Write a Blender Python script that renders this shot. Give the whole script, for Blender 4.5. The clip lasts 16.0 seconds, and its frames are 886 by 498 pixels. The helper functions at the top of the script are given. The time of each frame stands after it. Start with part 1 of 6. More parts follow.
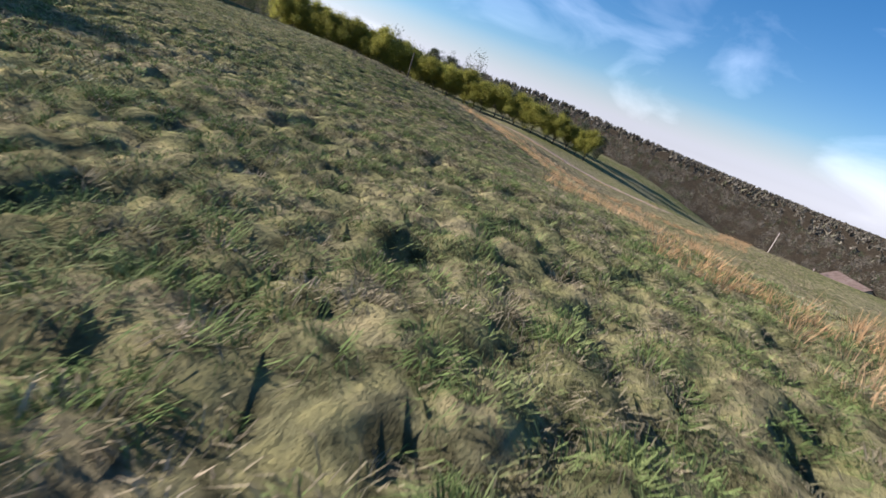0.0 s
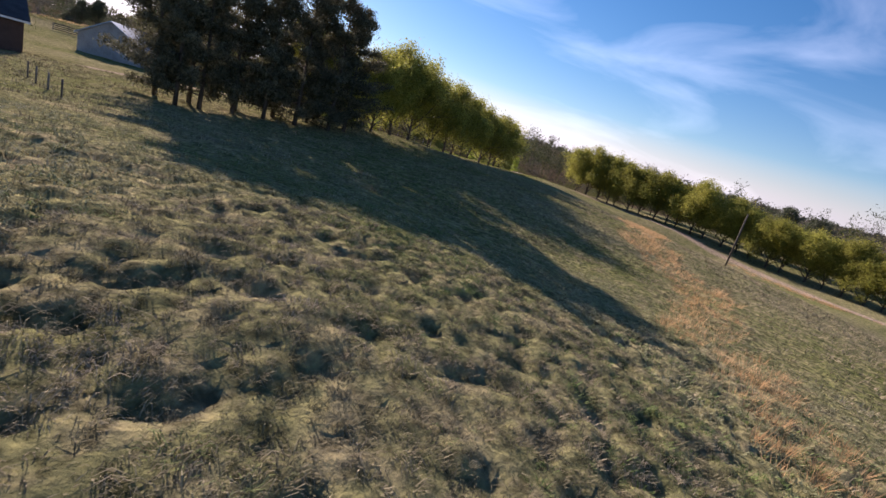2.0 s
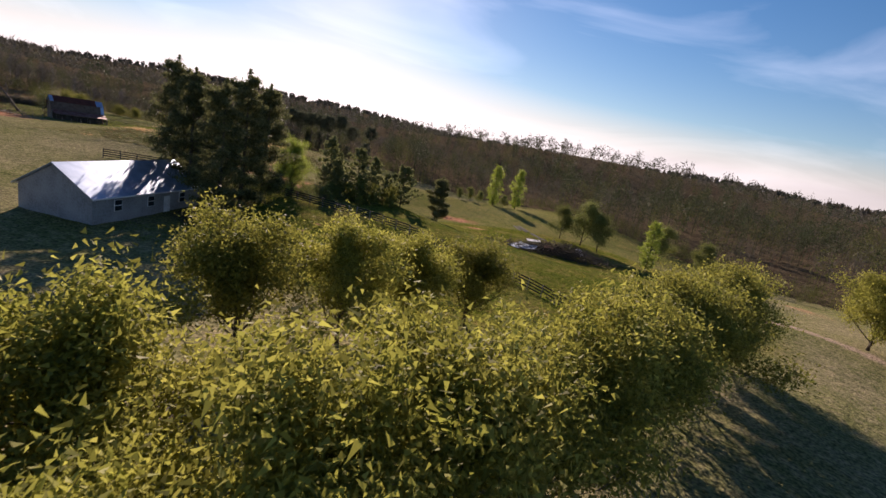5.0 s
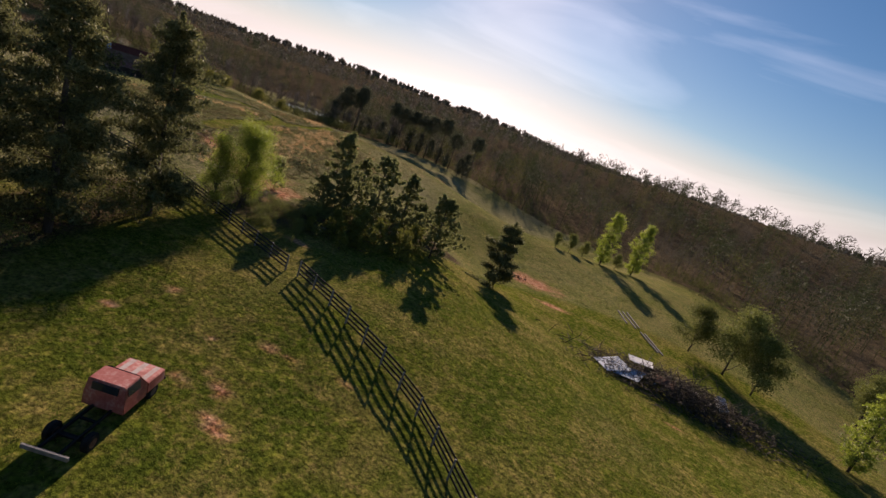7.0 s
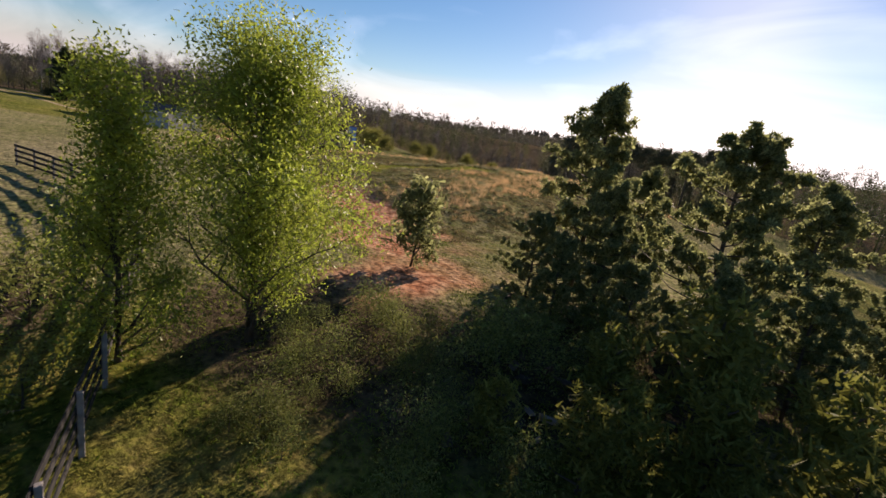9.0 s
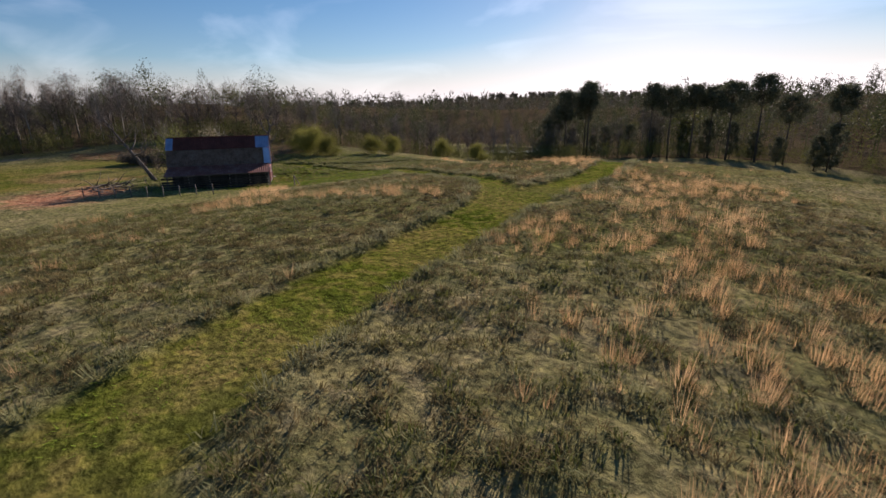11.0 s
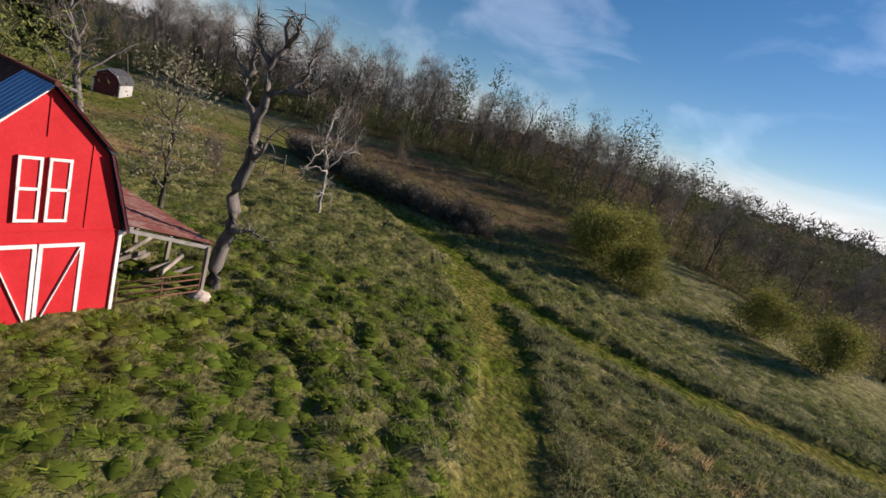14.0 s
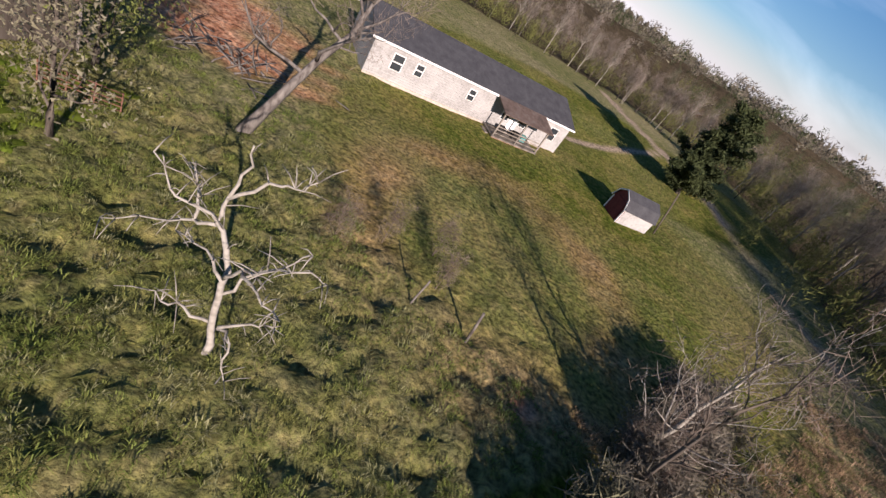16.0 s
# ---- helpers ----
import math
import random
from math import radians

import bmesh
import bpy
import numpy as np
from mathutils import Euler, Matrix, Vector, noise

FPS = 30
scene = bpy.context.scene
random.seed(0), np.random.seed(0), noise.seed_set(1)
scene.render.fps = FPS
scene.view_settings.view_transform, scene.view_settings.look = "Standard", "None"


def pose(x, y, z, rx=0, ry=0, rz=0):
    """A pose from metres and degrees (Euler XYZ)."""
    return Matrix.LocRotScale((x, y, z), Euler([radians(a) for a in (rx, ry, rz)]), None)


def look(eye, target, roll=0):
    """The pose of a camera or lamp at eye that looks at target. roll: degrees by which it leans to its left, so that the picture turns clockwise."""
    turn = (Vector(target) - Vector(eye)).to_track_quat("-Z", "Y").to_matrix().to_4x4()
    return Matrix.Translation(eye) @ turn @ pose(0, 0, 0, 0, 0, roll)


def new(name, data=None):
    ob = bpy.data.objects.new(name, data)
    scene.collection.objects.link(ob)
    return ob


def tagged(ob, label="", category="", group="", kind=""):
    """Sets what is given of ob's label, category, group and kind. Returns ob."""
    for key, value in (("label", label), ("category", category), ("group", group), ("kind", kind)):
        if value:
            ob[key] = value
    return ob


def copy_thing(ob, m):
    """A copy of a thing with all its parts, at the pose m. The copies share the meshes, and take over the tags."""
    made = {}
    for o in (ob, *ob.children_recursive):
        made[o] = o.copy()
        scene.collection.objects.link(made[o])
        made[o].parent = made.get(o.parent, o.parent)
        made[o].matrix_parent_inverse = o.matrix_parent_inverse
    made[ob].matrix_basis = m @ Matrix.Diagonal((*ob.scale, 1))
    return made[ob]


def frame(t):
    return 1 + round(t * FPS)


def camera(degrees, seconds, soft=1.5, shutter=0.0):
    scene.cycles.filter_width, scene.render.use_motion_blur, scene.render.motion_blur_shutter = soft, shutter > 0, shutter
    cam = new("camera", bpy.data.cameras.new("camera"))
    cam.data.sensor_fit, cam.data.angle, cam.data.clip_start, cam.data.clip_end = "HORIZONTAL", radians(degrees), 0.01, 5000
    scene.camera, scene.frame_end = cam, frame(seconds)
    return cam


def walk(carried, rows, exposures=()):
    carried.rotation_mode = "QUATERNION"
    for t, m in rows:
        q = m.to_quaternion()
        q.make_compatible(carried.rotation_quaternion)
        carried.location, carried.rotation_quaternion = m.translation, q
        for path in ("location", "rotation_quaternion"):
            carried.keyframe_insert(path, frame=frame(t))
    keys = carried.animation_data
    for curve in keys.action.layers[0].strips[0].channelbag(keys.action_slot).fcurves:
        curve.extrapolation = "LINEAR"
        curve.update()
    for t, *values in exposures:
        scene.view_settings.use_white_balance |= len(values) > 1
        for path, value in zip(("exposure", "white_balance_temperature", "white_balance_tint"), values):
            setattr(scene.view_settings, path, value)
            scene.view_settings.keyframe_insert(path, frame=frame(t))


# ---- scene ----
cam = camera(87.0, 16.0, shutter=0.03)
PATH = [
    (0, (-40.701, -84.525, 1.101), (-39.052, -83.608, 0.438), 19.5),
    (0.5, (-30.169, -81.256, 1.147), (-28.765, -79.98, 0.511), 19.3),
    (1, (-22.249, -74.774, 1.306), (-21.161, -73.202, 0.718), 17.9),
    (1.5, (-17.268, -69.05, 2.125), (-16.407, -67.321, 1.603), 16.7),
    (2, (-13.565, -65.212, 3.45), (-12.957, -63.368, 2.969), 15.9),
    (2.5, (-10.767, -61.027, 4.892), (-10.469, -59.091, 4.489), 16.1),
    (3, (-8.624, -52.727, 6.719), (-8.474, -50.784, 6.272), 15.6),
    (3.5, (-6.84, -45.809, 8.298), (-6.819, -43.862, 7.844), 13.0),
    (4, (-5.859, -39.367, 10.198), (-5.94, -37.424, 9.734), 11.0),
    (4.2, (-5.588, -36.164, 10.839), (-5.688, -34.22, 10.381), 10.7),
    (6.3, (-0.316, 4.177, 18.876), (-0.418, 6.123, 18.423), 11.0),
    (6.5, (-0.209, 8.219, 18.416), (-0.439, 10.15, 17.945), 13.3),
    (7, (-0.535, 17.521, 16.907), (-1.104, 19.366, 16.382), 20.1),
    (7.5, (-2.955, 26.582, 14.56), (-3.914, 28.227, 13.948), 25.1),
    (8, (-7.675, 35.483, 12.246), (-8.94, 36.885, 11.587), 25.8),
    (8.5, (-14.218, 43.325, 10.272), (-15.62, 44.597, 9.627), 19.6),
    (9, (-22.462, 51.197, 7.503), (-23.87, 52.54, 7.038), 9.0),
    (9.2, (-25.986, 54.221, 6.683), (-27.371, 55.609, 6.286), 4.8),
    (11.3, (-57.367, 79.974, 8.666), (-58.688, 81.368, 8.106), -1.4),
    (11.5, (-60.38, 82.858, 8.154), (-61.738, 84.225, 7.618), 1.4),
    (12, (-67.975, 90.245, 7.432), (-69.443, 91.532, 6.995), 7.8),
    (12.5, (-74.648, 97.174, 7.234), (-76.182, 98.393, 6.831), 9.6),
    (13, (-84.408, 103.473, 6.676), (-86.016, 104.616, 6.346), 8.2),
    (13.5, (-94.198, 110.049, 7.159), (-96.019, 110.782, 6.776), 9.8),
    (14, (-102.49, 115.131, 8.135), (-104.431, 115.236, 7.667), 18.1),
    (14.5, (-110.252, 121.606, 9.131), (-112.037, 120.878, 8.597), 21.8),
    (15, (-120.162, 121.589, 9.416), (-121.511, 120.284, 8.727), 30.2),
    (15.5, (-128.043, 120.408, 11.026), (-128.913, 118.814, 10.19), 36.3),
    (16, (-134.694, 116.906, 13.035), (-135.054, 115.237, 11.993), 35.2),
]
walk(cam, [(t, look(eye, target, roll)) for t, eye, target, roll in PATH],
     [(0.0, 1.22, 5800, 19), (0.5, 0.98, 5950, 20), (1.0, 1.25, 6200, 26), (1.5, 1.32, 6300, 28), (2.0, 1.18, 6350, 29), (3.0, 1.2, 6600, 32), (4.0, 1.2, 6800, 32), (6.0, 0.4, 7000, 26), (7.5, 0.68, 7300, 28), (8.5, 1.0, 7300, 28), (9.2, 0.95, 7100, 26), (11.5, 0.58, 6700, 24), (13.0, 0.4, 6650, 22), (13.5, 0.45, 6600, 21), (14.5, 0.88, 6400, 18), (16.0, 0.88, 6450, 24)])

# ---- light ----
SUN_AZ, SUN_EL = 19.5, 21.0  # degrees to the left of +y, and above the horizon
SUN = Vector((-math.sin(radians(SUN_AZ)) * math.cos(radians(SUN_EL)), math.cos(radians(SUN_AZ)) * math.cos(radians(SUN_EL)), math.sin(radians(SUN_EL))))
world = bpy.data.worlds.new("sky")
scene.world = world
world.use_nodes = True
wt = world.node_tree
sky = wt.nodes.new("ShaderNodeTexSky")
sky.sky_type, sky.sun_disc = "NISHITA", False
sky.sun_elevation, sky.sun_rotation = radians(SUN_EL), radians(-SUN_AZ)
sky.air_density, sky.dust_density, sky.ozone_density = 1.0, 0.13, 2.6
back = wt.nodes["Background"]
back.inputs[1].default_value = 0.057
# thin streaks of high cloud over the whole dome
geo = wt.nodes.new("ShaderNodeTexCoord")
stretch = wt.nodes.new("ShaderNodeMapping")
stretch.inputs["Scale"].default_value = (1.6, 4.2, 9.0)
stretch.inputs["Rotation"].default_value = (0, 0, radians(35))
streak = wt.nodes.new("ShaderNodeTexNoise")
streak.inputs["Scale"].default_value, streak.inputs["Detail"].default_value, streak.inputs["Distortion"].default_value = 1.1, 9, 0.6
thin = wt.nodes.new("ShaderNodeMapRange")
thin.inputs["From Min"].default_value, thin.inputs["From Max"].default_value, thin.inputs["To Max"].default_value = 0.5, 0.8, 0.62
deep = wt.nodes.new("ShaderNodeHueSaturation")
# deep blue away from the sun, whiter haze towards it
parts = wt.nodes.new("ShaderNodeSeparateColor")
ratio = wt.nodes.new("ShaderNodeMath")
ratio.operation = "DIVIDE"
clear = wt.nodes.new("ShaderNodeMapRange")
clear.inputs["From Min"].default_value, clear.inputs["From Max"].default_value = 0.85, 1.7
clear.inputs["To Min"].default_value, clear.inputs["To Max"].default_value = 0.1, 1.32
for a, b in ((sky.outputs[0], parts.inputs[0]), (parts.outputs["Blue"], ratio.inputs[0]), (parts.outputs["Red"], ratio.inputs[1]), (ratio.outputs[0], clear.inputs[0]), (clear.outputs[0], deep.inputs["Saturation"])):
    wt.links.new(a, b)
veil = wt.nodes.new("ShaderNodeMix")
veil.data_type, veil.blend_type = "RGBA", "ADD"
veil.inputs["B"].default_value = (4.5, 4.5, 4.5, 1)
for a, b in ((geo.outputs["Generated"], stretch.inputs[0]), (stretch.outputs[0], streak.inputs["Vector"]), (streak.outputs[0], thin.inputs[0]),
             (thin.outputs[0], veil.inputs["Factor"]), (sky.outputs[0], deep.inputs["Color"]), (deep.outputs[0], veil.inputs["A"]), (veil.outputs["Result"], back.inputs[0])):
    wt.links.new(a, b)
sun = new("sun", bpy.data.lights.new("sun", "SUN"))
sun.data.energy, sun.data.angle, sun.data.color = 5.0, radians(0.6), (1.0, 0.9, 0.76)
sun.matrix_world = SUN.to_track_quat("Z", "Y").to_matrix().to_4x4()
scene.view_settings.exposure = 0.0


# ---- materials ----
def material(name, ramp, scale=3.0, rough=0.9, bump=0.0, bump_scale=None, metal=0.0, detail=6, fine=None, island=0.0, thing=0.0, stretch_z=1.0,
             translucent=0.0, coat=0.0):
    """A surface whose colour runs through ramp with a noise of that scale (1/m); fine: a second, smaller noise; island, thing: how far single
    leaves or single things differ in brightness."""
    m = bpy.data.materials.new(name)
    m.use_nodes = True
    t = m.node_tree
    n, L = t.nodes, t.links.new
    bsdf = n["Principled BSDF"]
    bsdf.inputs["Roughness"].default_value, bsdf.inputs["Metallic"].default_value = rough, metal
    if rough >= 0.6 and not metal:
        bsdf.inputs["Specular IOR Level"].default_value = 0.12
    co = n.new("ShaderNodeTexCoord")
    mp = n.new("ShaderNodeMapping")
    mp.inputs["Scale"].default_value = (1, 1, stretch_z)
    L(co.outputs["Object"], mp.inputs[0])
    no = n.new("ShaderNodeTexNoise")
    no.inputs["Scale"].default_value, no.inputs["Detail"].default_value = scale, detail
    L(mp.outputs[0], no.inputs["Vector"])
    value = no.outputs[0]
    if fine:
        nf = n.new("ShaderNodeTexNoise")
        nf.inputs["Scale"].default_value, nf.inputs["Detail"].default_value = fine, 4
        L(mp.outputs[0], nf.inputs["Vector"])
        mx = n.new("ShaderNodeMix")
        mx.inputs[0].default_value = 0.45
        L(value, mx.inputs[2]), L(nf.outputs[0], mx.inputs[3])
        value = mx.outputs[0]
    cr = n.new("ShaderNodeValToRGB")
    for k, c in enumerate(ramp):
        at = 0.3 + 0.4 * k / max(1, len(ramp) - 1)
        e = cr.color_ramp.elements[k] if k < 2 else cr.color_ramp.elements.new(at)
        e.position, e.color = at, (*c, 1)
    L(value, cr.inputs[0])
    colour = cr.outputs[0]
    for amount, src in ((island, "g"), (thing, "o")):
        if amount:
            info = n.new("ShaderNodeNewGeometry" if src == "g" else "ShaderNodeObjectInfo")
            mr = n.new("ShaderNodeMapRange")
            mr.inputs["To Min"].default_value, mr.inputs["To Max"].default_value = 1 - amount, 1 + amount
            L(info.outputs["Random Per Island" if src == "g" else "Random"], mr.inputs[0])
            sc = n.new("ShaderNodeVectorMath")
            sc.operation = "SCALE"
            L(colour, sc.inputs[0]), L(mr.outputs[0], sc.inputs["Scale"])
            colour = sc.outputs[0]
    L(colour, bsdf.inputs["Base Color"])
    if bump:
        nb = n.new("ShaderNodeTexNoise")
        nb.inputs["Scale"].default_value, nb.inputs["Detail"].default_value = bump_scale or scale * 4, 6
        L(mp.outputs[0], nb.inputs["Vector"])
        bp = n.new("ShaderNodeBump")
        bp.inputs["Strength"].default_value, bp.inputs["Distance"].default_value = 1.0, bump
        L(nb.outputs[0], bp.inputs["Height"]), L(bp.outputs[0], bsdf.inputs["Normal"])
    if translucent:
        tr = n.new("ShaderNodeBsdfTranslucent")
        ms = n.new("ShaderNodeMixShader")
        ms.inputs[0].default_value = translucent
        L(colour, tr.inputs[0]), L(bsdf.outputs[0], ms.inputs[1]), L(tr.outputs[0], ms.inputs[2])
        L(ms.outputs[0], n["Material Output"].inputs[0])
    if coat:
        bsdf.inputs["Coat Weight"].default_value = coat
    return m


BARK = material("bark", [(0.05, 0.04, 0.032), (0.13, 0.11, 0.09)], 6, bump=0.02, stretch_z=0.25)
PALE_BARK = material("pale_bark", [(0.15, 0.135, 0.115), (0.33, 0.305, 0.265), (0.21, 0.19, 0.16)], 3, bump=0.01)
DEAD_BARK = material("dead_bark", [(0.06, 0.05, 0.045), (0.2, 0.18, 0.16)], 5, bump=0.02, stretch_z=0.3)
TWIG = material("twig", [(0.1, 0.075, 0.06), (0.2, 0.16, 0.13)], 0.4, island=0.35)
CEDAR = material("cedar_foliage", [(0.075, 0.074, 0.045), (0.15, 0.142, 0.085)], 0.8, rough=0.7, island=0.5, translucent=0.3)
PINE = material("pine_needles", [(0.15, 0.175, 0.065), (0.3, 0.31, 0.13)], 0.8, rough=0.6, island=0.5, translucent=0.58)
DARK_NEEDLES = material("dark_needles", [(0.032, 0.043, 0.018), (0.07, 0.085, 0.035)], 0.3, rough=0.7, island=0.45, translucent=0.25)
# needles greyed and lightened: haze before the tall pines is in the colour
HAZY_PINE = material("hazy_pine_needles", [(0.06, 0.07, 0.045), (0.125, 0.135, 0.08)], 0.4, rough=0.7, island=0.4, translucent=0.3)
WILLOW = material("willow_leaves", [(0.13, 0.14, 0.03), (0.24, 0.23, 0.055)], 0.5, rough=0.7, island=0.35, thing=0.15, translucent=0.4)
# OLD_WOOD made darker; the gloom below the lean-to roofs is in its colour
DARK_WOOD = material("darkened_weathered_boards", [(0.03, 0.024, 0.02), (0.09, 0.075, 0.062)], 2, bump=0.006, stretch_z=0.15, thing=0.3)
PEAR = material("pear_leaves", [(0.19, 0.2, 0.035), (0.34, 0.32, 0.07)], 0.5, rough=0.6, island=0.45, thing=0.2, translucent=0.5)
LIME = material("young_leaves", [(0.19, 0.26, 0.03), (0.33, 0.38, 0.06)], 0.6, rough=0.5, island=0.4, thing=0.1, translucent=0.55)
OLIVE = material("olive_leaves", [(0.12, 0.145, 0.035), (0.22, 0.235, 0.07)], 0.5, rough=0.7, island=0.4, thing=0.2, translucent=0.35)
BLOSSOM = material("blossom", [(0.2, 0.18, 0.11), (0.34, 0.31, 0.22)], 0.6, island=0.3, translucent=0.45)
WOODS = material("bare_woods", [(0.052, 0.046, 0.036), (0.145, 0.128, 0.1), (0.115, 0.12, 0.06)], 0.045, island=0.45, fine=0.3, translucent=0.15)
WOODS_GREEN = material("budding_woods", [(0.09, 0.095, 0.03), (0.16, 0.165, 0.05)], 0.06, island=0.4, fine=0.6, translucent=0.2)
RED_BUDS = material("red_buds", [(0.14, 0.07, 0.045), (0.22, 0.12, 0.08)], 0.2, island=0.35)
DRY = material("dry_broomsedge", [(0.42, 0.26, 0.12), (0.6, 0.41, 0.22)], 0.4, island=0.35, translucent=0.5)
EVERGREEN = material("evergreen_sprays", [(0.085, 0.1, 0.04), (0.19, 0.19, 0.08)], 0.8, rough=0.6, island=0.5, translucent=0.42)
TUFT = material("rough_grass", [(0.1, 0.097, 0.05), (0.22, 0.187, 0.11), (0.4, 0.325, 0.22)], 0.5, fine=2.2, island=0.5, translucent=0.12)
STRAW = material("meadow_straw", [(0.085, 0.08, 0.03), (0.15, 0.12, 0.052), (0.26, 0.195, 0.095)], 0.25, fine=1.6, island=0.45, translucent=0.4)
TUFT_GREEN = material("green_tussock", [(0.11, 0.155, 0.03), (0.18, 0.215, 0.055), (0.29, 0.26, 0.1)], 0.2, fine=1.2, island=0.4, translucent=0.45)
PASTURE_GREEN = material("green_pasture_grass", [(0.085, 0.13, 0.035), (0.145, 0.19, 0.06), (0.25, 0.25, 0.11)], 0.4, fine=1.6, island=0.45, translucent=0.12)
PALE_PASTURE = material("pale_pasture_grass", [(0.16, 0.175, 0.075), (0.26, 0.26, 0.135), (0.4, 0.36, 0.22)], 0.5, fine=2.0, island=0.4, translucent=0.2)
FRESH = material("fresh_mown_grass", [(0.08, 0.128, 0.014), (0.145, 0.195, 0.024), (0.235, 0.24, 0.042)], 0.3, fine=1.4, island=0.35, translucent=0.45)
PATH_GREEN = material("bright_path_grass", [(0.125, 0.22, 0.02), (0.2, 0.285, 0.03), (0.29, 0.31, 0.055)], 0.3, fine=1.4, island=0.35, translucent=0.5)
YARD_DRY = material("yellowing_lawn", [(0.11, 0.12, 0.02), (0.19, 0.185, 0.036), (0.28, 0.235, 0.068)], 0.3, fine=1.4, island=0.35, translucent=0.4)
RUSSET = material("russet_grass", [(0.15, 0.115, 0.055), (0.3, 0.205, 0.12), (0.42, 0.3, 0.19)], 0.3, fine=1.5, island=0.4, translucent=0.35)
SAGE = material("sage_grass", [(0.14, 0.155, 0.06), (0.23, 0.23, 0.11), (0.33, 0.31, 0.17)], 0.2, fine=1.2, island=0.45, translucent=0.4)
MEADOW_GREEN = material("meadow_green", [(0.075, 0.095, 0.022), (0.13, 0.138, 0.038), (0.22, 0.19, 0.075)], 0.2, fine=1.2, island=0.45, translucent=0.4)
RED_PAINT = material("red_barn_paint", [(0.42, 0.018, 0.022), (0.55, 0.03, 0.035)], 1.2, rough=0.6, bump=0.004, bump_scale=20, fine=9)
WHITE_PAINT = material("white_paint", [(0.62, 0.61, 0.58), (0.82, 0.81, 0.79)], 3, rough=0.6)
RUST = material("rusted_roof_sheet", [(0.1, 0.03, 0.022), (0.2, 0.065, 0.045), (0.3, 0.22, 0.19)], 0.9, rough=0.55, fine=5, bump=0.004, metal=0.3)
DARK_RUST = material("dark_rusted_roof_sheet", [(0.055, 0.02, 0.017), (0.13, 0.046, 0.036)], 0.9, rough=0.75, fine=5)
GREY_SHEET = material("weathered_grey_sheet", [(0.05, 0.04, 0.034), (0.12, 0.085, 0.068), (0.15, 0.13, 0.115)], 1.2, rough=0.7, fine=4)
# galvanised metal; the blue of the reflected sky is put into the base colour
GALV = material("sky_tinted_galvanised", [(0.22, 0.3, 0.42), (0.34, 0.44, 0.58)], 1.0, rough=0.35, metal=0.7)
OLD_WOOD = material("weathered_boards", [(0.1, 0.085, 0.07), (0.26, 0.23, 0.2)], 2, bump=0.006, stretch_z=0.15, thing=0.25)
DARK_BOARD = material("dark_fence_board", [(0.02, 0.02, 0.019), (0.05, 0.048, 0.045)], 3, thing=0.2)
GREY_POST = material("grey_post", [(0.16, 0.15, 0.14), (0.3, 0.28, 0.26)], 4, bump=0.005)
SIDING = material("white_siding", [(0.2, 0.19, 0.18), (0.34, 0.33, 0.32), (0.42, 0.41, 0.4)], 0.6, rough=0.6, fine=5)
SHINGLE = material("dark_shingles", [(0.035, 0.035, 0.04), (0.075, 0.075, 0.08)], 1.5, fine=12, bump=0.006)
BRICK = material("brown_brick", [(0.07, 0.045, 0.038), (0.13, 0.085, 0.07)], 2, fine=14, bump=0.004)
DARK_RED = material("dark_red_boards", [(0.1, 0.022, 0.022), (0.18, 0.045, 0.04)], 2, rough=0.6, fine=9)
GLASS = material("window_glass", [(0.02, 0.025, 0.03), (0.04, 0.045, 0.05)], 1, rough=0.08)
TRUCK_RED = material("faded_red_paint", [(0.26, 0.045, 0.035), (0.4, 0.11, 0.09), (0.52, 0.36, 0.32)], 1.3, rough=0.5, fine=6)
BLEACHED = material("bleached_paint", [(0.34, 0.2, 0.18), (0.42, 0.33, 0.31), (0.46, 0.42, 0.42)], 1.5, rough=0.6, fine=5)
BLACK = material("dark_rubber_and_iron", [(0.012, 0.012, 0.012), (0.03, 0.028, 0.026)], 5)
TEAL = material("faded_teal_paint", [(0.06, 0.2, 0.19), (0.12, 0.3, 0.28)], 3, rough=0.5)
TAN = material("tan_canopy", [(0.45, 0.36, 0.27), (0.6, 0.52, 0.42)], 2)
TARP = material("pale_blue_tarp", [(0.3, 0.36, 0.44), (0.5, 0.57, 0.65)], 2.5, rough=0.4, bump=0.05, bump_scale=3)
IRON = material("rusty_iron", [(0.1, 0.045, 0.03), (0.2, 0.1, 0.07)], 6, rough=0.7)
CONCRETE = material("pale_stone", [(0.36, 0.29, 0.24), (0.5, 0.43, 0.37)], 3, bump=0.01)
PLYWOOD = material("brown_plywood", [(0.22, 0.11, 0.07), (0.3, 0.17, 0.11)], 3)

# ---- terrain ----
SPOTS = [(-40, -84, -0.6), (-17, -53, 0.8), (3, -49, -1.55), (-2, -27, 0.3), (-7, -13.5, 1.6), (6, 1, 0.3), (17, 16, -0.6), (38, 42, -1.4), (56, 24, -3),
         (50, -10, -5.3), (45, -70, -8), (75, -98, -15), (2, -93, -5), (14, -80, -5.5), (-17, 29, -0.9), (-22, 49, 0.4), (-2, 37, -1.0), (-36, 52, 0.3), (-38, 64, 1.6), (-10, 100, -6), (8, 84, -5.2), (26, 80, -5.6),
         (41, 59, -4.2), (58, 100, -8.5), (-22, 180, -10.5), (-62, 82, 3.5), (-71, 101, 3.75), (-76, 118, 3.5), (-92, 113, 2.2), (-113, 106, 0.2), (-133, 108, 0.1),
         (-122, 130, 0.0), (-148, 78, 0.4), (-168, 40, 2.3), (-155, 110, -0.2), (-98, 160, -4), (-150, 195, -7), (-172, 232, -6.5)]
SX, SY, SZ = (np.array(v, float) for v in zip(*SPOTS))


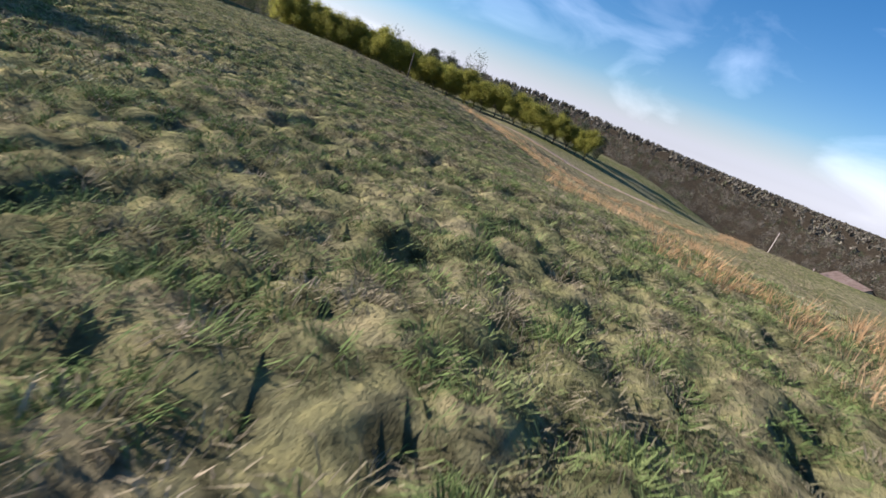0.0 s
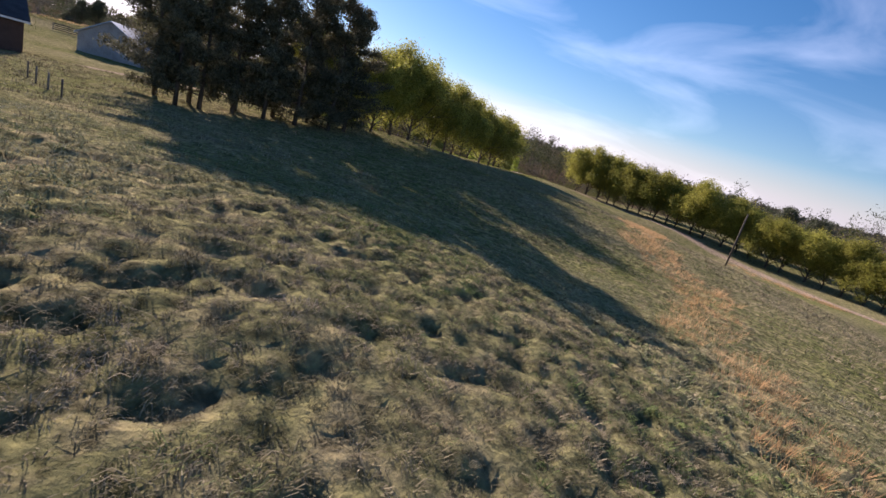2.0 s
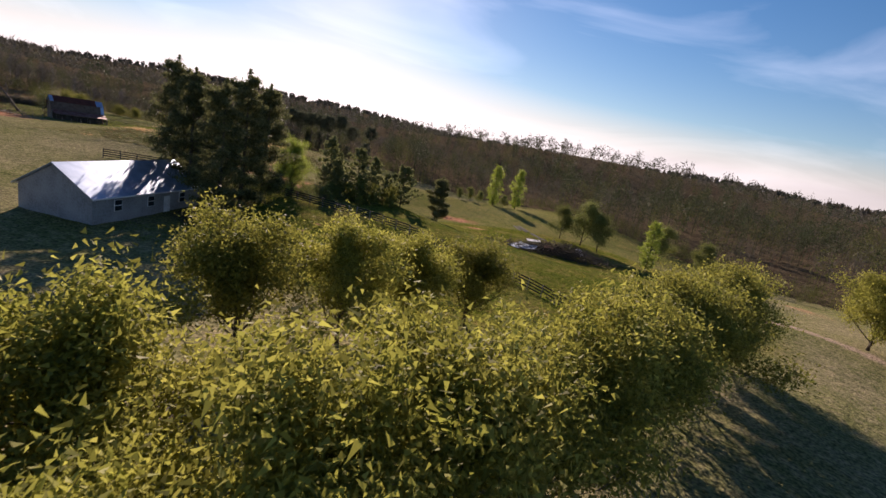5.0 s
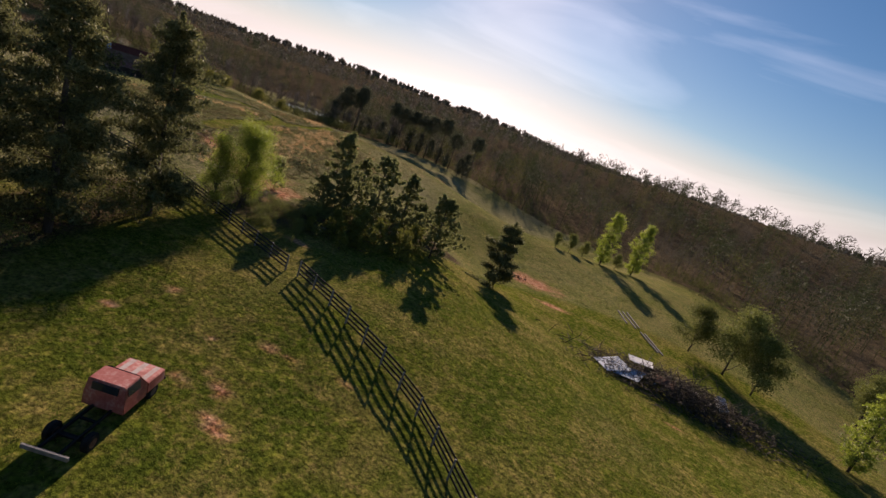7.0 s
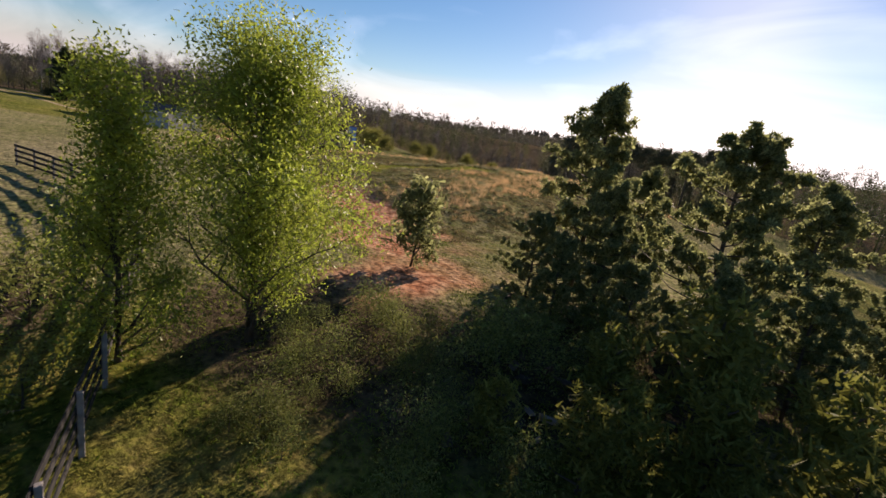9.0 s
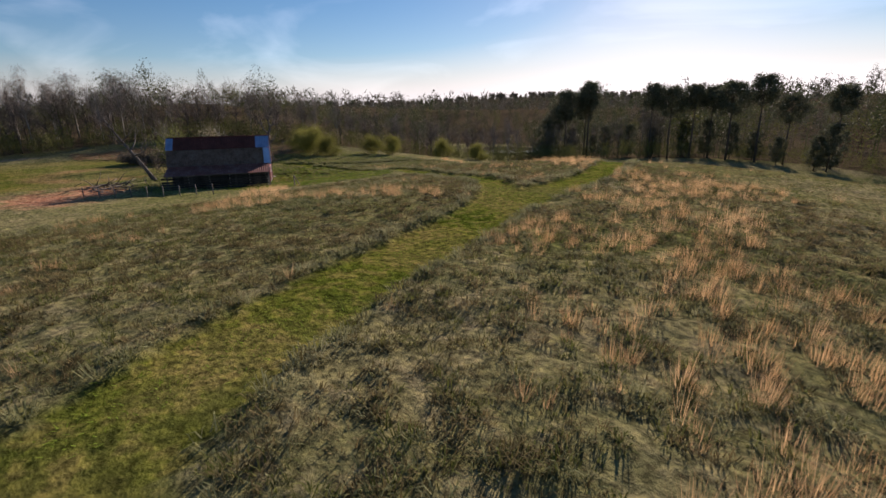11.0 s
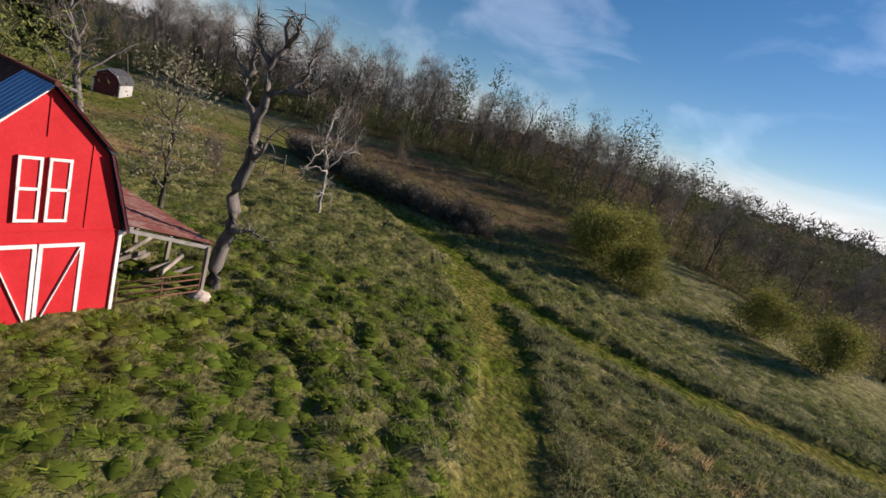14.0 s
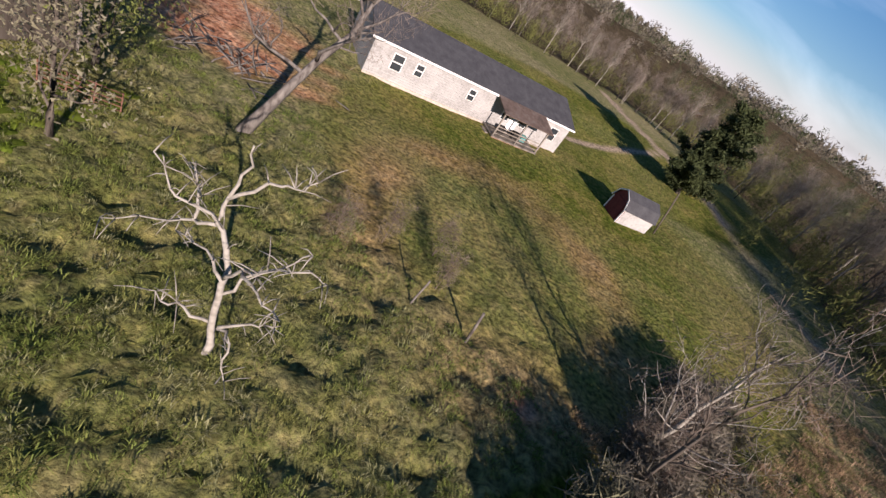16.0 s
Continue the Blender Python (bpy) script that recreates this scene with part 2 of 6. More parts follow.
def ground_z(x, y):
    """Height of the open ground: broad swells between the known heights, low wooded hills beyond."""
    x, y = np.asarray(x, float), np.asarray(y, float)
    d2 = (x[..., None] - SX) ** 2 + (y[..., None] - SY) ** 2
    w = 1 / (d2 + 90.0) ** 1.7
    near = (w * SZ).sum(-1) / w.sum(-1)
    r = np.hypot(x + 40, y - 60)
    a = np.arctan2(y - 60, x + 40)
    k = np.clip((r - 200) / 1500, 0, 1)
    hills = -8 + 62 * k * k * (3 - 2 * k) * (0.75 + 0.2 * np.sin(3 * a + 1) + 0.12 * np.sin(7 * a) + 0.06 * np.sin(17 * a + 2))
    mid = 23 * np.exp(-((r - 440) / 170) ** 2) * (0.8 + 0.2 * np.sin(5 * a + 0.7)) + 9 * np.exp(-((x - 150) ** 2 + (y - 400) ** 2) / 150 ** 2)
    f = np.clip((r - 190) / 120, 0, 1)
    f = f * f * (3 - 2 * f)
    lumps = 0.03 * np.sin(x * 0.9 + 1.3 * np.sin(y * 0.31)) * np.sin(y * 0.8 + 0.7 * np.sin(x * 0.4))
    low = np.exp(-((a + 0.55) / 0.68) ** 2)
    beyond = (hills + mid) * (1 - low) - 62 * low
    rise = 16 * np.exp(-((x + 238) ** 2 + (y - 145) ** 2) / 58 ** 2)
    return near * (1 - f) + beyond * f + lumps + rise


def gz(x, y):
    return float(ground_z(np.array(x), np.array(y)))


def dist_line(x, y, pts):
    """Distance of points from a broken line."""
    best = np.full(np.shape(x), 1e9)
    for (x0, y0), (x1, y1) in zip(pts[:-1], pts[1:]):
        dx, dy = x1 - x0, y1 - y0
        t = np.clip(((x - x0) * dx + (y - y0) * dy) / (dx * dx + dy * dy), 0, 1)
        best = np.minimum(best, np.hypot(x - x0 - t * dx, y - y0 - t * dy))
    return best


def smooth(pts, n=6):
    """A rounder line through the same points."""
    p = [Vector((*q, 0)) for q in pts]
    out = []
    for i in range(len(p) - 1):
        a, b, c, d = p[max(i - 1, 0)], p[i], p[i + 1], p[min(i + 2, len(p) - 1)]
        for k in range(n):
            t = k / n
            v = 0.5 * (2 * b + (c - a) * t + (2 * a - 5 * b + 4 * c - d) * t * t + (3 * b - a - 3 * c + d) * t ** 3)
            out.append((v.x, v.y))
    return out + [tuple(p[-1][:2])]


MOWN = [smooth([(-61, 75), (-64.2, 82), (-66.5, 89.4), (-68.6, 96.4), (-72.5, 102.4), (-77.1, 106.3), (-81, 108.4), (-89.1, 112.6), (-103.5, 117), (-114.4, 119.3), (-121.5, 119.8), (-129, 118.2)]),
        smooth([(-68, 95), (-69.2, 102), (-70.4, 111), (-73.3, 122), (-79, 138)]),
        smooth([(-152, 103), (-145, 108.5), (-137.3, 115), (-131, 118.8), (-125.4, 123), (-121.7, 129.7), (-117, 142), (-111, 158)])]
DRIVE = smooth([(-32, -16), (-14, -4), (0, 4), (20, 26), (39, 44), (50, 38), (56, 20), (59, -8), (55, -50), (46, -85)])
FAR_DRIVE = smooth([(-164, 20), (-166.4, 33), (-170, 44), (-173, 54), (-174, 62)])
FORK = smooth([(-151, 63), (-158, 58), (-166, 50), (-170, 44)])
ROAD = smooth([(-174, 62), (-174, 80), (-173, 97), (-171, 108), (-169, 125), (-163, 145)])


def cells(x, y, size, seed):
    """Smooth random heights, 0 to 1, on a lattice of that size."""
    x, y = x / size, y / size
    i, j = np.floor(x), np.floor(y)
    u, v = x - i, y - j
    u, v = u * u * (3 - 2 * u), v * v * (3 - 2 * v)

    def h(a, c):
        k = np.sin(a * 127.1 + c * 311.7 + seed * 74.7) * 43758.5453
        return k - np.floor(k)

    return (h(i, j) * (1 - u) + h(i + 1, j) * u) * (1 - v) + (h(i, j + 1) * (1 - u) + h(i + 1, j + 1) * u) * v


def mounds_of(x, y, size, seed):
    """Rounded mounds with creases between them, 0 to 1, about one to each lattice cell."""
    i, j = np.floor(x / size), np.floor(y / size)
    best = np.full(np.shape(x), 9.0)
    for a in (-1, 0, 1):
        for c in (-1, 0, 1):
            k = np.sin((i + a) * 127.1 + (j + c) * 311.7 + seed * 74.7) * 43758.5453
            m = np.sin((i + a) * 269.5 + (j + c) * 183.3 + seed * 31.1) * 24634.6345
            best = np.minimum(best, np.hypot(x / size - i - a - (k - np.floor(k)), y / size - j - c - (m - np.floor(m))))
    return np.clip(1 - 1.3 * best * best, 0, 1)


def low_pass(x, y):
    """How far a place belongs to the hummocky corner of the first pasture."""
    return np.clip((27 - np.abs(x + 25)) / 2, 0, 1) * np.clip((23 - np.abs(y + 73)) / 2, 0, 1)


def hummocks(x, y):
    """Grassy mounds of the unmown fields."""
    m, c, g = zones(x, y)
    near = low_pass(x, y)
    uneven = 0.5 + 0.5 * cells(x, y, 6.0, 21)
    clumps = near * uneven * (1 + 0.7 * np.clip((-27 - x) / 8, 0, 1)) * (0.28 * mounds_of(x, y, 0.52, 3) + 0.1 * mounds_of(x, y, 0.3, 4) - 0.18)
    tussocky = np.clip(3 * (1 - np.hypot((x + 131) / 25, (y - 113) / 21)), 0, 1)
    clumps = clumps + tussocky * (0.5 * mounds_of(x, y, 0.95, 31) - 0.32)
    sward = np.clip((-44 - x) / 4, 0, 1) * np.clip((y - 60) / 4, 0, 1)
    clumps = clumps + sward * (0.06 + 0.26 * mounds_of(x, y, 0.95, 17) * (0.5 + 0.5 * cells(x, y, 4.0, 18)))
    yard = np.clip((46 - np.abs(x + 4)) / 3, 0, 1) * np.clip((28 - np.abs(y - 44)) / 3, 0, 1)
    lawn = yard * (0.025 * mounds_of(x, y, 1.0, 41) + 0.015 * cells(x, y, 2.7, 42) - 0.022)
    return lawn + (0.25 * (0.6 * cells(x, y, 1.9, 1) + 0.4 * cells(x, y, 4.1, 2)) - 0.12 + clumps) * (1 - np.maximum(np.clip((m - 0.5) * 2, 0, 1), np.maximum(c, g)))


def zones(x, y):
    """How far a place is mown lawn, bare clay, gravel and forest floor."""
    path = np.min([dist_line(x, y, p) for p in MOWN], axis=0)
    mown = np.clip((1.55 + 0.5 * np.clip((x + 73) / 6, 0, 1) + 0.12 * np.sin(2.1 * x) * np.sin(1.7 * y) - path) / 0.3, 0, 1)
    yard = np.clip(1 - (np.hypot((x + 4) / 42, (y - 42) / 28) - 0.9) / 0.15, 0, 1)
    yard = np.maximum(yard, 0.6 * np.clip(1 - (np.hypot((x - 20) / 62, (y - 130) / 66) - 0.85) / 0.15, 0, 1))
    yard = np.maximum(yard, 0.18 * np.clip(1 - (np.hypot((x + 82) / 46, (y - 106) / 46) - 0.8) / 0.2, 0, 1))
    yard = np.maximum(yard, 0.48 * np.clip(1 - (np.hypot((x + 130) / 26, (y - 114) / 20) - 0.8) / 0.2, 0, 1))
    yard = np.maximum(yard, np.clip(1 - (np.hypot((x - 14) / 38, (y - 70) / 34) - 0.9) / 0.15, 0, 1))
    barn_yard = np.clip(1 - (np.hypot((x + 106) / 14, (y - 107) / 9) - 0.9) / 0.25, 0, 1) * 0.6
    lawn3 = np.clip(1 - (np.hypot((x + 148) / 19, (y - 86) / 18) - 0.95) / 0.12, 0, 1)
    lawn3 = np.maximum(lawn3, np.clip(1 - (np.hypot((x + 158) / 30, (y - 55) / 16) - 0.95) / 0.12, 0, 1))
    mown = np.max([mown, yard, barn_yard, lawn3 * (0.62 + 0.38 * cells(x, y, 9.0, 27))], axis=0)
    wob = np.sin(x * 1.7 + np.sin(y * 1.1)) * 0.5 + np.sin(y * 2.3 + np.sin(x * 0.7) * 2) * 0.5
    clay = np.zeros_like(x)
    for cx, cy, rx, ry in ((-37.6, 63.4, 2.4, 4.5), (-9, 102, 6, 3.4), (-3, 92, 3, 1.2), (-122, 88, 7, 3.2), (-118, 83, 9, 4), (-16.1, 40.2, 0.8, 0.35),
                           (-19.1, 38.3, 0.45, 0.3), (-24.4, 39.8, 0.6, 0.3), (-26.8, 55.5, 1.6, 0.5), (-44, 66, 6, 2.5), (14, 68, 1.0, 0.5), (62, 82, 2.5, 16), (-50, 70, 9, 2.5),
                           (-25, 36, 0.5, 0.35), (-143.6, 104.8, 0.8, 0.7)):
        clay = np.maximum(clay, np.clip(1.6 - 1.3 * np.hypot((x - cx) / rx, (y - cy) / ry) + 0.35 * wob, 0, 1))
    ring = np.hypot((x + 142) / 8.5, (y - 95) / 10)
    clay = np.maximum(clay, 0.42 * np.clip(1.6 - 5 * np.abs(ring - 0.95), 0, 1) * cells(x, y, 3.0, 29))
    clay = np.maximum(clay, np.clip((0.28 - dist_line(x, y, [(-16.4, 40.1), (-15, 40.3), (-13.6, 40.2), (-12.5, 41.2), (-10.5, 41.3)])) / 0.2, 0, 1) * np.clip(wob + 0.5, 0, 1))
    clay = np.maximum(clay, np.clip((0.42 - np.minimum(dist_line(x, y, [(-17.6, 34.7), (-15.2, 34.0), (-13.2, 33.4), (-11.2, 32.6)]), dist_line(x, y, [(-16.8, 36.3), (-14.8, 35.3)]))) / 0.2, 0, 1) * np.clip(wob + 0.65, 0, 1))
    gravel = np.max([np.clip((w - dist_line(x, y, p)) / 0.5, 0, 1) for p, w in ((DRIVE, 1.7), (FAR_DRIVE, 1.6), (FORK, 0.8), (ROAD, 0.45))], axis=0)
    return mown, clay, gravel


FOREST_EDGE = smooth([(100, 30), (84, 84), (66, 112), (46, 144), (22, 180), (-26, 208), (-64, 216), (-94, 208), (-118, 198), (-124, 186), (-138, 172), (-156, 154), (-168, 138), (-178, 122), (-181, 100), (-182, 76), (-190, 50), (-190, 12), (-150, 12), (-110, 14), (-70, 20), (-66, -10), (-80, -60), (-90, -130)], 4)


def in_forest(x, y):
    """Points on the wooded side of the edge line (outside of the clearing)."""
    poly = FOREST_EDGE + [(-60, -220), (60, -240), (140, -140)]
    inside = np.zeros(np.shape(x), bool)
    for (x0, y0), (x1, y1) in zip(poly, poly[1:] + poly[:1]):
        c = (y0 > y) != (y1 > y)
        xi = x0 + (y - y0) * (x1 - x0) / np.where(y1 == y0, 1e-9, y1 - y0)
        inside ^= c & (x < xi)
    glade = np.min([70 * (np.hypot((x - 95) / 75, (y + 105) / 60) - 1), dist_line(x, y, [(-130, 160), (-160, 212)]) - 10, np.hypot((x + 174) / 1.2, y - 234) - 24], axis=0)
    return ~inside & (glade > 0)


def brushy(x, y):
    """How far a place is littered ground below the yard pines and tall trees."""
    d = np.minimum(dist_line(x, y, [(-37, 57.5), (-31, 60.5), (-28, 68), (-26, 76), (-22, 86)]), dist_line(x, y, [(-36, 32), (-38.5, 41), (-41, 49)]))
    return np.clip((4.6 - d) / 1.5, 0, 1) * np.clip(1.4 - zones(x, y)[1] * 1.4, 0, 1)


def lines(stops, far):
    """Grid lines with a spacing of their own in each stretch (start, step), and wider and wider outside."""
    mid = [np.arange(a, e, st) for (a, st), (e, _) in zip(stops, stops[1:])]
    a, b = stops[0][0], stops[-1][0]
    out, d = [], stops[0][1]
    while not out or out[-1] < far:
        d *= 1.16
        out.append((out[-1] if out else 0) + d)
    out = np.array(out)
    return np.concatenate([a - out[::-1], *mid, b + out - out[0]])


def mesh_from(name, verts, faces_flat, per_face, mats, smooth_shade=False):
    """A mesh from arrays: faces_flat holds the corners of faces that have all the same number of corners."""
    me = bpy.data.meshes.new(name)
    nv, nf = len(verts), len(faces_flat) // per_face
    me.vertices.add(nv)
    me.vertices.foreach_set("co", np.asarray(verts, np.float32).ravel())
    me.loops.add(nf * per_face)
    me.loops.foreach_set("vertex_index", np.asarray(faces_flat, np.int32).ravel())
    me.polygons.add(nf)
    me.polygons.foreach_set("loop_start", np.arange(0, nf * per_face, per_face, dtype=np.int32))
    me.polygons.foreach_set("loop_total", np.full(nf, per_face, np.int32))
    me.polygons.foreach_set("use_smooth", np.full(nf, smooth_shade))
    for m in mats:
        me.materials.append(m)
    me.update(calc_edges=True)
    return me


def ground_material():
    m = bpy.data.materials.new("meadow_ground")
    m.use_nodes = True
    t = m.node_tree
    n, L = t.nodes, t.links.new
    bsdf = n["Principled BSDF"]
    bsdf.inputs["Roughness"].default_value = 0.95
    bsdf.inputs["Specular IOR Level"].default_value = 0.0
    co = n.new("ShaderNodeTexCoord")

    def noise_ramp(scale, ramp, lo=0.35, hi=0.65, detail=8):
        no = n.new("ShaderNodeTexNoise")
        no.inputs["Scale"].default_value, no.inputs["Detail"].default_value = scale, detail
        L(co.outputs["Object"], no.inputs["Vector"])
        cr = n.new("ShaderNodeValToRGB")
        for k, c in enumerate(ramp):
            at = lo + (hi - lo) * k / (len(ramp) - 1)
            e = cr.color_ramp.elements[k] if k < 2 else cr.color_ramp.elements.new(at)
            e.position, e.color = at, (*c, 1)
        L(no.outputs[0], cr.inputs[0])
        return cr.outputs[0]

    def mix(f, a, b, mode="MIX"):
        mx = n.new("ShaderNodeMix")
        mx.data_type, mx.blend_type = "RGBA", mode
        if isinstance(f, float):
            mx.inputs["Factor"].default_value = f
        else:
            L(f, mx.inputs["Factor"])
        L(a, mx.inputs["A"]), L(b, mx.inputs["B"])
        return mx.outputs["Result"]

    rough = mix(0.5, noise_ramp(0.06, [(0.14, 0.155, 0.055), (0.21, 0.2, 0.1), (0.29, 0.25, 0.15)]), noise_ramp(1.3, [(0.075, 0.085, 0.028), (0.16, 0.155, 0.068), (0.28, 0.23, 0.135)]))
    lawn = mix(0.5, noise_ramp(0.22, [(0.065, 0.092, 0.013), (0.115, 0.128, 0.021), (0.19, 0.158, 0.05)], 0.4, 0.6), noise_ramp(1.7, [(0.045, 0.066, 0.01), (0.1, 0.12, 0.018), (0.21, 0.172, 0.055)], 0.4, 0.6))
    lawn = mix(noise_ramp(0.05, [(0, 0, 0), (0.5, 0.5, 0.5)], 0.5, 0.66), lawn, noise_ramp(1.1, [(0.13, 0.12, 0.04), (0.24, 0.19, 0.085)]))
    clay = noise_ramp(1.6, [(0.24, 0.1, 0.055), (0.4, 0.2, 0.12), (0.46, 0.28, 0.18)])
    gravel = noise_ramp(3.0, [(0.24, 0.185, 0.14), (0.42, 0.33, 0.25)])
    litter = noise_ramp(0.4, [(0.05, 0.04, 0.026), (0.11, 0.085, 0.054)])
    at1 = n.new("ShaderNodeAttribute")
    at1.attribute_name = "zones"
    sep = n.new("ShaderNodeSeparateColor")
    L(at1.outputs["Color"], sep.inputs[0])
    at2 = n.new("ShaderNodeAttribute")
    at2.attribute_name = "woods"
    col = mix(sep.outputs[0], rough, lawn)
    col = mix(sep.outputs[1], col, clay)
    col = mix(sep.outputs[2], col, gravel)
    col = mix(at2.outputs["Fac"], col, litter)
    speck = noise_ramp(4.5, [(0.5, 0.5, 0.5), (1.0, 1.0, 1.0), (1.5, 1.45, 1.3)], 0.36, 0.64, 10)
    col = mix(1.0, col, speck, "MULTIPLY")
    L(col, bsdf.inputs["Base Color"])
    nb = n.new("ShaderNodeTexNoise")
    nb.inputs["Scale"].default_value, nb.inputs["Detail"].default_value, nb.inputs["Roughness"].default_value = 2.6, 10, 0.66
    L(co.outputs["Object"], nb.inputs["Vector"])
    bp = n.new("ShaderNodeBump")
    bp.inputs["Distance"].default_value = 0.22
    L(nb.outputs[0], bp.inputs["Height"]), L(bp.outputs[0], bsdf.inputs["Normal"])
    return m


xs = lines([(-225, 1.6), (-165, 0.8), (-154, 0.4), (-60, 0.8), (-46, 0.45), (10, 0.8), (28, 1.4), (90, 1.4)], 4200)
ys = lines([(-100, 1.2), (-90, 0.8), (-40, 0.8), (-20, 1.0), (22, 0.45), (62, 0.6), (94, 0.42), (132, 0.6), (140, 1.8), (270, 1.8)], 4200)
gx, gy = np.meshgrid(xs, ys)
gh = ground_z(gx, gy) + hummocks(gx, gy) * (np.hypot(gx + 40, gy - 40) < 190) - 0.4 * (low_pass(gx, gy) > 0.99)
nx = len(xs)
quad = (np.arange(len(ys) - 1)[:, None] * nx + np.arange(nx - 1)[None]).ravel()
me = mesh_from("ground", np.stack([gx, gy, gh], -1).reshape(-1, 3), np.stack([quad, quad + 1, quad + nx + 1, quad + nx], -1).ravel(), 4, [ground_material()], True)
zm, zc, zg = zones(gx.ravel(), gy.ravel())
att = me.color_attributes.new("zones", "FLOAT_COLOR", "POINT")
att.data.foreach_set("color", np.stack([zm, zc, zg, np.ones_like(zm)], -1).astype(np.float32).ravel())
fo = me.attributes.new("woods", "FLOAT", "POINT")
fo.data.foreach_set("value", np.maximum(in_forest(gx.ravel(), gy.ravel()), brushy(gx.ravel(), gy.ravel())).astype(np.float32))
turf = me.materials[0]
tagged(new("ground", me), "rolling pasture with mown paths, rough grass and red clay patches", "ground", kind="structure")


# finer sheet of turf over the hummocky corner, whose edge dips below the ground
tx, ty = np.meshgrid(np.arange(-52, 2.01, 0.18), np.arange(-96, -49.9, 0.18))
th = ground_z(tx, ty) + hummocks(tx, ty) - 0.12 * (1 - np.clip(low_pass(tx, ty) * 3, 0, 1))
nt = tx.shape[1]
quad = (np.arange(tx.shape[0] - 1)[:, None] * nt + np.arange(nt - 1)[None]).ravel()
me = mesh_from("hummocky_turf", np.stack([tx, ty, th], -1).reshape(-1, 3), np.stack([quad, quad + 1, quad + nt + 1, quad + nt], -1).ravel(), 4, [turf], True)
tagged(new("hummocky_turf", me), "hummocky pasture turf, olive and straw", "ground", kind="structure")


# ---- mesh helpers ----
def part(name, bm, mat, parent=None, label=""):
    me = bpy.data.meshes.new(name)
    bm.to_mesh(me)
    bm.free()
    for m in (mat if isinstance(mat, (list, tuple)) else [mat]):
        me.materials.append(m)
    ob = new(name, me)
    ob.parent = parent
    return tagged(ob, label)


def empty(name, m, label, category, group=""):
    ob = new(name)
    ob.matrix_world = m
    return tagged(ob, label, category, group)


def add_box(bm, c, s, rot=None, bevel=0.0):
    """A box with centre c and size s, turned by the matrix rot."""
    r = bmesh.ops.create_cube(bm, size=1)
    vs = r["verts"]
    m = Matrix.Translation(c) @ (rot.to_4x4() if rot else Matrix.Identity(4)) @ Matrix.Diagonal((*s, 1))
    bmesh.ops.transform(bm, matrix=m, verts=vs)
    if bevel:
        bmesh.ops.bevel(bm, geom=list({e for v in vs for e in v.link_edges}), offset=bevel, segments=1, affect="EDGES")
    return vs


def box(c, s, rot=None, bevel=0.0):
    bm = bmesh.new()
    add_box(bm, c, s, rot, bevel)
    return bm


def beam(a, b, w, h=None, bevel=0.0):
    """A squared timber from a to b."""
    a, b = Vector(a), Vector(b)
    bm = bmesh.new()
    add_box(bm, (a + b) / 2, (w, h or w, (b - a).length), (b - a).to_track_quat("Z", "Y").to_matrix(), bevel)
    return bm


def tube(bm, pts, radii, sides=6):
    """A bent, tapered round bar along pts."""
    rings = []
    for i, p in enumerate(pts):
        d = (pts[min(i + 1, len(pts) - 1)] - pts[max(i - 1, 0)]).normalized()
        q = d.to_track_quat("Z", "Y")
        rings.append([bm.verts.new(p + q @ Vector((math.cos(2 * math.pi * k / sides), math.sin(2 * math.pi * k / sides), 0)) * radii[i]) for k in range(sides)])
    for r0, r1 in zip(rings, rings[1:]):
        for k in range(sides):
            f = bm.faces.new((r0[k], r0[(k + 1) % sides], r1[(k + 1) % sides], r1[k]))
            f.smooth = True
    bm.faces.new(rings[-1])
    bm.faces.new(rings[0][::-1])


def slab(bm, corners, thick):
    """A plate over four corners, given in order, thickened downwards along its normal."""
    c = [Vector(v) for v in corners]
    nrm = (c[1] - c[0]).cross(c[2] - c[0]).normalized()
    top = [bm.verts.new(v) for v in c]
    low = [bm.verts.new(v - nrm * thick) for v in c]
    k = len(c)
    bm.faces.new(top)
    bm.faces.new(low[::-1])
    for i in range(k):
        bm.faces.new((top[i], low[i], low[(i + 1) % k], top[(i + 1) % k]))


def corrugated(bm, p0, along, down, width, length, pitch=0.2, depth=0.025, thick=0.012):
    """A sheet of roofing with ribs: starts at p0, width metres along, length metres down the slope."""
    along, down = Vector(along).normalized(), Vector(down).normalized()
    up = along.cross(down)
    if up.z < 0:
        up = -up
    n = max(2, int(width / (pitch / 4)))
    prev = None
    for i in range(n + 1):
        s = i * width / n
        o = p0 + along * s + up * depth * (1 if i % 4 in (0, 1) else 0)
        ring = [bm.verts.new(o), bm.verts.new(o + down * length), bm.verts.new(o + down * length - up * thick), bm.verts.new(o - up * thick)]
        if prev:
            for k in range(4):
                bm.faces.new((prev[k], prev[(k + 1) % 4], ring[(k + 1) % 4], ring[k]))
        prev = ring


# ---- plants ----
def leaf_mesh(name, centres, size, mat, seed, droop=0.0, slim=0.5):
    """Small bent leaves or sprays: one triangle each, turned at random, about the given centres."""
    r = np.random.default_rng(seed)
    n = len(centres)
    d = r.normal(size=(n, 3))
    d[:, 2] -= droop
    d /= np.linalg.norm(d, axis=1, keepdims=True)
    e = np.cross(d, r.normal(size=(n, 3)))
    e /= np.linalg.norm(e, axis=1, keepdims=True) + 1e-9
    s = (size * r.uniform(0.55, 1.35, n))[:, None]
    v = np.stack([centres - d * s * 0.5 - e * s * slim * 0.5, centres - d * s * 0.5 + e * s * slim * 0.5, centres + d * s * 0.55], 1).reshape(-1, 3)
    return mesh_from(name, v, np.arange(3 * n), 3, [mat])



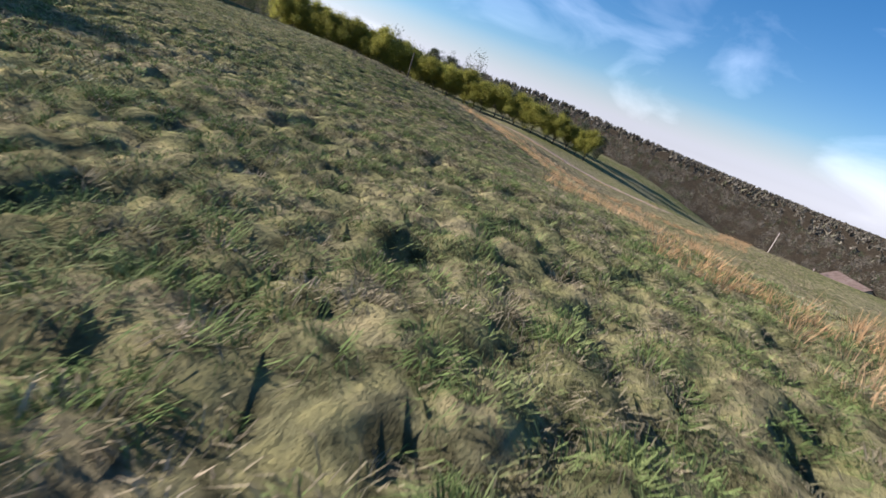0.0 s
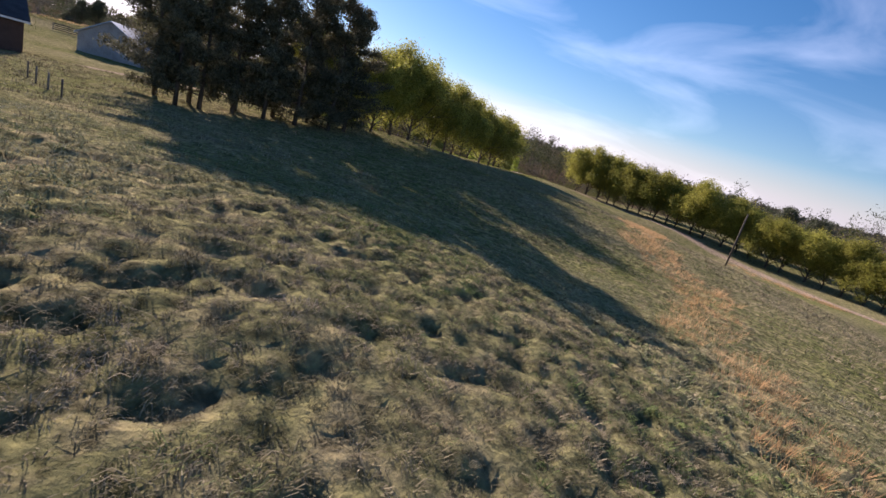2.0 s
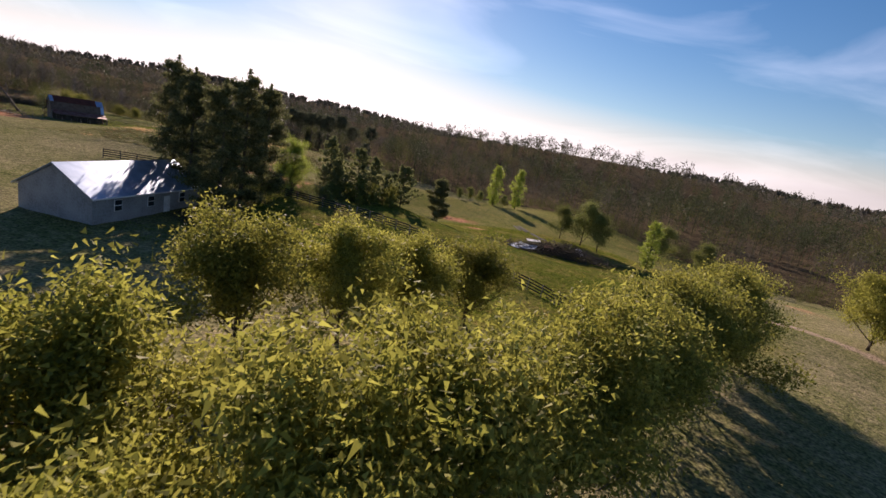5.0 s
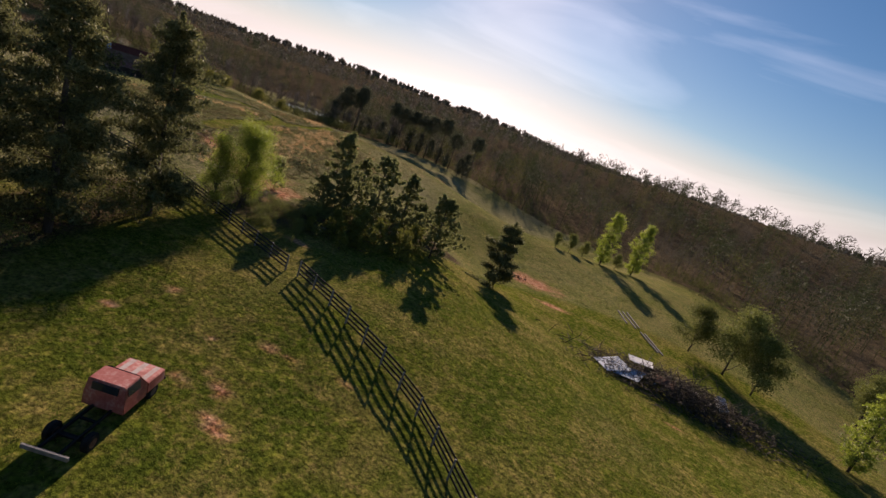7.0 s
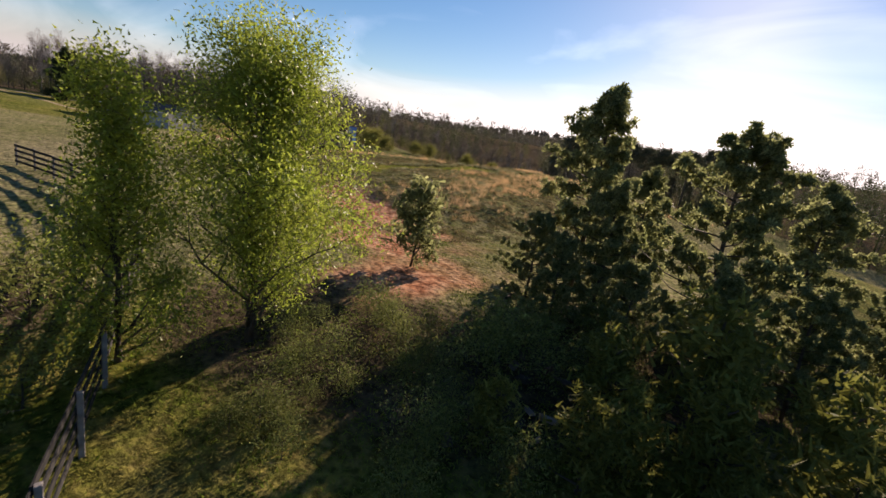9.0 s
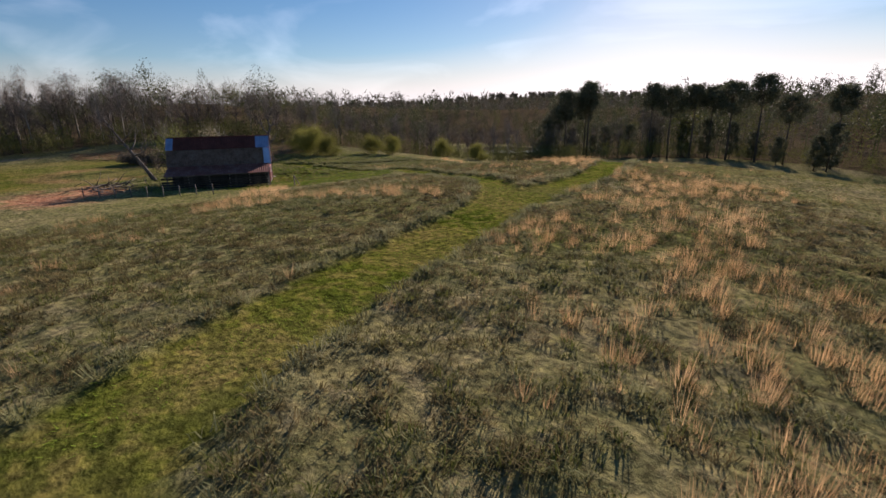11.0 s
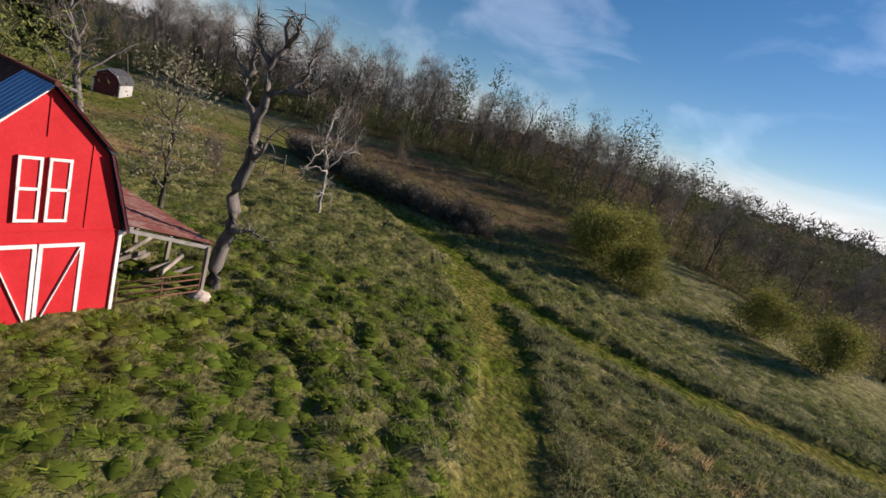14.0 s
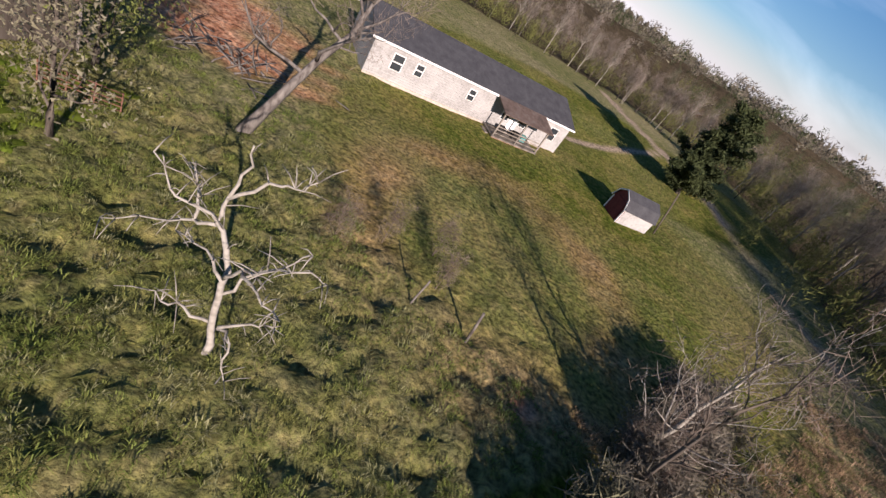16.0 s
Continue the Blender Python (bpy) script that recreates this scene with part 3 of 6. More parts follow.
def limbs(seed, h, base_r, spread, levels=3, n1=7, first=0.3, rise=0.55, wander=0.18, lean=(0, 0)):
    """Trunk and limbs of a broad tree: a list of (points, radii), and the tips."""
    r = random.Random(seed)
    out, tips = [], []
    pts = []
    for i in range(7):
        t = i / 6
        pts.append(Vector((lean[0] * t * h + r.uniform(-1, 1) * wander * 0.4 * t * h * 0.3, lean[1] * t * h + r.uniform(-1, 1) * wander * 0.4 * t * h * 0.3, t * h * 0.92)))
    out.append((pts, [base_r * (1.25 if i == 0 else 1 - 0.8 * i / 6) for i in range(7)]))

    def branch(p, d, length, rad, level):
        q, pp, rr = p.copy(), [p.copy()], [rad]
        k = 5 if level < 3 else 4
        for i in range(k):
            d = (d + Vector((r.uniform(-1, 1), r.uniform(-1, 1), r.uniform(-0.6, 1.0))) * wander * 1.6).normalized()
            q = q + d * length / k
            pp.append(q.copy())
            rr.append(rad * (1 - 0.8 * (i + 1) / k))
        out.append((pp, rr))
        if level >= levels:
            tips.append(q)
            tips.extend(pp[2:-1])
            return
        for i in range(4 if level == 1 else 3):
            j = r.randint(1, k)
            nd = (d + Vector((r.uniform(-1, 1), r.uniform(-1, 1), r.uniform(-0.3, 0.9)))).normalized()
            branch(pp[j], nd, length * r.uniform(0.4, 0.65), rr[j] * 0.7 + 0.003, level + 1)

    for i in range(n1):
        t = first + (0.97 - first) * i / n1
        a = i * 2.4 + r.uniform(-0.4, 0.4)
        j = min(5, int(t * 6))
        p = pts[j].lerp(pts[j + 1], t * 6 - j)
        d = Vector((math.cos(a), math.sin(a), rise + 0.7 * t + r.uniform(-0.15, 0.2))).normalized()
        branch(p, d, spread * (1.15 - 0.6 * t) * r.uniform(0.8, 1.15), base_r * (0.5 - 0.3 * t), 1)
    return out, tips


def limb_mesh(name, segs, sides=5):
    bm = bmesh.new()
    for pts, radii in segs:
        tube(bm, pts, [max(0.008, v) for v in radii], sides if radii[0] > 0.03 else 3)
    return bm


def leafy(seed, h, r0, spread, mat, leaves, size, levels=2, n1=9, first=0.22, rise=0.8, bark=None, cloud=0.75, name="tree", label="", category="tree", low=0.0, top=0.0):
    """A leafy tree: trunk with limbs, and a crown of loose clumps about the twigs' tips."""
    ob = empty(name, Matrix.Identity(4), label, category)
    segs, tips = limbs(seed, h, r0, spread, levels, n1, first, rise)
    if top:
        k = top / (max(t.z for t in tips) + cloud)
        for v in {id(v): v for v in [v for pts, _ in segs for v in pts] + tips}.values():
            v.z *= k
    part("trunk", limb_mesh("trunk", segs, 6), bark or BARK, ob)
    r = np.random.default_rng(seed)
    tips = np.array([tuple(t) for t in tips])
    tips = tips[tips[:, 2] > low]
    c = tips[r.integers(0, len(tips), leaves)] + r.normal(size=(leaves, 3)) * cloud * np.array([1, 1, 0.9])
    crown = new("crown", leaf_mesh("crown", c, size, mat, seed))
    crown.parent = ob
    return ob


def cedar(seed, h, rad, leaves, mat=None, name="cedar_tree", label="", size=0.34, open_low=0.08, taper=0.65):
    """A dense evergreen: straight trunk, whorled limbs and sprays that thin out towards several pointed leaders."""
    ob = empty(name, Matrix.Identity(4), label, "tree")
    r = np.random.default_rng(seed)
    rr = random.Random(seed)
    bm = bmesh.new()
    tube(bm, [Vector((0, 0, -0.3)), Vector((0.1, 0, h * 0.5)), Vector((0, 0.05, h * 0.96))], [h * 0.018, h * 0.011, 0.02], 7)
    n = int(h * 4)
    ends = []
    tiers = int(h / 0.85)
    for i in range(n):
        t = open_low + (0.97 - open_low) * i / n
        t += 0.75 * (round(t * tiers) / tiers - t)
        a = rr.uniform(0, 2 * math.pi)
        reach = rad * max(0.03, 1 - t) ** taper * (0.62 + 0.38 * math.sin(7 * t * math.pi + 2 * a) ** 2) * rr.uniform(0.6, 1.25) + 0.15
        p0 = Vector((0, 0, t * h))
        p1 = p0 + Vector((math.cos(a) * reach, math.sin(a) * reach, reach * rr.uniform(-0.02, 0.5)))
        tube(bm, [p0, (p0 + p1) / 2 - Vector((0, 0, 0.05 * reach)), p1], [0.05 * (1.1 - t), 0.03 * (1.1 - t), 0.008], 3)
        ends.append((p0, p1))
    part("trunk", bm, BARK, ob)
    k = r.integers(0, n, leaves)
    f = r.uniform(0.25, 1.08, leaves)[:, None]
    a0 = np.array([tuple(e[0]) for e in ends])[k]
    a1 = np.array([tuple(e[1]) for e in ends])[k]
    c = a0 + (a1 - a0) * f + r.normal(size=(leaves, 3)) * np.array([0.25, 0.25, 0.19]) * (0.4 + rad * 0.22) * (1.25 - 0.5 * f)
    tipz = 0.84 + 0.2 * r.uniform(0, 1, leaves // 40) ** 1.6
    slack = 2.6 * (1.06 - tipz)
    tops = np.stack([r.normal(size=len(tipz)) * slack, r.normal(size=len(tipz)) * slack, tipz * h], -1)
    c = np.concatenate([c, tops])
    crown = new("crown", leaf_mesh("crown", c, size, mat or CEDAR, seed, droop=-0.5, slim=0.34))
    crown.parent = ob
    return ob


def pine(seed, h, rad, tufts, name="pine_tree", label="", bare=0.3, mat=None, size=0.4, rounded=False, slim=0.26, loose=0.0):
    """A pine: clear lower trunk, irregular limbs and round tufts of long needles."""
    ob = empty(name, Matrix.Identity(4), label, "tree")
    r = np.random.default_rng(seed)
    rr = random.Random(seed)
    bm = bmesh.new()
    tube(bm, [Vector((0, 0, -0.3)), Vector((0.15, 0.1, h * 0.4)), Vector((0.05, 0.2, h * 0.7)), Vector((0, 0.1, h))], [h * 0.016, h * 0.012, h * 0.008, 0.02], 7)
    cs = []
    n = int(h * 5)
    for i in range(n):
        t = bare + (1 - bare) * i / n
        a = i * 2.4 + rr.uniform(-0.5, 0.5)
        f = (t - bare) / (1 - bare)
        reach = rad * (math.sin(math.pi * (0.2 + 0.74 * f)) ** 0.7 if rounded else (1.05 - t) ** 0.6) * rr.uniform(0.45, 1.1)
        p0 = Vector((0.05, 0.1, t * h))
        p1 = p0 + Vector((math.cos(a) * reach, math.sin(a) * reach, reach * rr.uniform(0.15, 0.6)))
        tube(bm, [p0, p0.lerp(p1, 0.5) - Vector((0, 0, 0.08 * reach)), p1], [0.045, 0.03, 0.01], 3)
        for f in (0.45, 0.65, 0.8, 0.92, 1.0):
            for _ in range(2):
                cs.append(p0.lerp(p1, f) + Vector((rr.gauss(0, 0.22), rr.gauss(0, 0.22), rr.gauss(0.1, 0.15))) * max(1.0, size / 0.34))
    part("trunk", bm, BARK, ob)
    cs = np.array([tuple(c) for c in cs])
    k = r.integers(0, len(cs), tufts)
    d = r.normal(size=(tufts, 3))
    d[:, 2] += 0.5
    d /= np.linalg.norm(d, axis=1, keepdims=True)
    c = cs[k] + d * np.maximum(max(0.5 * size, 0.18), loose * r.uniform(0, 1, (tufts, 1)))
    crown = new("crown", leaf_mesh("crown", c, size, mat or PINE, seed, droop=-0.6, slim=slim))
    crown.parent = ob
    return ob


def bare_tree(seed, h, r0, spread, bark, levels=3, n1=8, first=0.25, rise=0.6, lean=(0, 0), wander=0.2, twigs=0, name="bare_tree", label="", spray=None):
    """A leafless tree; twigs: how many fine sprays stand about the tips."""
    ob = empty(name, Matrix.Identity(4), label, "tree")
    segs, tips = limbs(seed, h, r0, spread, levels, n1, first, rise, wander, lean)
    part("trunk", limb_mesh("trunk", segs[:1], 8), bark, ob)
    part("limb", limb_mesh("limb", segs[1:], 5), bark, ob)
    if twigs:
        r = np.random.default_rng(seed)
        tp = np.array([tuple(t) for t in tips])
        c = tp[r.integers(0, len(tp), twigs)] + r.normal(size=(twigs, 3)) * 0.3
        tw = new("spray", leaf_mesh("spray", c, 0.8, spray or TWIG, seed, droop=-0.6, slim=0.022))
        tw.parent = ob
        tagged(tw, kind="stuff")
    return ob


def crooked(name, runs, r0, bark, label, seed, twigs=60):
    """A dead tree from its bent trunk and limbs: each run is a list of (sideways, forward, up)."""
    q = random.Random(seed)
    ob = empty(name, Matrix.Identity(4), label, "tree")
    for k, run in enumerate(runs):
        pts = [Vector(p) for p in run]
        fine = []
        for a, c in zip(pts, pts[1:]):
            for f in (0, 0.33, 0.66):
                fine.append(a.lerp(c, f) + Vector((q.gauss(0, 0.05), q.gauss(0, 0.05), q.gauss(0, 0.03))) * (1 if f else 0.2))
        fine.append(pts[-1])
        base = r0 if k == 0 else r0 * 0.4
        bm = bmesh.new()
        tube(bm, fine, [max(0.015, base * (1.15 - 0.95 * i / (len(fine) - 1))) for i in range(len(fine))], 7)
        for _ in range(twigs if k else twigs // 2):
            i = q.randint(len(fine) // 3, len(fine) - 1)
            d = Vector((q.gauss(0, 1), q.gauss(0, 1), q.gauss(0.3, 0.8))).normalized() * q.uniform(0.2, 0.9)
            if q.random() < 0.35:
                tube(bm, [fine[i], fine[i] + d * 0.5 + Vector((0, 0, 0.06)), fine[i] + d], [0.022, 0.015, 0.006], 3)
        part("trunk" if k == 0 else "limb", bm, bark, ob)
    return ob


def place(ob, x, y, turn=0.0, scale=1.0, sink=0.05, flat=1.0):
    ob.matrix_world = Matrix.Translation((x, y, gz(x, y) - sink)) @ Matrix.Rotation(turn, 4, "Z") @ Matrix.Diagonal((scale * flat, scale * flat, scale, 1))
    return ob


def again(ob, x, y, turn=0.0, scale=1.0, sink=0.05):
    """A copy of a tree at another place, turned; its size comes from the tree copied."""
    c = copy_thing(ob, Matrix.Translation((x, y, gz(x, y) - sink)) @ Matrix.Rotation(turn, 4, "Z"))
    c.scale = (scale, scale, scale)
    return c


def tufts(name, pts, height, blades, mat, seed, spread=0.16, width=0.03, droop=0.55, label="", category="grass"):
    """Clumps of drooping blades at the given places of the ground, in one mesh."""
    r = np.random.default_rng(seed)
    n = len(pts)
    base = np.repeat(np.column_stack([pts, ground_z(pts[:, 0], pts[:, 1]) + hummocks(pts[:, 0], pts[:, 1]) - 0.05]), blades, 0)
    m = n * blades
    a = r.uniform(0, 2 * np.pi, m)
    h = np.repeat(height * r.uniform(0.6, 1.3, n), blades) * r.uniform(0.5, 1.15, m)
    out = np.stack([np.cos(a), np.sin(a), np.zeros(m)], -1)
    w = np.stack([-np.sin(a), np.cos(a), np.zeros(m)], -1) * (width * r.uniform(0.7, 1.5, m))[:, None]
    root = base + out * (spread * np.sqrt(r.uniform(0, 1, m)))[:, None]
    bend = (h * droop * r.uniform(0.3, 1.7, m))[:, None]
    tip = root + out * bend + np.array([0.08, -0.05, 1.0]) * (h * r.uniform(0.55, 1.0, m))[:, None]
    v = np.stack([root - w, root + w, tip], 1)
    return tagged(new(name, mesh_from(name, v.reshape(-1, 3), np.arange(3 * m), 3, [mat])), label, category, kind="stuff")


def tussocks(name, pts, radius, height, blades, length, mat, seed, width=0.03, label="", category="grass"):
    """Shaggy mounds of grass: a low dome each, thatched with short blades that hang outwards and down."""
    r = np.random.default_rng(seed)
    n = len(pts)
    rad = radius * r.uniform(0.6, 1.35, n)
    hgt = height * r.uniform(0.5, 1.4, n)
    z0 = ground_z(pts[:, 0], pts[:, 1]) + hummocks(pts[:, 0], pts[:, 1]) - 0.04
    turn = r.uniform(0, 6.28, n)
    rings = [np.stack([pts[:, 0], pts[:, 1], z0 + hgt * 0.85], -1)[:, None]]
    for f, zf in ((0.42, 0.72), (0.8, -0.1)):
        a = turn[:, None] + np.arange(6) * np.pi / 3
        k = rad[:, None] * f * r.uniform(0.75, 1.2, (n, 6))
        rings.append(np.stack([pts[:, :1] + np.cos(a) * k, pts[:, 1:] + np.sin(a) * k, (z0 + hgt * zf)[:, None] + np.zeros((n, 6))], -1))
    dome = np.concatenate(rings, 1).reshape(-1, 3)
    tri = []
    for k in range(6):
        m = (k + 1) % 6
        tri += [0, 1 + k, 1 + m, 1 + k, 7 + k, 7 + m, 1 + k, 7 + m, 1 + m]
    faces = (np.arange(n)[:, None] * 13 + np.array(tri)).ravel()
    k = np.repeat(np.arange(n), blades)
    m = len(k)
    a = r.uniform(0, 2 * np.pi, m)
    f = np.sqrt(r.uniform(0, 0.95, m))
    out = np.stack([np.cos(a), np.sin(a), np.zeros(m)], -1)
    root = np.stack([pts[k, 0], pts[k, 1], z0[k] + hgt[k] * (0.8 - 0.8 * f ** 2)], -1) + out * (rad[k] * f * 0.8)[:, None]
    ln = (length * r.uniform(0.5, 1.5, m))[:, None]
    sway = r.normal(size=(m, 3)) * np.array([0.5, 0.5, 0.2])
    tip = root + (out * (0.35 + 0.45 * f[:, None]) + np.array([0, 0, 1.0]) * (0.7 - 0.45 * f[:, None]) + sway) * ln
    w = np.stack([-np.sin(a), np.cos(a), np.zeros(m)], -1) * (width * r.uniform(0.6, 1.4, m))[:, None]
    v = np.stack([root - w, root + w, tip], 1).reshape(-1, 3)
    return tagged(new(name, mesh_from(name, np.concatenate([dome, v]), np.concatenate([faces, len(dome) + np.arange(3 * m)]), 3, [mat], True)), label, category, kind="stuff")


def shaggy(name, pts, radius, length, blades, mat, seed, width=0.008, label="", category="grass", droop=0.0):
    """Thick clumps of long blades that rise from a common foot, arch over and hang outwards."""
    r = np.random.default_rng(seed)
    n = len(pts)
    big = r.uniform(0.6, 1.4, n)
    z0 = ground_z(pts[:, 0], pts[:, 1]) + hummocks(pts[:, 0], pts[:, 1]) - 0.04
    k = np.repeat(np.arange(n), blades)
    m = len(k)
    a = r.uniform(0, 2 * np.pi, m)
    f = np.sqrt(r.uniform(0, 1, m))
    out = np.stack([np.cos(a), np.sin(a), np.zeros(m)], -1)
    turn = a + r.normal(size=m) * 0.7
    lay = np.stack([np.cos(turn), np.sin(turn), np.zeros(m)], -1)
    root = np.stack([pts[k, 0], pts[k, 1], z0[k]], -1) + out * (radius * big[k] * f)[:, None]
    ln = (length * big[k] * r.uniform(0.5, 1.3, m) * (1 - 0.35 * f))[:, None]
    lean = (0.15 + droop + 0.75 * f + r.normal(size=m) * 0.2)[:, None]
    up = np.array([0, 0, 1.0])
    mid = root + (lay * 0.45 * lean + up * (0.62 - 0.3 * droop)) * ln
    tip = mid + (lay * (0.2 + 0.5 * lean) + up * (0.3 - 0.55 * lean)) * ln
    w = np.stack([-np.sin(turn), np.cos(turn), np.zeros(m)], -1) * (width * r.uniform(0.6, 1.4, m))[:, None]
    v = np.stack([root - w, root + w, mid + w * 0.8, mid - w * 0.8, tip], 1).reshape(-1, 3)
    tri = (np.arange(m)[:, None] * 5 + np.array([0, 1, 2, 0, 2, 3, 3, 2, 4])).ravel()
    return tagged(new(name, mesh_from(name, v, tri, 3, [mat])), label, category, kind="stuff")


def scatter(x0, x1, y0, y1, n, seed, keep=None):
    r = np.random.default_rng(seed)
    p = np.stack([r.uniform(x0, x1, n), r.uniform(y0, y1, n)], -1)
    return p[keep(p[:, 0], p[:, 1])] if keep else p


# ---- barn ----
def barn():
    x0, y0 = -113.3, 106.3
    ob = empty("barn", pose(x0, y0, gz(x0, y0) - 0.1, 0, 0, 150.5), "old gambrel barn with red gable front and rusted metal roof", "barn")
    W, LEN, WALL, BREAK, TOP, INS = 1.85, 11.5, 2.65, 4.75, 6.15, 0.55

    def gable(y, mat, label):
        g = bmesh.new()
        out = [(-W, 0), (W, 0), (W, WALL), (W - INS, BREAK), (0, TOP), (-W + INS, BREAK), (-W, WALL)]
        a = [g.verts.new((px, y, pz)) for px, pz in out]
        b = [g.verts.new((px, y + 0.08, pz)) for px, pz in out]
        g.faces.new(a)
        g.faces.new(b[::-1])
        for i in range(7):
            g.faces.new((a[i], b[i], b[(i + 1) % 7], a[(i + 1) % 7]))
        bmesh.ops.recalc_face_normals(g, faces=g.faces)
        return part("gable_wall", g, mat, ob, label)

    gable(0, RED_PAINT, "bright red painted gable wall")
    gable(LEN - 0.08, OLD_WOOD, "unpainted rear gable")
    # battens over the seams of the red panels
    for sx, z0, z1 in ((-0.95, 2.75, 5.3), (0.95, 2.75, 5.25), (0.0, 5.0, 5.95)):
        part("batten", box((sx, -0.012, (z0 + z1) / 2), (0.035, 0.02, z1 - z0)), RED_PAINT, ob)
    part("batten", box((0, -0.012, 2.68), (2 * W - 0.1, 0.02, 0.035)), RED_PAINT, ob)
    # white corner boards
    for s in (-1, 1):
        part("corner_board", box((s * (W - 0.035), -0.03, WALL / 2), (0.09, 0.05, WALL), None, 0.006), WHITE_PAINT, ob, "white corner board")
        part("rake_board", beam((s * W, -0.03, WALL), (s * (W - INS), -0.03, BREAK), 0.04, 0.05), WHITE_PAINT if s < 0 else BLACK, ob)
        part("rake_board", beam((s * (W - INS), -0.03, BREAK), (0, -0.03, TOP), 0.04, 0.05), WHITE_PAINT if s < 0 else BLACK, ob)
    # pair of doors with white trim
    for s in (-1, 1):
        d = part("door", box((s * 0.5, -0.03, 1.2), (0.96, 0.05, 2.3)), RED_PAINT, ob, "red plank door with white Z trim")
        for c, sz in (((s * 0.5, -0.065, 2.3), (0.96, 0.03, 0.1)), ((s * 0.5, -0.065, 0.1), (0.96, 0.03, 0.1)), ((s * 0.06, -0.065, 1.2), (0.09, 0.03, 2.1)), ((s * 0.94, -0.065, 1.2), (0.09, 0.03, 2.1))):
            part("trim", box(c, sz, None, 0.004), WHITE_PAINT, d)
        part("trim", beam((s * 0.12, -0.066, 0.16), (s * 0.88, -0.066, 2.24), 0.085, 0.024), WHITE_PAINT, d)
    # loft shutters with white trim
    for s in (-1, 1):
        d = part("shutter", box((s * 0.29, -0.03, 3.72), (0.46, 0.04, 1.6)), RED_PAINT, ob, "red loft shutter with white trim")
        for c, sz in (((s * 0.29, -0.06, 4.48), (0.46, 0.03, 0.07)), ((s * 0.29, -0.06, 2.96), (0.46, 0.03, 0.07)), ((s * 0.29, -0.06, 3.74), (0.46, 0.03, 0.07)),
                      ((s * 0.09, -0.06, 3.72), (0.06, 0.03, 1.45)), ((s * 0.49, -0.06, 3.72), (0.06, 0.03, 1.45))):
            part("trim", box(c, sz), WHITE_PAINT, d)
    # side walls of upright boards
    for s in (-1, 1):
        for k in range(40):
            yy = 0.25 + k * (LEN - 0.4) / 39.5
            hgt = WALL + random.uniform(-0.08, 0.02)
            part("wall_board", box((s * (W - 0.03 + random.uniform(-0.01, 0.01)), yy, hgt / 2), (0.03, 0.27, hgt)), DARK_WOOD, ob)
    # roof: each sheet of its own
    for s in (-1, 1):
        up0, up1 = Vector((0, 0, TOP + 0.06)), Vector((s * (W - INS + 0.06), 0, BREAK + 0.05))
        lo0, lo1 = Vector((s * (W - INS + 0.02), 0, BREAK)), Vector((s * (W + 0.1), 0, WALL - 0.05))
        n = 15
        for k in range(n):
            y = -0.22 + k * (LEN + 0.5) / n
            w = (LEN + 0.5) / n + 0.05
            end = k in (0, n - 1)
            g = bmesh.new()
            corrugated(g, up0 + Vector((0, y, 0.004 * (k % 2))), (0, 1, 0), up1 - up0, w, (up1 - up0).length + random.uniform(0, 0.06))
            part("roof_sheet", g, GALV if end or (k == 1) else DARK_RUST, ob, "newer galvanised roof sheet with the sky's blue in its colour" if end else "rusted roof sheet")
            g = bmesh.new()
            corrugated(g, lo0 + Vector((0, y, 0.004 * (k % 2))), (0, 1, 0), lo1 - lo0, w, (lo1 - lo0).length)
            part("roof_sheet", g, GALV if k == 0 else GREY_SHEET, ob)
    g = bmesh.new()
    tube(g, [Vector((0, -0.22, TOP + 0.09)), Vector((0, LEN + 0.25, TOP + 0.09))], [0.07, 0.07], 6)
    part("ridge_cap", g, DARK_RUST, ob)
    # lean-tos on both sides
    for s in (-1, 1):
        hi, lo = Vector((s * (W - 0.05), 0, WALL + 0.18)), Vector((s * (W + 2.95), 0, 1.95 if s < 0 else 2.05))
        n = 13
        first = 0
        for k in range(n if s < 0 else 7):
            y = -0.1 + k * (LEN + 0.3) / n
            g = bmesh.new()
            corrugated(g, hi + Vector((0, y, 0.004 * (k % 2))), (0, 1, 0), lo - hi, (LEN + 0.3) / n + 0.04, (lo - hi).length + random.uniform(-0.05, 0.08))
            part("lean_to_sheet", g, RUST, ob, "red-brown rusted sheet with pale streaks")
        ylast = LEN if s < 0 else 6.4
        part("plate_beam", beam((s * (W + 2.75), -0.05, 1.9), (s * (W + 2.75), ylast, 1.9), 0.12, 0.14), OLD_WOOD, ob)
        part("plate_beam", beam((s * W, 0.05, WALL + 0.02), (s * (W + 2.8), 0.05, 1.92), 0.08, 0.12), GREY_POST, ob)
        for k in range(6 if s < 0 else 4):
            y = 0.02 + k * (ylast - 0.1) / (5 if s < 0 else 3)
            tilt = random.uniform(-0.06, 0.06)
            part("post", beam((s * (W + 2.75) + tilt, y, -0.25), (s * (W + 2.75), y, 1.9), 0.13, 0.13, 0.015), OLD_WOOD, ob, "grey weathered post")
        for k in range(7):
            y = 0.6 + k * (ylast - 0.7) / 6
            part("rafter", beam((s * W, y, WALL + 0.06), (s * (W + 2.85), y, 1.93), 0.06, 0.1), OLD_WOOD, ob)
    # loose plank wall under the long lean-to
    for k in range(5):
        for j, z in enumerate((0.3, 0.62, 0.95, 1.27, 1.6)):
            y = 0.1 + k * 2.4
            part("plank", beam((-W - 2.82, y, z + random.uniform(-0.06, 0.06)), (-W - 2.82, y + 2.35, z + random.uniform(-0.06, 0.06)), 0.03, 0.2), DARK_WOOD, ob)
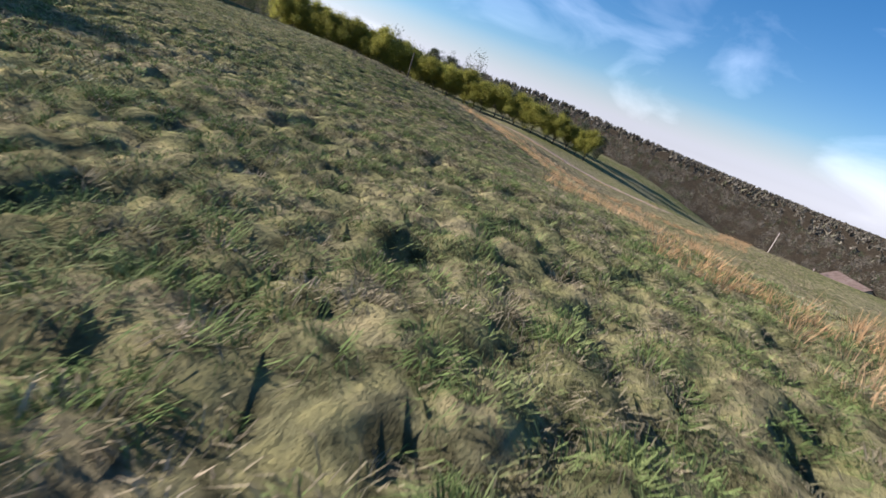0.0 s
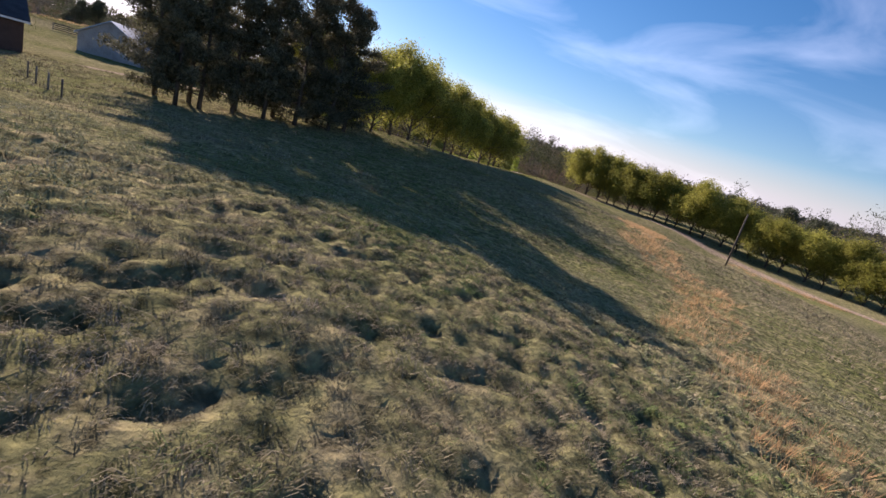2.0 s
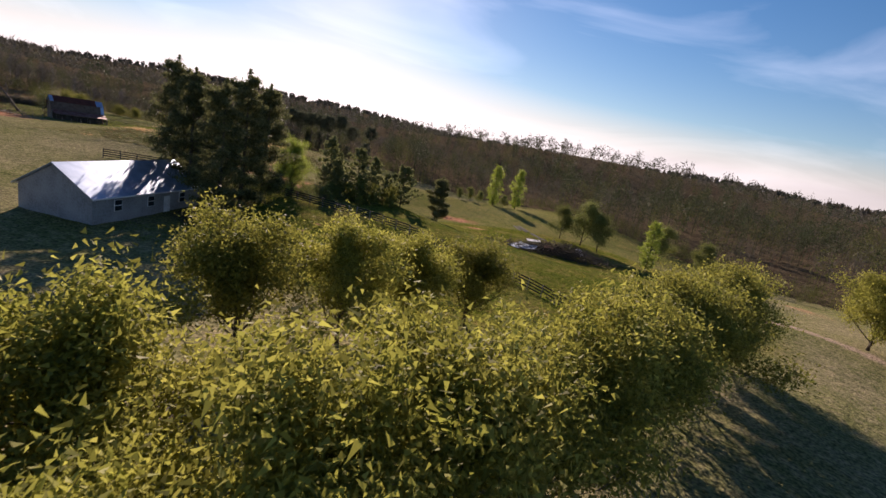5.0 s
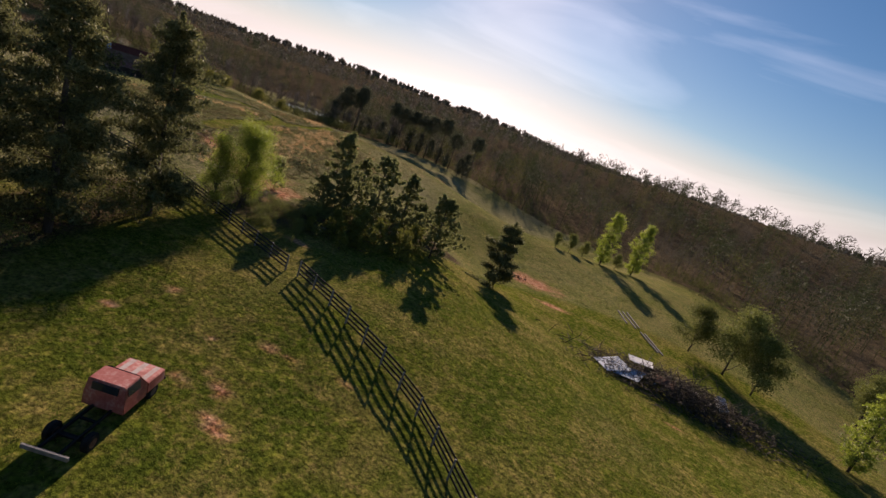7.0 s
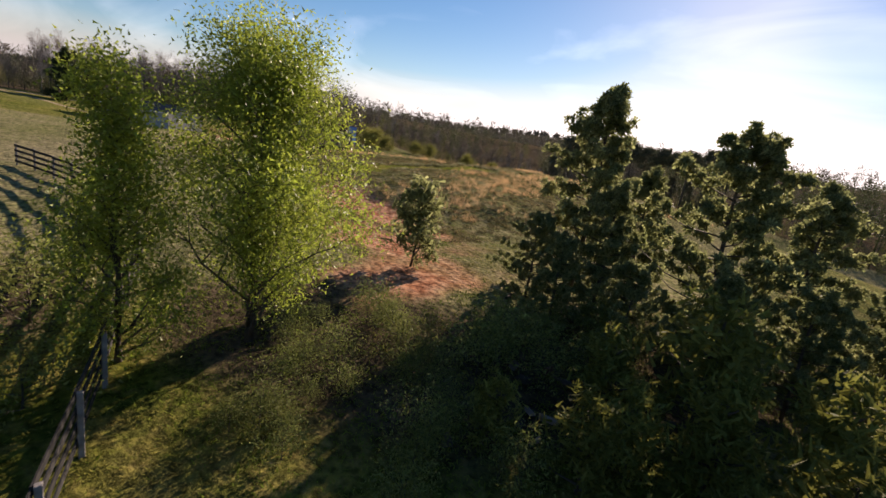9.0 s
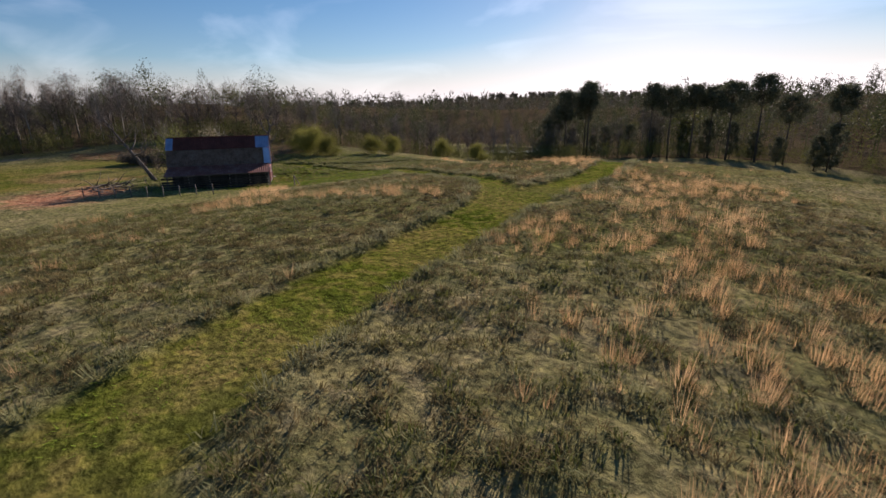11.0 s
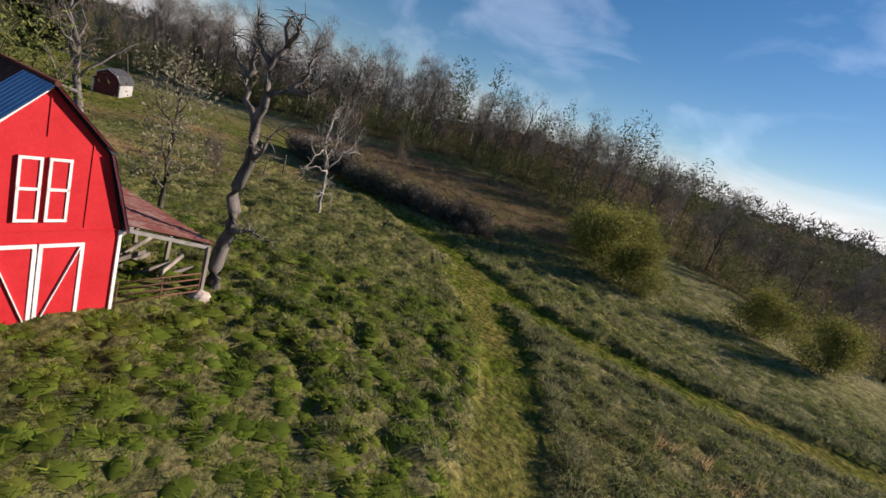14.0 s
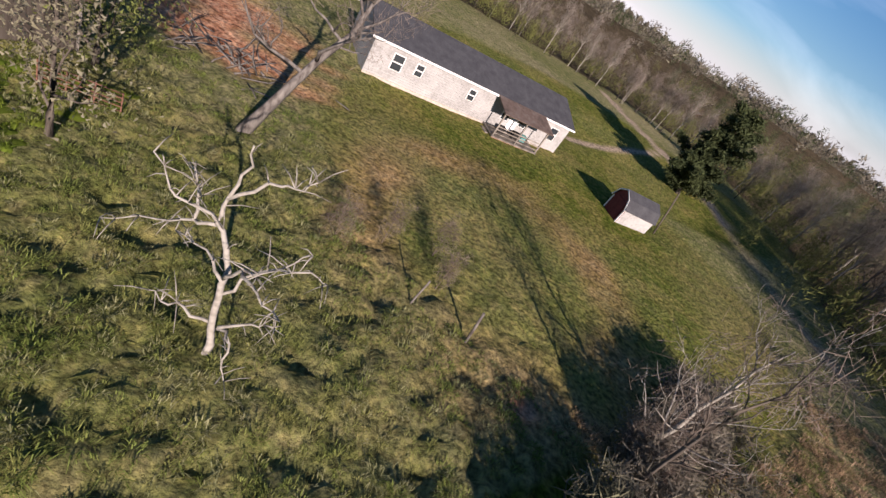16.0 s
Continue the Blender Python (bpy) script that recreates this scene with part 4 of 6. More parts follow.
    for a, b in (((-W - 2.2, -0.2, -0.1), (-W - 2.5, 0.5, 1.7)), ((-W - 1.9, -0.15, -0.1), (-W - 2.6, 0.3, 1.5)), ((-W - 2.9, 0.3, -0.1), (-W - 2.3, 0.1, 1.3))):
        part("leaning_plank", beam(a, b, 0.05, 0.16), OLD_WOOD, ob)
    # tube gate across the short lean-to, and a board ladder behind it
    gt = tagged(new("gate"), "rusty tube farm gate")
    gt.parent = ob
    for z in (0.2, 0.42, 0.64, 0.86, 1.06):
        g = bmesh.new()
        tube(g, [Vector((W + 0.08, -0.06, z)), Vector((W + 2.6, -0.06, z))], [0.022, 0.022], 6)
        part("rail", g, IRON, gt)
    for x in (W + 0.08, W + 1.35, W + 2.6):
        g = bmesh.new()
        tube(g, [Vector((x, -0.06, 0.18)), Vector((x, -0.06, 1.08))], [0.022, 0.022], 6)
        part("upright", g, IRON, gt)
    for k in range(9):
        a = random.uniform(0, 1.2)
        y, x = random.uniform(1.0, 5.2), random.uniform(W + 0.5, W + 2.3)
        part("old_plank", beam((x, y, 0.12 + 0.05 * k), (x + math.cos(a) * 1.3, y + math.sin(a) * 1.3, 0.3 + 0.08 * k), 0.05, 0.16), OLD_WOOD, ob)
    return ob


barn()


def boulder(name, x, y, s, seed, mat=CONCRETE, label="pale rounded field stone in the grass", flat=0.7):
    bm = bmesh.new()
    bmesh.ops.create_icosphere(bm, subdivisions=2, radius=s)
    for v in bm.verts:
        v.co *= 1 + 0.28 * noise.noise(v.co * (1.3 / s) + Vector((seed, 0, 0)))
        v.co.z *= flat
    ob = part(name, bm, mat, None, label)
    ob.location = (x, y, gz(x, y) + s * 0.25)
    return tagged(ob, category="stone")


boulder("field_stone", -117.2, 108.6, 0.36, 1)
boulder("field_stone", -117.9, 108.1, 0.28, 5)


# ---- board fence ----
def fence_line(pts, group, skip=()):
    """A four-board fence: posts every 2.4 m along the line, boards on the far side from the yard."""
    run = smooth(pts, 8)
    acc, stops = 0.0, [run[0]]
    for a, b in zip(run, run[1:]):
        seg = math.dist(a, b)
        while acc + seg >= 2.44:
            f = (2.44 - acc) / seg
            a = (a[0] + (b[0] - a[0]) * f, a[1] + (b[1] - a[1]) * f)
            stops.append(a)
            seg, acc = math.dist(a, b), 0.0
        acc += seg
    ob = empty("board_fence", Matrix.Identity(4), "dark four-board fence with grey posts on the lawn", "fence", group)
    for x, y in stops:
        z = gz(x, y)
        part("post", beam((x, y, z - 0.3), (x, y, z + 1.42), 0.11, 0.11, 0.01), GREY_POST, ob, "grey fence post")
    for (xa, ya), (xb, yb) in zip(stops, stops[1:]):
        d = Vector((xb - xa, yb - ya, 0)).normalized()
        off = Vector((d.y, -d.x, 0)) * -0.075
        for k in range(4):
            h = 0.3 + 0.345 * k
            a = Vector((xa, ya, gz(xa, ya) + h + random.uniform(-0.012, 0.012))) + off - d * 0.03
            b = Vector((xb, yb, gz(xb, yb) + h + random.uniform(-0.012, 0.012))) + off + d * 0.03
            q = (b - a).to_track_quat("Z", "Y").to_matrix()
            bm = bmesh.new()
            side = Vector((d.y, -d.x, 0))
            up = Vector((0, 0, 1))
            rot = Matrix((side, up, d)).transposed()
            add_box(bm, (a + b) / 2, (0.028, 0.15, (b - a).length), rot)
            part("board", bm, DARK_BOARD, ob)
    return ob


fence_line([(-21.7, 49.35), (-15.8, 47.2), (-10.5, 44.9), (-6.0, 42.3), (-1.5, 38.2), (2.2, 34.6), (5.6, 30.4), (8.6, 25)], "fences round the yard")
fence_line([(-23.0, 49.3), (-28.5, 50.8), (-34.5, 52.5), (-39, 53.6), (-43.4, 54.7), (-50, 55.2), (-58, 54), (-66, 51.2)], "fences round the yard")


# ---- old truck ----
def wheel(r, w, parent, c, axis_rot, rim_mat):
    bm = bmesh.new()
    bmesh.ops.create_cone(bm, cap_ends=True, segments=20, radius1=r, radius2=r, depth=w)
    bmesh.ops.bevel(bm, geom=[e for e in bm.edges if abs(e.verts[0].co.z - e.verts[1].co.z) < 1e-4], offset=w * 0.2, segments=2, affect="EDGES")
    bmesh.ops.transform(bm, matrix=Matrix.Translation(c) @ axis_rot, verts=bm.verts)
    t = part("wheel", bm, BLACK, parent, "black tyre")
    bm = bmesh.new()
    bmesh.ops.create_cone(bm, cap_ends=True, segments=16, radius1=r * 0.55, radius2=r * 0.5, depth=w * 1.04)
    bmesh.ops.transform(bm, matrix=Matrix.Translation(c) @ axis_rot, verts=bm.verts)
    part("rim", bm, rim_mat, t)


def hull(name, sections, mat, parent, label="", bevel=0.03):
    """A body through cross-sections (y, half width low, half width high, z low, z high)."""
    bm = bmesh.new()
    rings = []
    for y, a, b, z0, z1 in sections:
        rings.append([bm.verts.new(v) for v in ((-a, y, z0), (a, y, z0), (b, y, z1), (-b, y, z1))])
    for p, q in zip(rings, rings[1:]):
        for k in range(4):
            bm.faces.new((p[k], p[(k + 1) % 4], q[(k + 1) % 4], q[k]))
    bm.faces.new(rings[0][::-1])
    bm.faces.new(rings[-1])
    bmesh.ops.recalc_face_normals(bm, faces=bm.faces)
    bmesh.ops.bevel(bm, geom=list(bm.edges), offset=bevel, segments=2, affect="EDGES")
    return part(name, bm, mat, parent, label)


def truck():
    x, y = -17.05, 30.4
    ob = empty("old_truck", pose(x, y, gz(x, y), 0, 0, 20), "derelict red cab truck with bare rear frame on the lawn", "truck")
    cab = hull("cab", [(0.0, 0.98, 0.98, 0.5, 1.2), (0.06, 0.98, 0.84, 0.5, 1.9), (1.05, 0.98, 0.84, 0.5, 1.93), (1.62, 0.98, 0.94, 0.5, 1.28)], TRUCK_RED, ob, "faded red cab with rusted pale worn roof", 0.035)
    hull("hood", [(1.63, 0.98, 0.95, 0.6, 1.24), (2.2, 0.98, 0.95, 0.6, 1.24), (3.02, 0.97, 0.93, 0.6, 1.19)], TRUCK_RED, ob, "broad flat sun-bleached hood", 0.035)
    for sx in (-0.62, 0.0, 0.6):
        part("worn_stripe", box((sx, 2.32, 1.228), (0.24, 1.22, 0.02), Matrix.Rotation(-0.045, 3, "X")), BLEACHED, ob, "bleached stripe of worn paint")
    hull("grille", [(3.0, 0.86, 0.84, 0.66, 1.08), (3.08, 0.85, 0.83, 0.68, 1.06)], GREY_SHEET, ob, "", 0.02)
    for s in (-1, 1):
        part("window", box((s * 0.915, 0.62, 1.6), (0.03, 0.82, 0.44), Matrix.Rotation(s * -0.2, 3, "Y")), GLASS, cab)
        bm = bmesh.new()
        bmesh.ops.create_uvsphere(bm, u_segments=10, v_segments=6, radius=0.11)
        bmesh.ops.transform(bm, matrix=Matrix.Translation((s * 0.74, 3.06, 0.9)) @ Matrix.Diagonal((1, 0.5, 1, 1)), verts=bm.verts)
        part("headlight", bm, GLASS, ob)
        part("frame_rail", beam((s * 0.42, -2.9, 0.52), (s * 0.42, 1.6, 0.55), 0.08, 0.16), BLACK, ob, "dark bare frame rail")
        wheel(0.42, 0.24, ob, (s * 0.85, 2.2, 0.36), Matrix.Rotation(radians(90), 4, "Y"), GREY_SHEET)
        wheel(0.42, 0.3, ob, (s * 0.8, -1.7, 0.36), Matrix.Rotation(radians(90), 4, "Y"), IRON)
    part("rear_window", box((0, 0.0, 1.62), (1.2, 0.06, 0.36), Matrix.Rotation(radians(-4), 3, "X")), GLASS, cab)
    part("windscreen", box((0, 1.36, 1.62), (1.5, 0.04, 0.72), Matrix.Rotation(radians(41), 3, "X")), GLASS, cab)
    for yy in (-2.85, -1.9, -0.8):
        part("cross_member", beam((-0.5, yy, 0.52), (0.5, yy, 0.52), 0.1, 0.1), BLACK, ob)
    part("axle", beam((-0.7, -1.7, 0.36), (0.7, -1.7, 0.36), 0.14, 0.14), BLACK, ob)
    part("rear_bumper", beam((-0.95, -3.0, 0.62), (0.95, -3.0, 0.62), 0.12, 0.2, 0.02), GREY_POST, ob, "pale weathered rear beam")
    part("front_bumper", beam((-0.95, 3.16, 0.55), (0.95, 3.16, 0.55), 0.08, 0.18, 0.02), GREY_SHEET, ob)
    return ob


truck()


def tractor():
    x, y = -19.6, 23.4
    ob = empty("tractor", pose(x, y, gz(x, y), 0, 0, -70), "small teal tractor with tan sunshade canopy", "tractor")
    hull("engine_hood", [(0.3, 0.32, 0.3, 0.7, 1.3), (1.5, 0.28, 0.25, 0.7, 1.25)], TEAL, ob, "teal engine hood", 0.04)
    hull("seat_deck", [(-0.9, 0.5, 0.45, 0.55, 0.85), (0.3, 0.5, 0.4, 0.5, 0.85)], TEAL, ob, "", 0.04)
    part("seat", box((0, -0.45, 1.0), (0.5, 0.45, 0.1), None, 0.03), BLACK, ob)
    part("seat_back", box((0, -0.68, 1.25), (0.5, 0.08, 0.4), None, 0.03), BLACK, ob)
    hull("canopy", [(-1.0, 0.72, 0.62, 2.2, 2.3), (0.5, 0.72, 0.62, 2.2, 2.3)], TAN, ob, "tan sunshade canopy", 0.03)
    for sx in (-1, 1):
        for yy in (-0.85, 0.35):
            part("canopy_post", beam((sx * 0.55, yy, 0.8), (sx * 0.58, yy, 2.2), 0.05), BLACK, ob)
        wheel(0.65, 0.32, ob, (sx * 0.72, -0.5, 0.62), Matrix.Rotation(radians(90), 4, "Y"), TAN)
        wheel(0.36, 0.2, ob, (sx * 0.58, 1.2, 0.34), Matrix.Rotation(radians(90), 4, "Y"), TAN)
        part("loader_arm", beam((sx * 0.45, 0.2, 1.0), (sx * 0.45, 2.1, 0.45), 0.1), TEAL, ob)
    g = bmesh.new()
    slab(g, [(-0.7, 2.1, 0.6), (0.7, 2.1, 0.6), (0.7, 2.5, 0.15), (-0.7, 2.5, 0.15)], 0.05)
    part("bucket", g, IRON, ob, "rusty loader bucket")
    g = bmesh.new()
    tube(g, [Vector((0.15, 0.95, 1.25)), Vector((0.15, 0.95, 1.75))], [0.03, 0.03], 6)
    part("exhaust", g, BLACK, ob)
    return ob


tractor()


# ---- brush and scrap heap ----
def sticks(name, c, size, n, seed, mat, label, r=0.02, length=1.8, category="brush pile"):
    bm = bmesh.new()
    q = random.Random(seed)
    for _ in range(n):
        x, y = c[0] + q.gauss(0, size[0]), c[1] + q.gauss(0, size[1])
        k = math.exp(-((x - c[0]) / size[0]) ** 2 * 0.35 - ((y - c[1]) / size[1]) ** 2 * 0.35)
        p = Vector((x, y, gz(x, y) + q.uniform(0, size[2]) * k))
        d = Vector((q.gauss(0, 1), q.gauss(0, 1), q.gauss(0.1, 0.45))).normalized() * length * q.uniform(0.4, 1.1)
        tube(bm, [p, p + d * 0.5 + Vector((q.gauss(0, 0.1), q.gauss(0, 0.1), 0.05)), p + d], [r * q.uniform(0.5, 1.6), r, r * 0.4], 3)
    ob = part(name, bm, mat, None, label)
    return tagged(ob, category=category, kind="stuff")


sticks("brush_heap", (16.0, 78.2), (5.6, 2.1, 2.5), 2600, 3, BARK, "heap of dark cut branches and scrap on the lawn", 0.03, 2.4)
sticks("brush_heap", (-123.2, 90.2), (2.6, 1.6, 0.8), 90, 9, DEAD_BARK, "loose heap of grey cut limbs on bare clay", 0.05, 2.2)


def panel(name, corners, thick, mat, label, category):
    bm = bmesh.new()
    slab(bm, corners, thick)
    bmesh.ops.subdivide_edges(bm, edges=bm.edges, cuts=3, use_grid_fill=True)
    for v in bm.verts:
        v.co.z += 0.06 * noise.noise(v.co * 0.9)
    return tagged(part(name, bm, mat, None, label), category=category)


def on(x, y, h):
    return (x, y, gz(x, y) + h)


panel("tarp", [on(4.8, 77.6, 0.1), on(6.6, 75.0, 0.15), on(9.6, 77.0, 1.0), on(7.6, 80.0, 0.9)], 0.05, TARP, "crumpled pale blue tarp over scrap", "tarp")
panel("tarp", [on(7.4, 75.4, 0.2), on(10.2, 75.0, 0.6), on(11.2, 78.0, 1.2), on(9.3, 77.6, 1.0)], 0.05, TARP, "pale blue tarp draped on the heap", "tarp")
panel("white_sheet", [on(8.8, 78.4, 1.7), on(11.8, 79.0, 1.8), on(11.7, 80.6, 2.0), on(8.6, 79.8, 1.9)], 0.08, WHITE_PAINT, "white sheet lying on the scrap heap", "board")
panel("plywood_sheet", [on(12.2, 76.6, 1.2), on(14.4, 76.6, 1.2), on(14.6, 78.4, 1.6), on(12.4, 78.4, 1.6)], 0.08, PLYWOOD, "brown plywood sheet on the scrap heap", "board")


def tub(x, y, turn):
    ob = empty("bathtub", pose(x, y, gz(x, y) + 1.2, 18, 0, turn), "old white bathtub tilted on the brush heap", "bathtub")
    bm = bmesh.new()
    add_box(bm, (0, 0, 0.25), (1.1, 2.2, 0.6))
    top = [f for f in bm.faces if f.normal.z > 0.9]
    r = bmesh.ops.inset_region(bm, faces=top, thickness=0.07)
    bmesh.ops.translate(bm, vec=(0, 0, -0.4), verts=list({v for f in top for v in f.verts}))
    bmesh.ops.bevel(bm, geom=list(bm.edges), offset=0.04, segments=2, affect="EDGES")
    part("basin", bm, WHITE_PAINT, ob)
    part("fitting", box((0, -0.7, 0.52), (0.12, 0.06, 0.1), None, 0.01), GREY_SHEET, ob)


tub(20.4, 79.6, 12)
for k, (x, y, a, ln) in enumerate(((8.4, 107, 1.25, 7.5), (9.2, 107.4, 1.27, 7.0), (11.4, 98.5, 1.2, 7.0), (12.2, 98.9, 1.22, 7.2), (7.6, 106.4, 1.3, 6.0))):
    v = Vector((math.cos(a), -math.sin(a), 0)) * ln
    tagged(part("timber", beam(on(x, y, 0.12 + 0.05 * (k % 3)), on(x + v.x, y + v.y, 0.12 + 0.05 * (k % 3)), 0.2, 0.16, 0.01), GREY_POST, None, "grey sawn timber lying in the grass"), category="timber", group="timbers by the track")
for k in range(26):
    q = random.Random(k)
    x, y = 9.5 + q.uniform(0, 12), 78.5 + q.uniform(-2, 2.6)
    bm = box((0, 0, 0), (q.uniform(0.15, 0.5), q.uniform(0.1, 0.6), q.uniform(0.08, 0.35)), None, 0.02)
    ob = part("scrap_piece", bm, (WHITE_PAINT, GREY_SHEET, IRON, CONCRETE)[k % 4], None, "small piece of household scrap on the heap")
    ob.matrix_world = pose(x, y, gz(x, y) + q.uniform(0.5, 1.1), q.uniform(0, 60), q.uniform(0, 60), q.uniform(0, 180))
    tagged(ob, category="scrap", group="scrap on the heap")
# junk by the small pines
for k in range(34):
    q = random.Random(k + 60)
    cx, cy, sp = ((-10.6, 100.8, 0.9), (-32.2, 66.2, 1.3), (-28.6, 61.4, 1.3))[k % 3]
    x, y = cx + q.gauss(0, sp), cy + q.gauss(0, sp)
    bm = box((0, 0, 0), (q.uniform(0.15, 0.45), q.uniform(0.1, 0.3), q.uniform(0.05, 0.2)), None, 0.02)
    for v in bm.verts:
        v.co += Vector((noise.noise(v.co * 3 + Vector((k, 0, 0))), noise.noise(v.co * 3 + Vector((0, k, 0))), noise.noise(v.co * 4 + Vector((0, 0, k))))) * 0.14
    ob = part("scrap_piece", bm, (GREY_SHEET, DARK_WOOD, OLD_WOOD, IRON)[k % 4], None, "weathered scrap lying under the pines")
    ob.matrix_world = pose(x, y, gz(x, y) + q.uniform(0.05, 0.25), q.uniform(-30, 30), q.uniform(-30, 30), q.uniform(0, 180))
    tagged(ob, category="scrap", group="scrap under the pines")


# ---- houses ----
def gabled(ob, L, D, eave, ridge, wall_mat, roof_mat, over=0.35):
    """Walls and roof of a house: L along x, D along y, front wall at y = 0."""
    for y, s in ((0, 1), (D, -1)):
        part("wall", box((L / 2, y + s * 0.08, eave / 2), (L, 0.16, eave)), wall_mat, ob)
    for x in (0.08, L - 0.08):
        g = bmesh.new()
        pts = [(0.161, 0), (D - 0.161, 0), (D - 0.161, eave), (D / 2, ridge - 0.1), (0.161, eave)]
        a = [g.verts.new((x - 0.08, py, pz)) for py, pz in pts]
        b = [g.verts.new((x + 0.08, py, pz)) for py, pz in pts]
        g.faces.new(a), g.faces.new(b[::-1])
        for i in range(5):
            g.faces.new((a[i], b[i], b[(i + 1) % 5], a[(i + 1) % 5]))
        bmesh.ops.recalc_face_normals(g, faces=g.faces)
        part("end_wall", g, wall_mat, ob)
    sl = (ridge - eave) / (D / 2)
    for s in (0, 1):
        g = bmesh.new()
        y0, z0 = (-over, eave - over * sl) if s == 0 else (D + over, eave - over * sl)
        c = [(-over, y0, z0), (L + over, y0, z0), (L + over, D / 2, ridge), (-over, D / 2, ridge)]
        slab(g, c if s == 0 else c[::-1], 0.12)
        part("roof", g, roof_mat, ob)
        part("fascia", beam((-over, y0, z0 - 0.08), (L + over, y0, z0 - 0.08), 0.05, 0.16), WHITE_PAINT, ob)


def window(ob, c, w, h, axis="x", lights=2):
    sx, sy = ((w, 0.08) if axis == "x" else (0.08, w))
    fr = part("window", box(c, (sx, sy, h), None, 0.01), WHITE_PAINT, ob, "white-framed window")
    n = Vector((0, -1, 0)) if axis == "x" else Vector((1, 0, 0))
    for k in range(lights):
        z = c[2] - h / 2 + h * (k + 0.5) / lights
        o = Vector((c[0], c[1], z)) + n * 0.05
        part("pane", box(o, ((w - 0.14) if axis == "x" else 0.02, 0.02 if axis == "x" else (w - 0.14), h / lights - 0.1)), GLASS, fr)


def long_house():
    """The white house beyond the barn: long and low, on a skirt, with a covered porch."""
    ob = empty("house", pose(-129.2, 80.1, 0.25, 0, 0, 205), "long low white house with dark shingle roof and porch", "house")
    L, D = 20.8, 7.5
    gabled(ob, L, D, 3.6, 5.0, SIDING, SHINGLE)
    # front faces local -y after the turn; clapboards as thin laps
    for y in (-0.0,):
        for k in range(13):
            z = 0.72 + 0.2 * k
            part("clapboard", box((L / 2, y - 0.014, z), (L, 0.028, 0.19), Matrix.Rotation(0.08, 3, "X")), SIDING, ob)
    part("skirting", box((L / 2, -0.03, 0.3), (L + 0.02, 0.06, 0.6)), CONCRETE, ob, "grey skirting below the siding")
    for x in (4.2, 9.4):
        window(ob, (x, -0.05, 2.35), 0.75, 1.0)
    for x in (2.3, 19.2):
        window(ob, (x, -0.05, 2.2), 1.0, 1.3)
    for x in (13.5, 15.6):
        window(ob, (x, -0.05, 2.2), 0.9, 1.3)
    part("door", box((14.6, -0.06, 1.75), (0.95, 0.08, 2.05), None, 0.01), WHITE_PAINT, ob)
    # porch
    pr = tagged(new("porch"), "brown timber porch with grey roof")
    pr.parent = ob
    part("deck", box((14.4, -1.3, 0.62), (5.2, 2.4, 0.14)), OLD_WOOD, pr)
    part("deck_skirt", box((14.4, -2.46, 0.35), (5.2, 0.05, 0.4)), PLYWOOD, pr)
    for x in (11.9, 14.4, 16.9):
        part("post", beam((x, -2.4, 0.0), (x, -2.4, 2.95), 0.12), OLD_WOOD, pr)
        part("footing", box((x, -2.4, 0.1), (0.3, 0.3, 0.3)), CONCRETE, pr)
    for z in (0.95, 1.3, 1.6):
        part("rail", beam((11.9, -2.4, z), (16.9, -2.4, z), 0.05, 0.09), OLD_WOOD, pr)
    g = bmesh.new()
    slab(g, [(11.6, -2.8, 2.95), (17.2, -2.8, 2.95), (17.2, 0.2, 3.6), (11.6, 0.2, 3.6)], 0.08)
    part("porch_roof", g, GREY_SHEET, pr, "grey metal porch roof")
    for k in range(4):
        part("step", box((11.5 - 0.3 * k, -1.4, 0.5 - 0.14 * k), (0.32, 1.1, 0.12)), OLD_WOOD, pr)
    for k, (x, m) in enumerate(((13.3, BLACK), (15.8, TEAL), (14.9, BLACK))):
        part("porch_box", box((x, -1.0, 1.0), (0.6, 0.5, 0.6), None, 0.03), m, pr)
    for y in (2.2, 5.0):
        window(ob, (L + 0.04, y, 2.2), 0.9, 1.1, "y")


long_house()


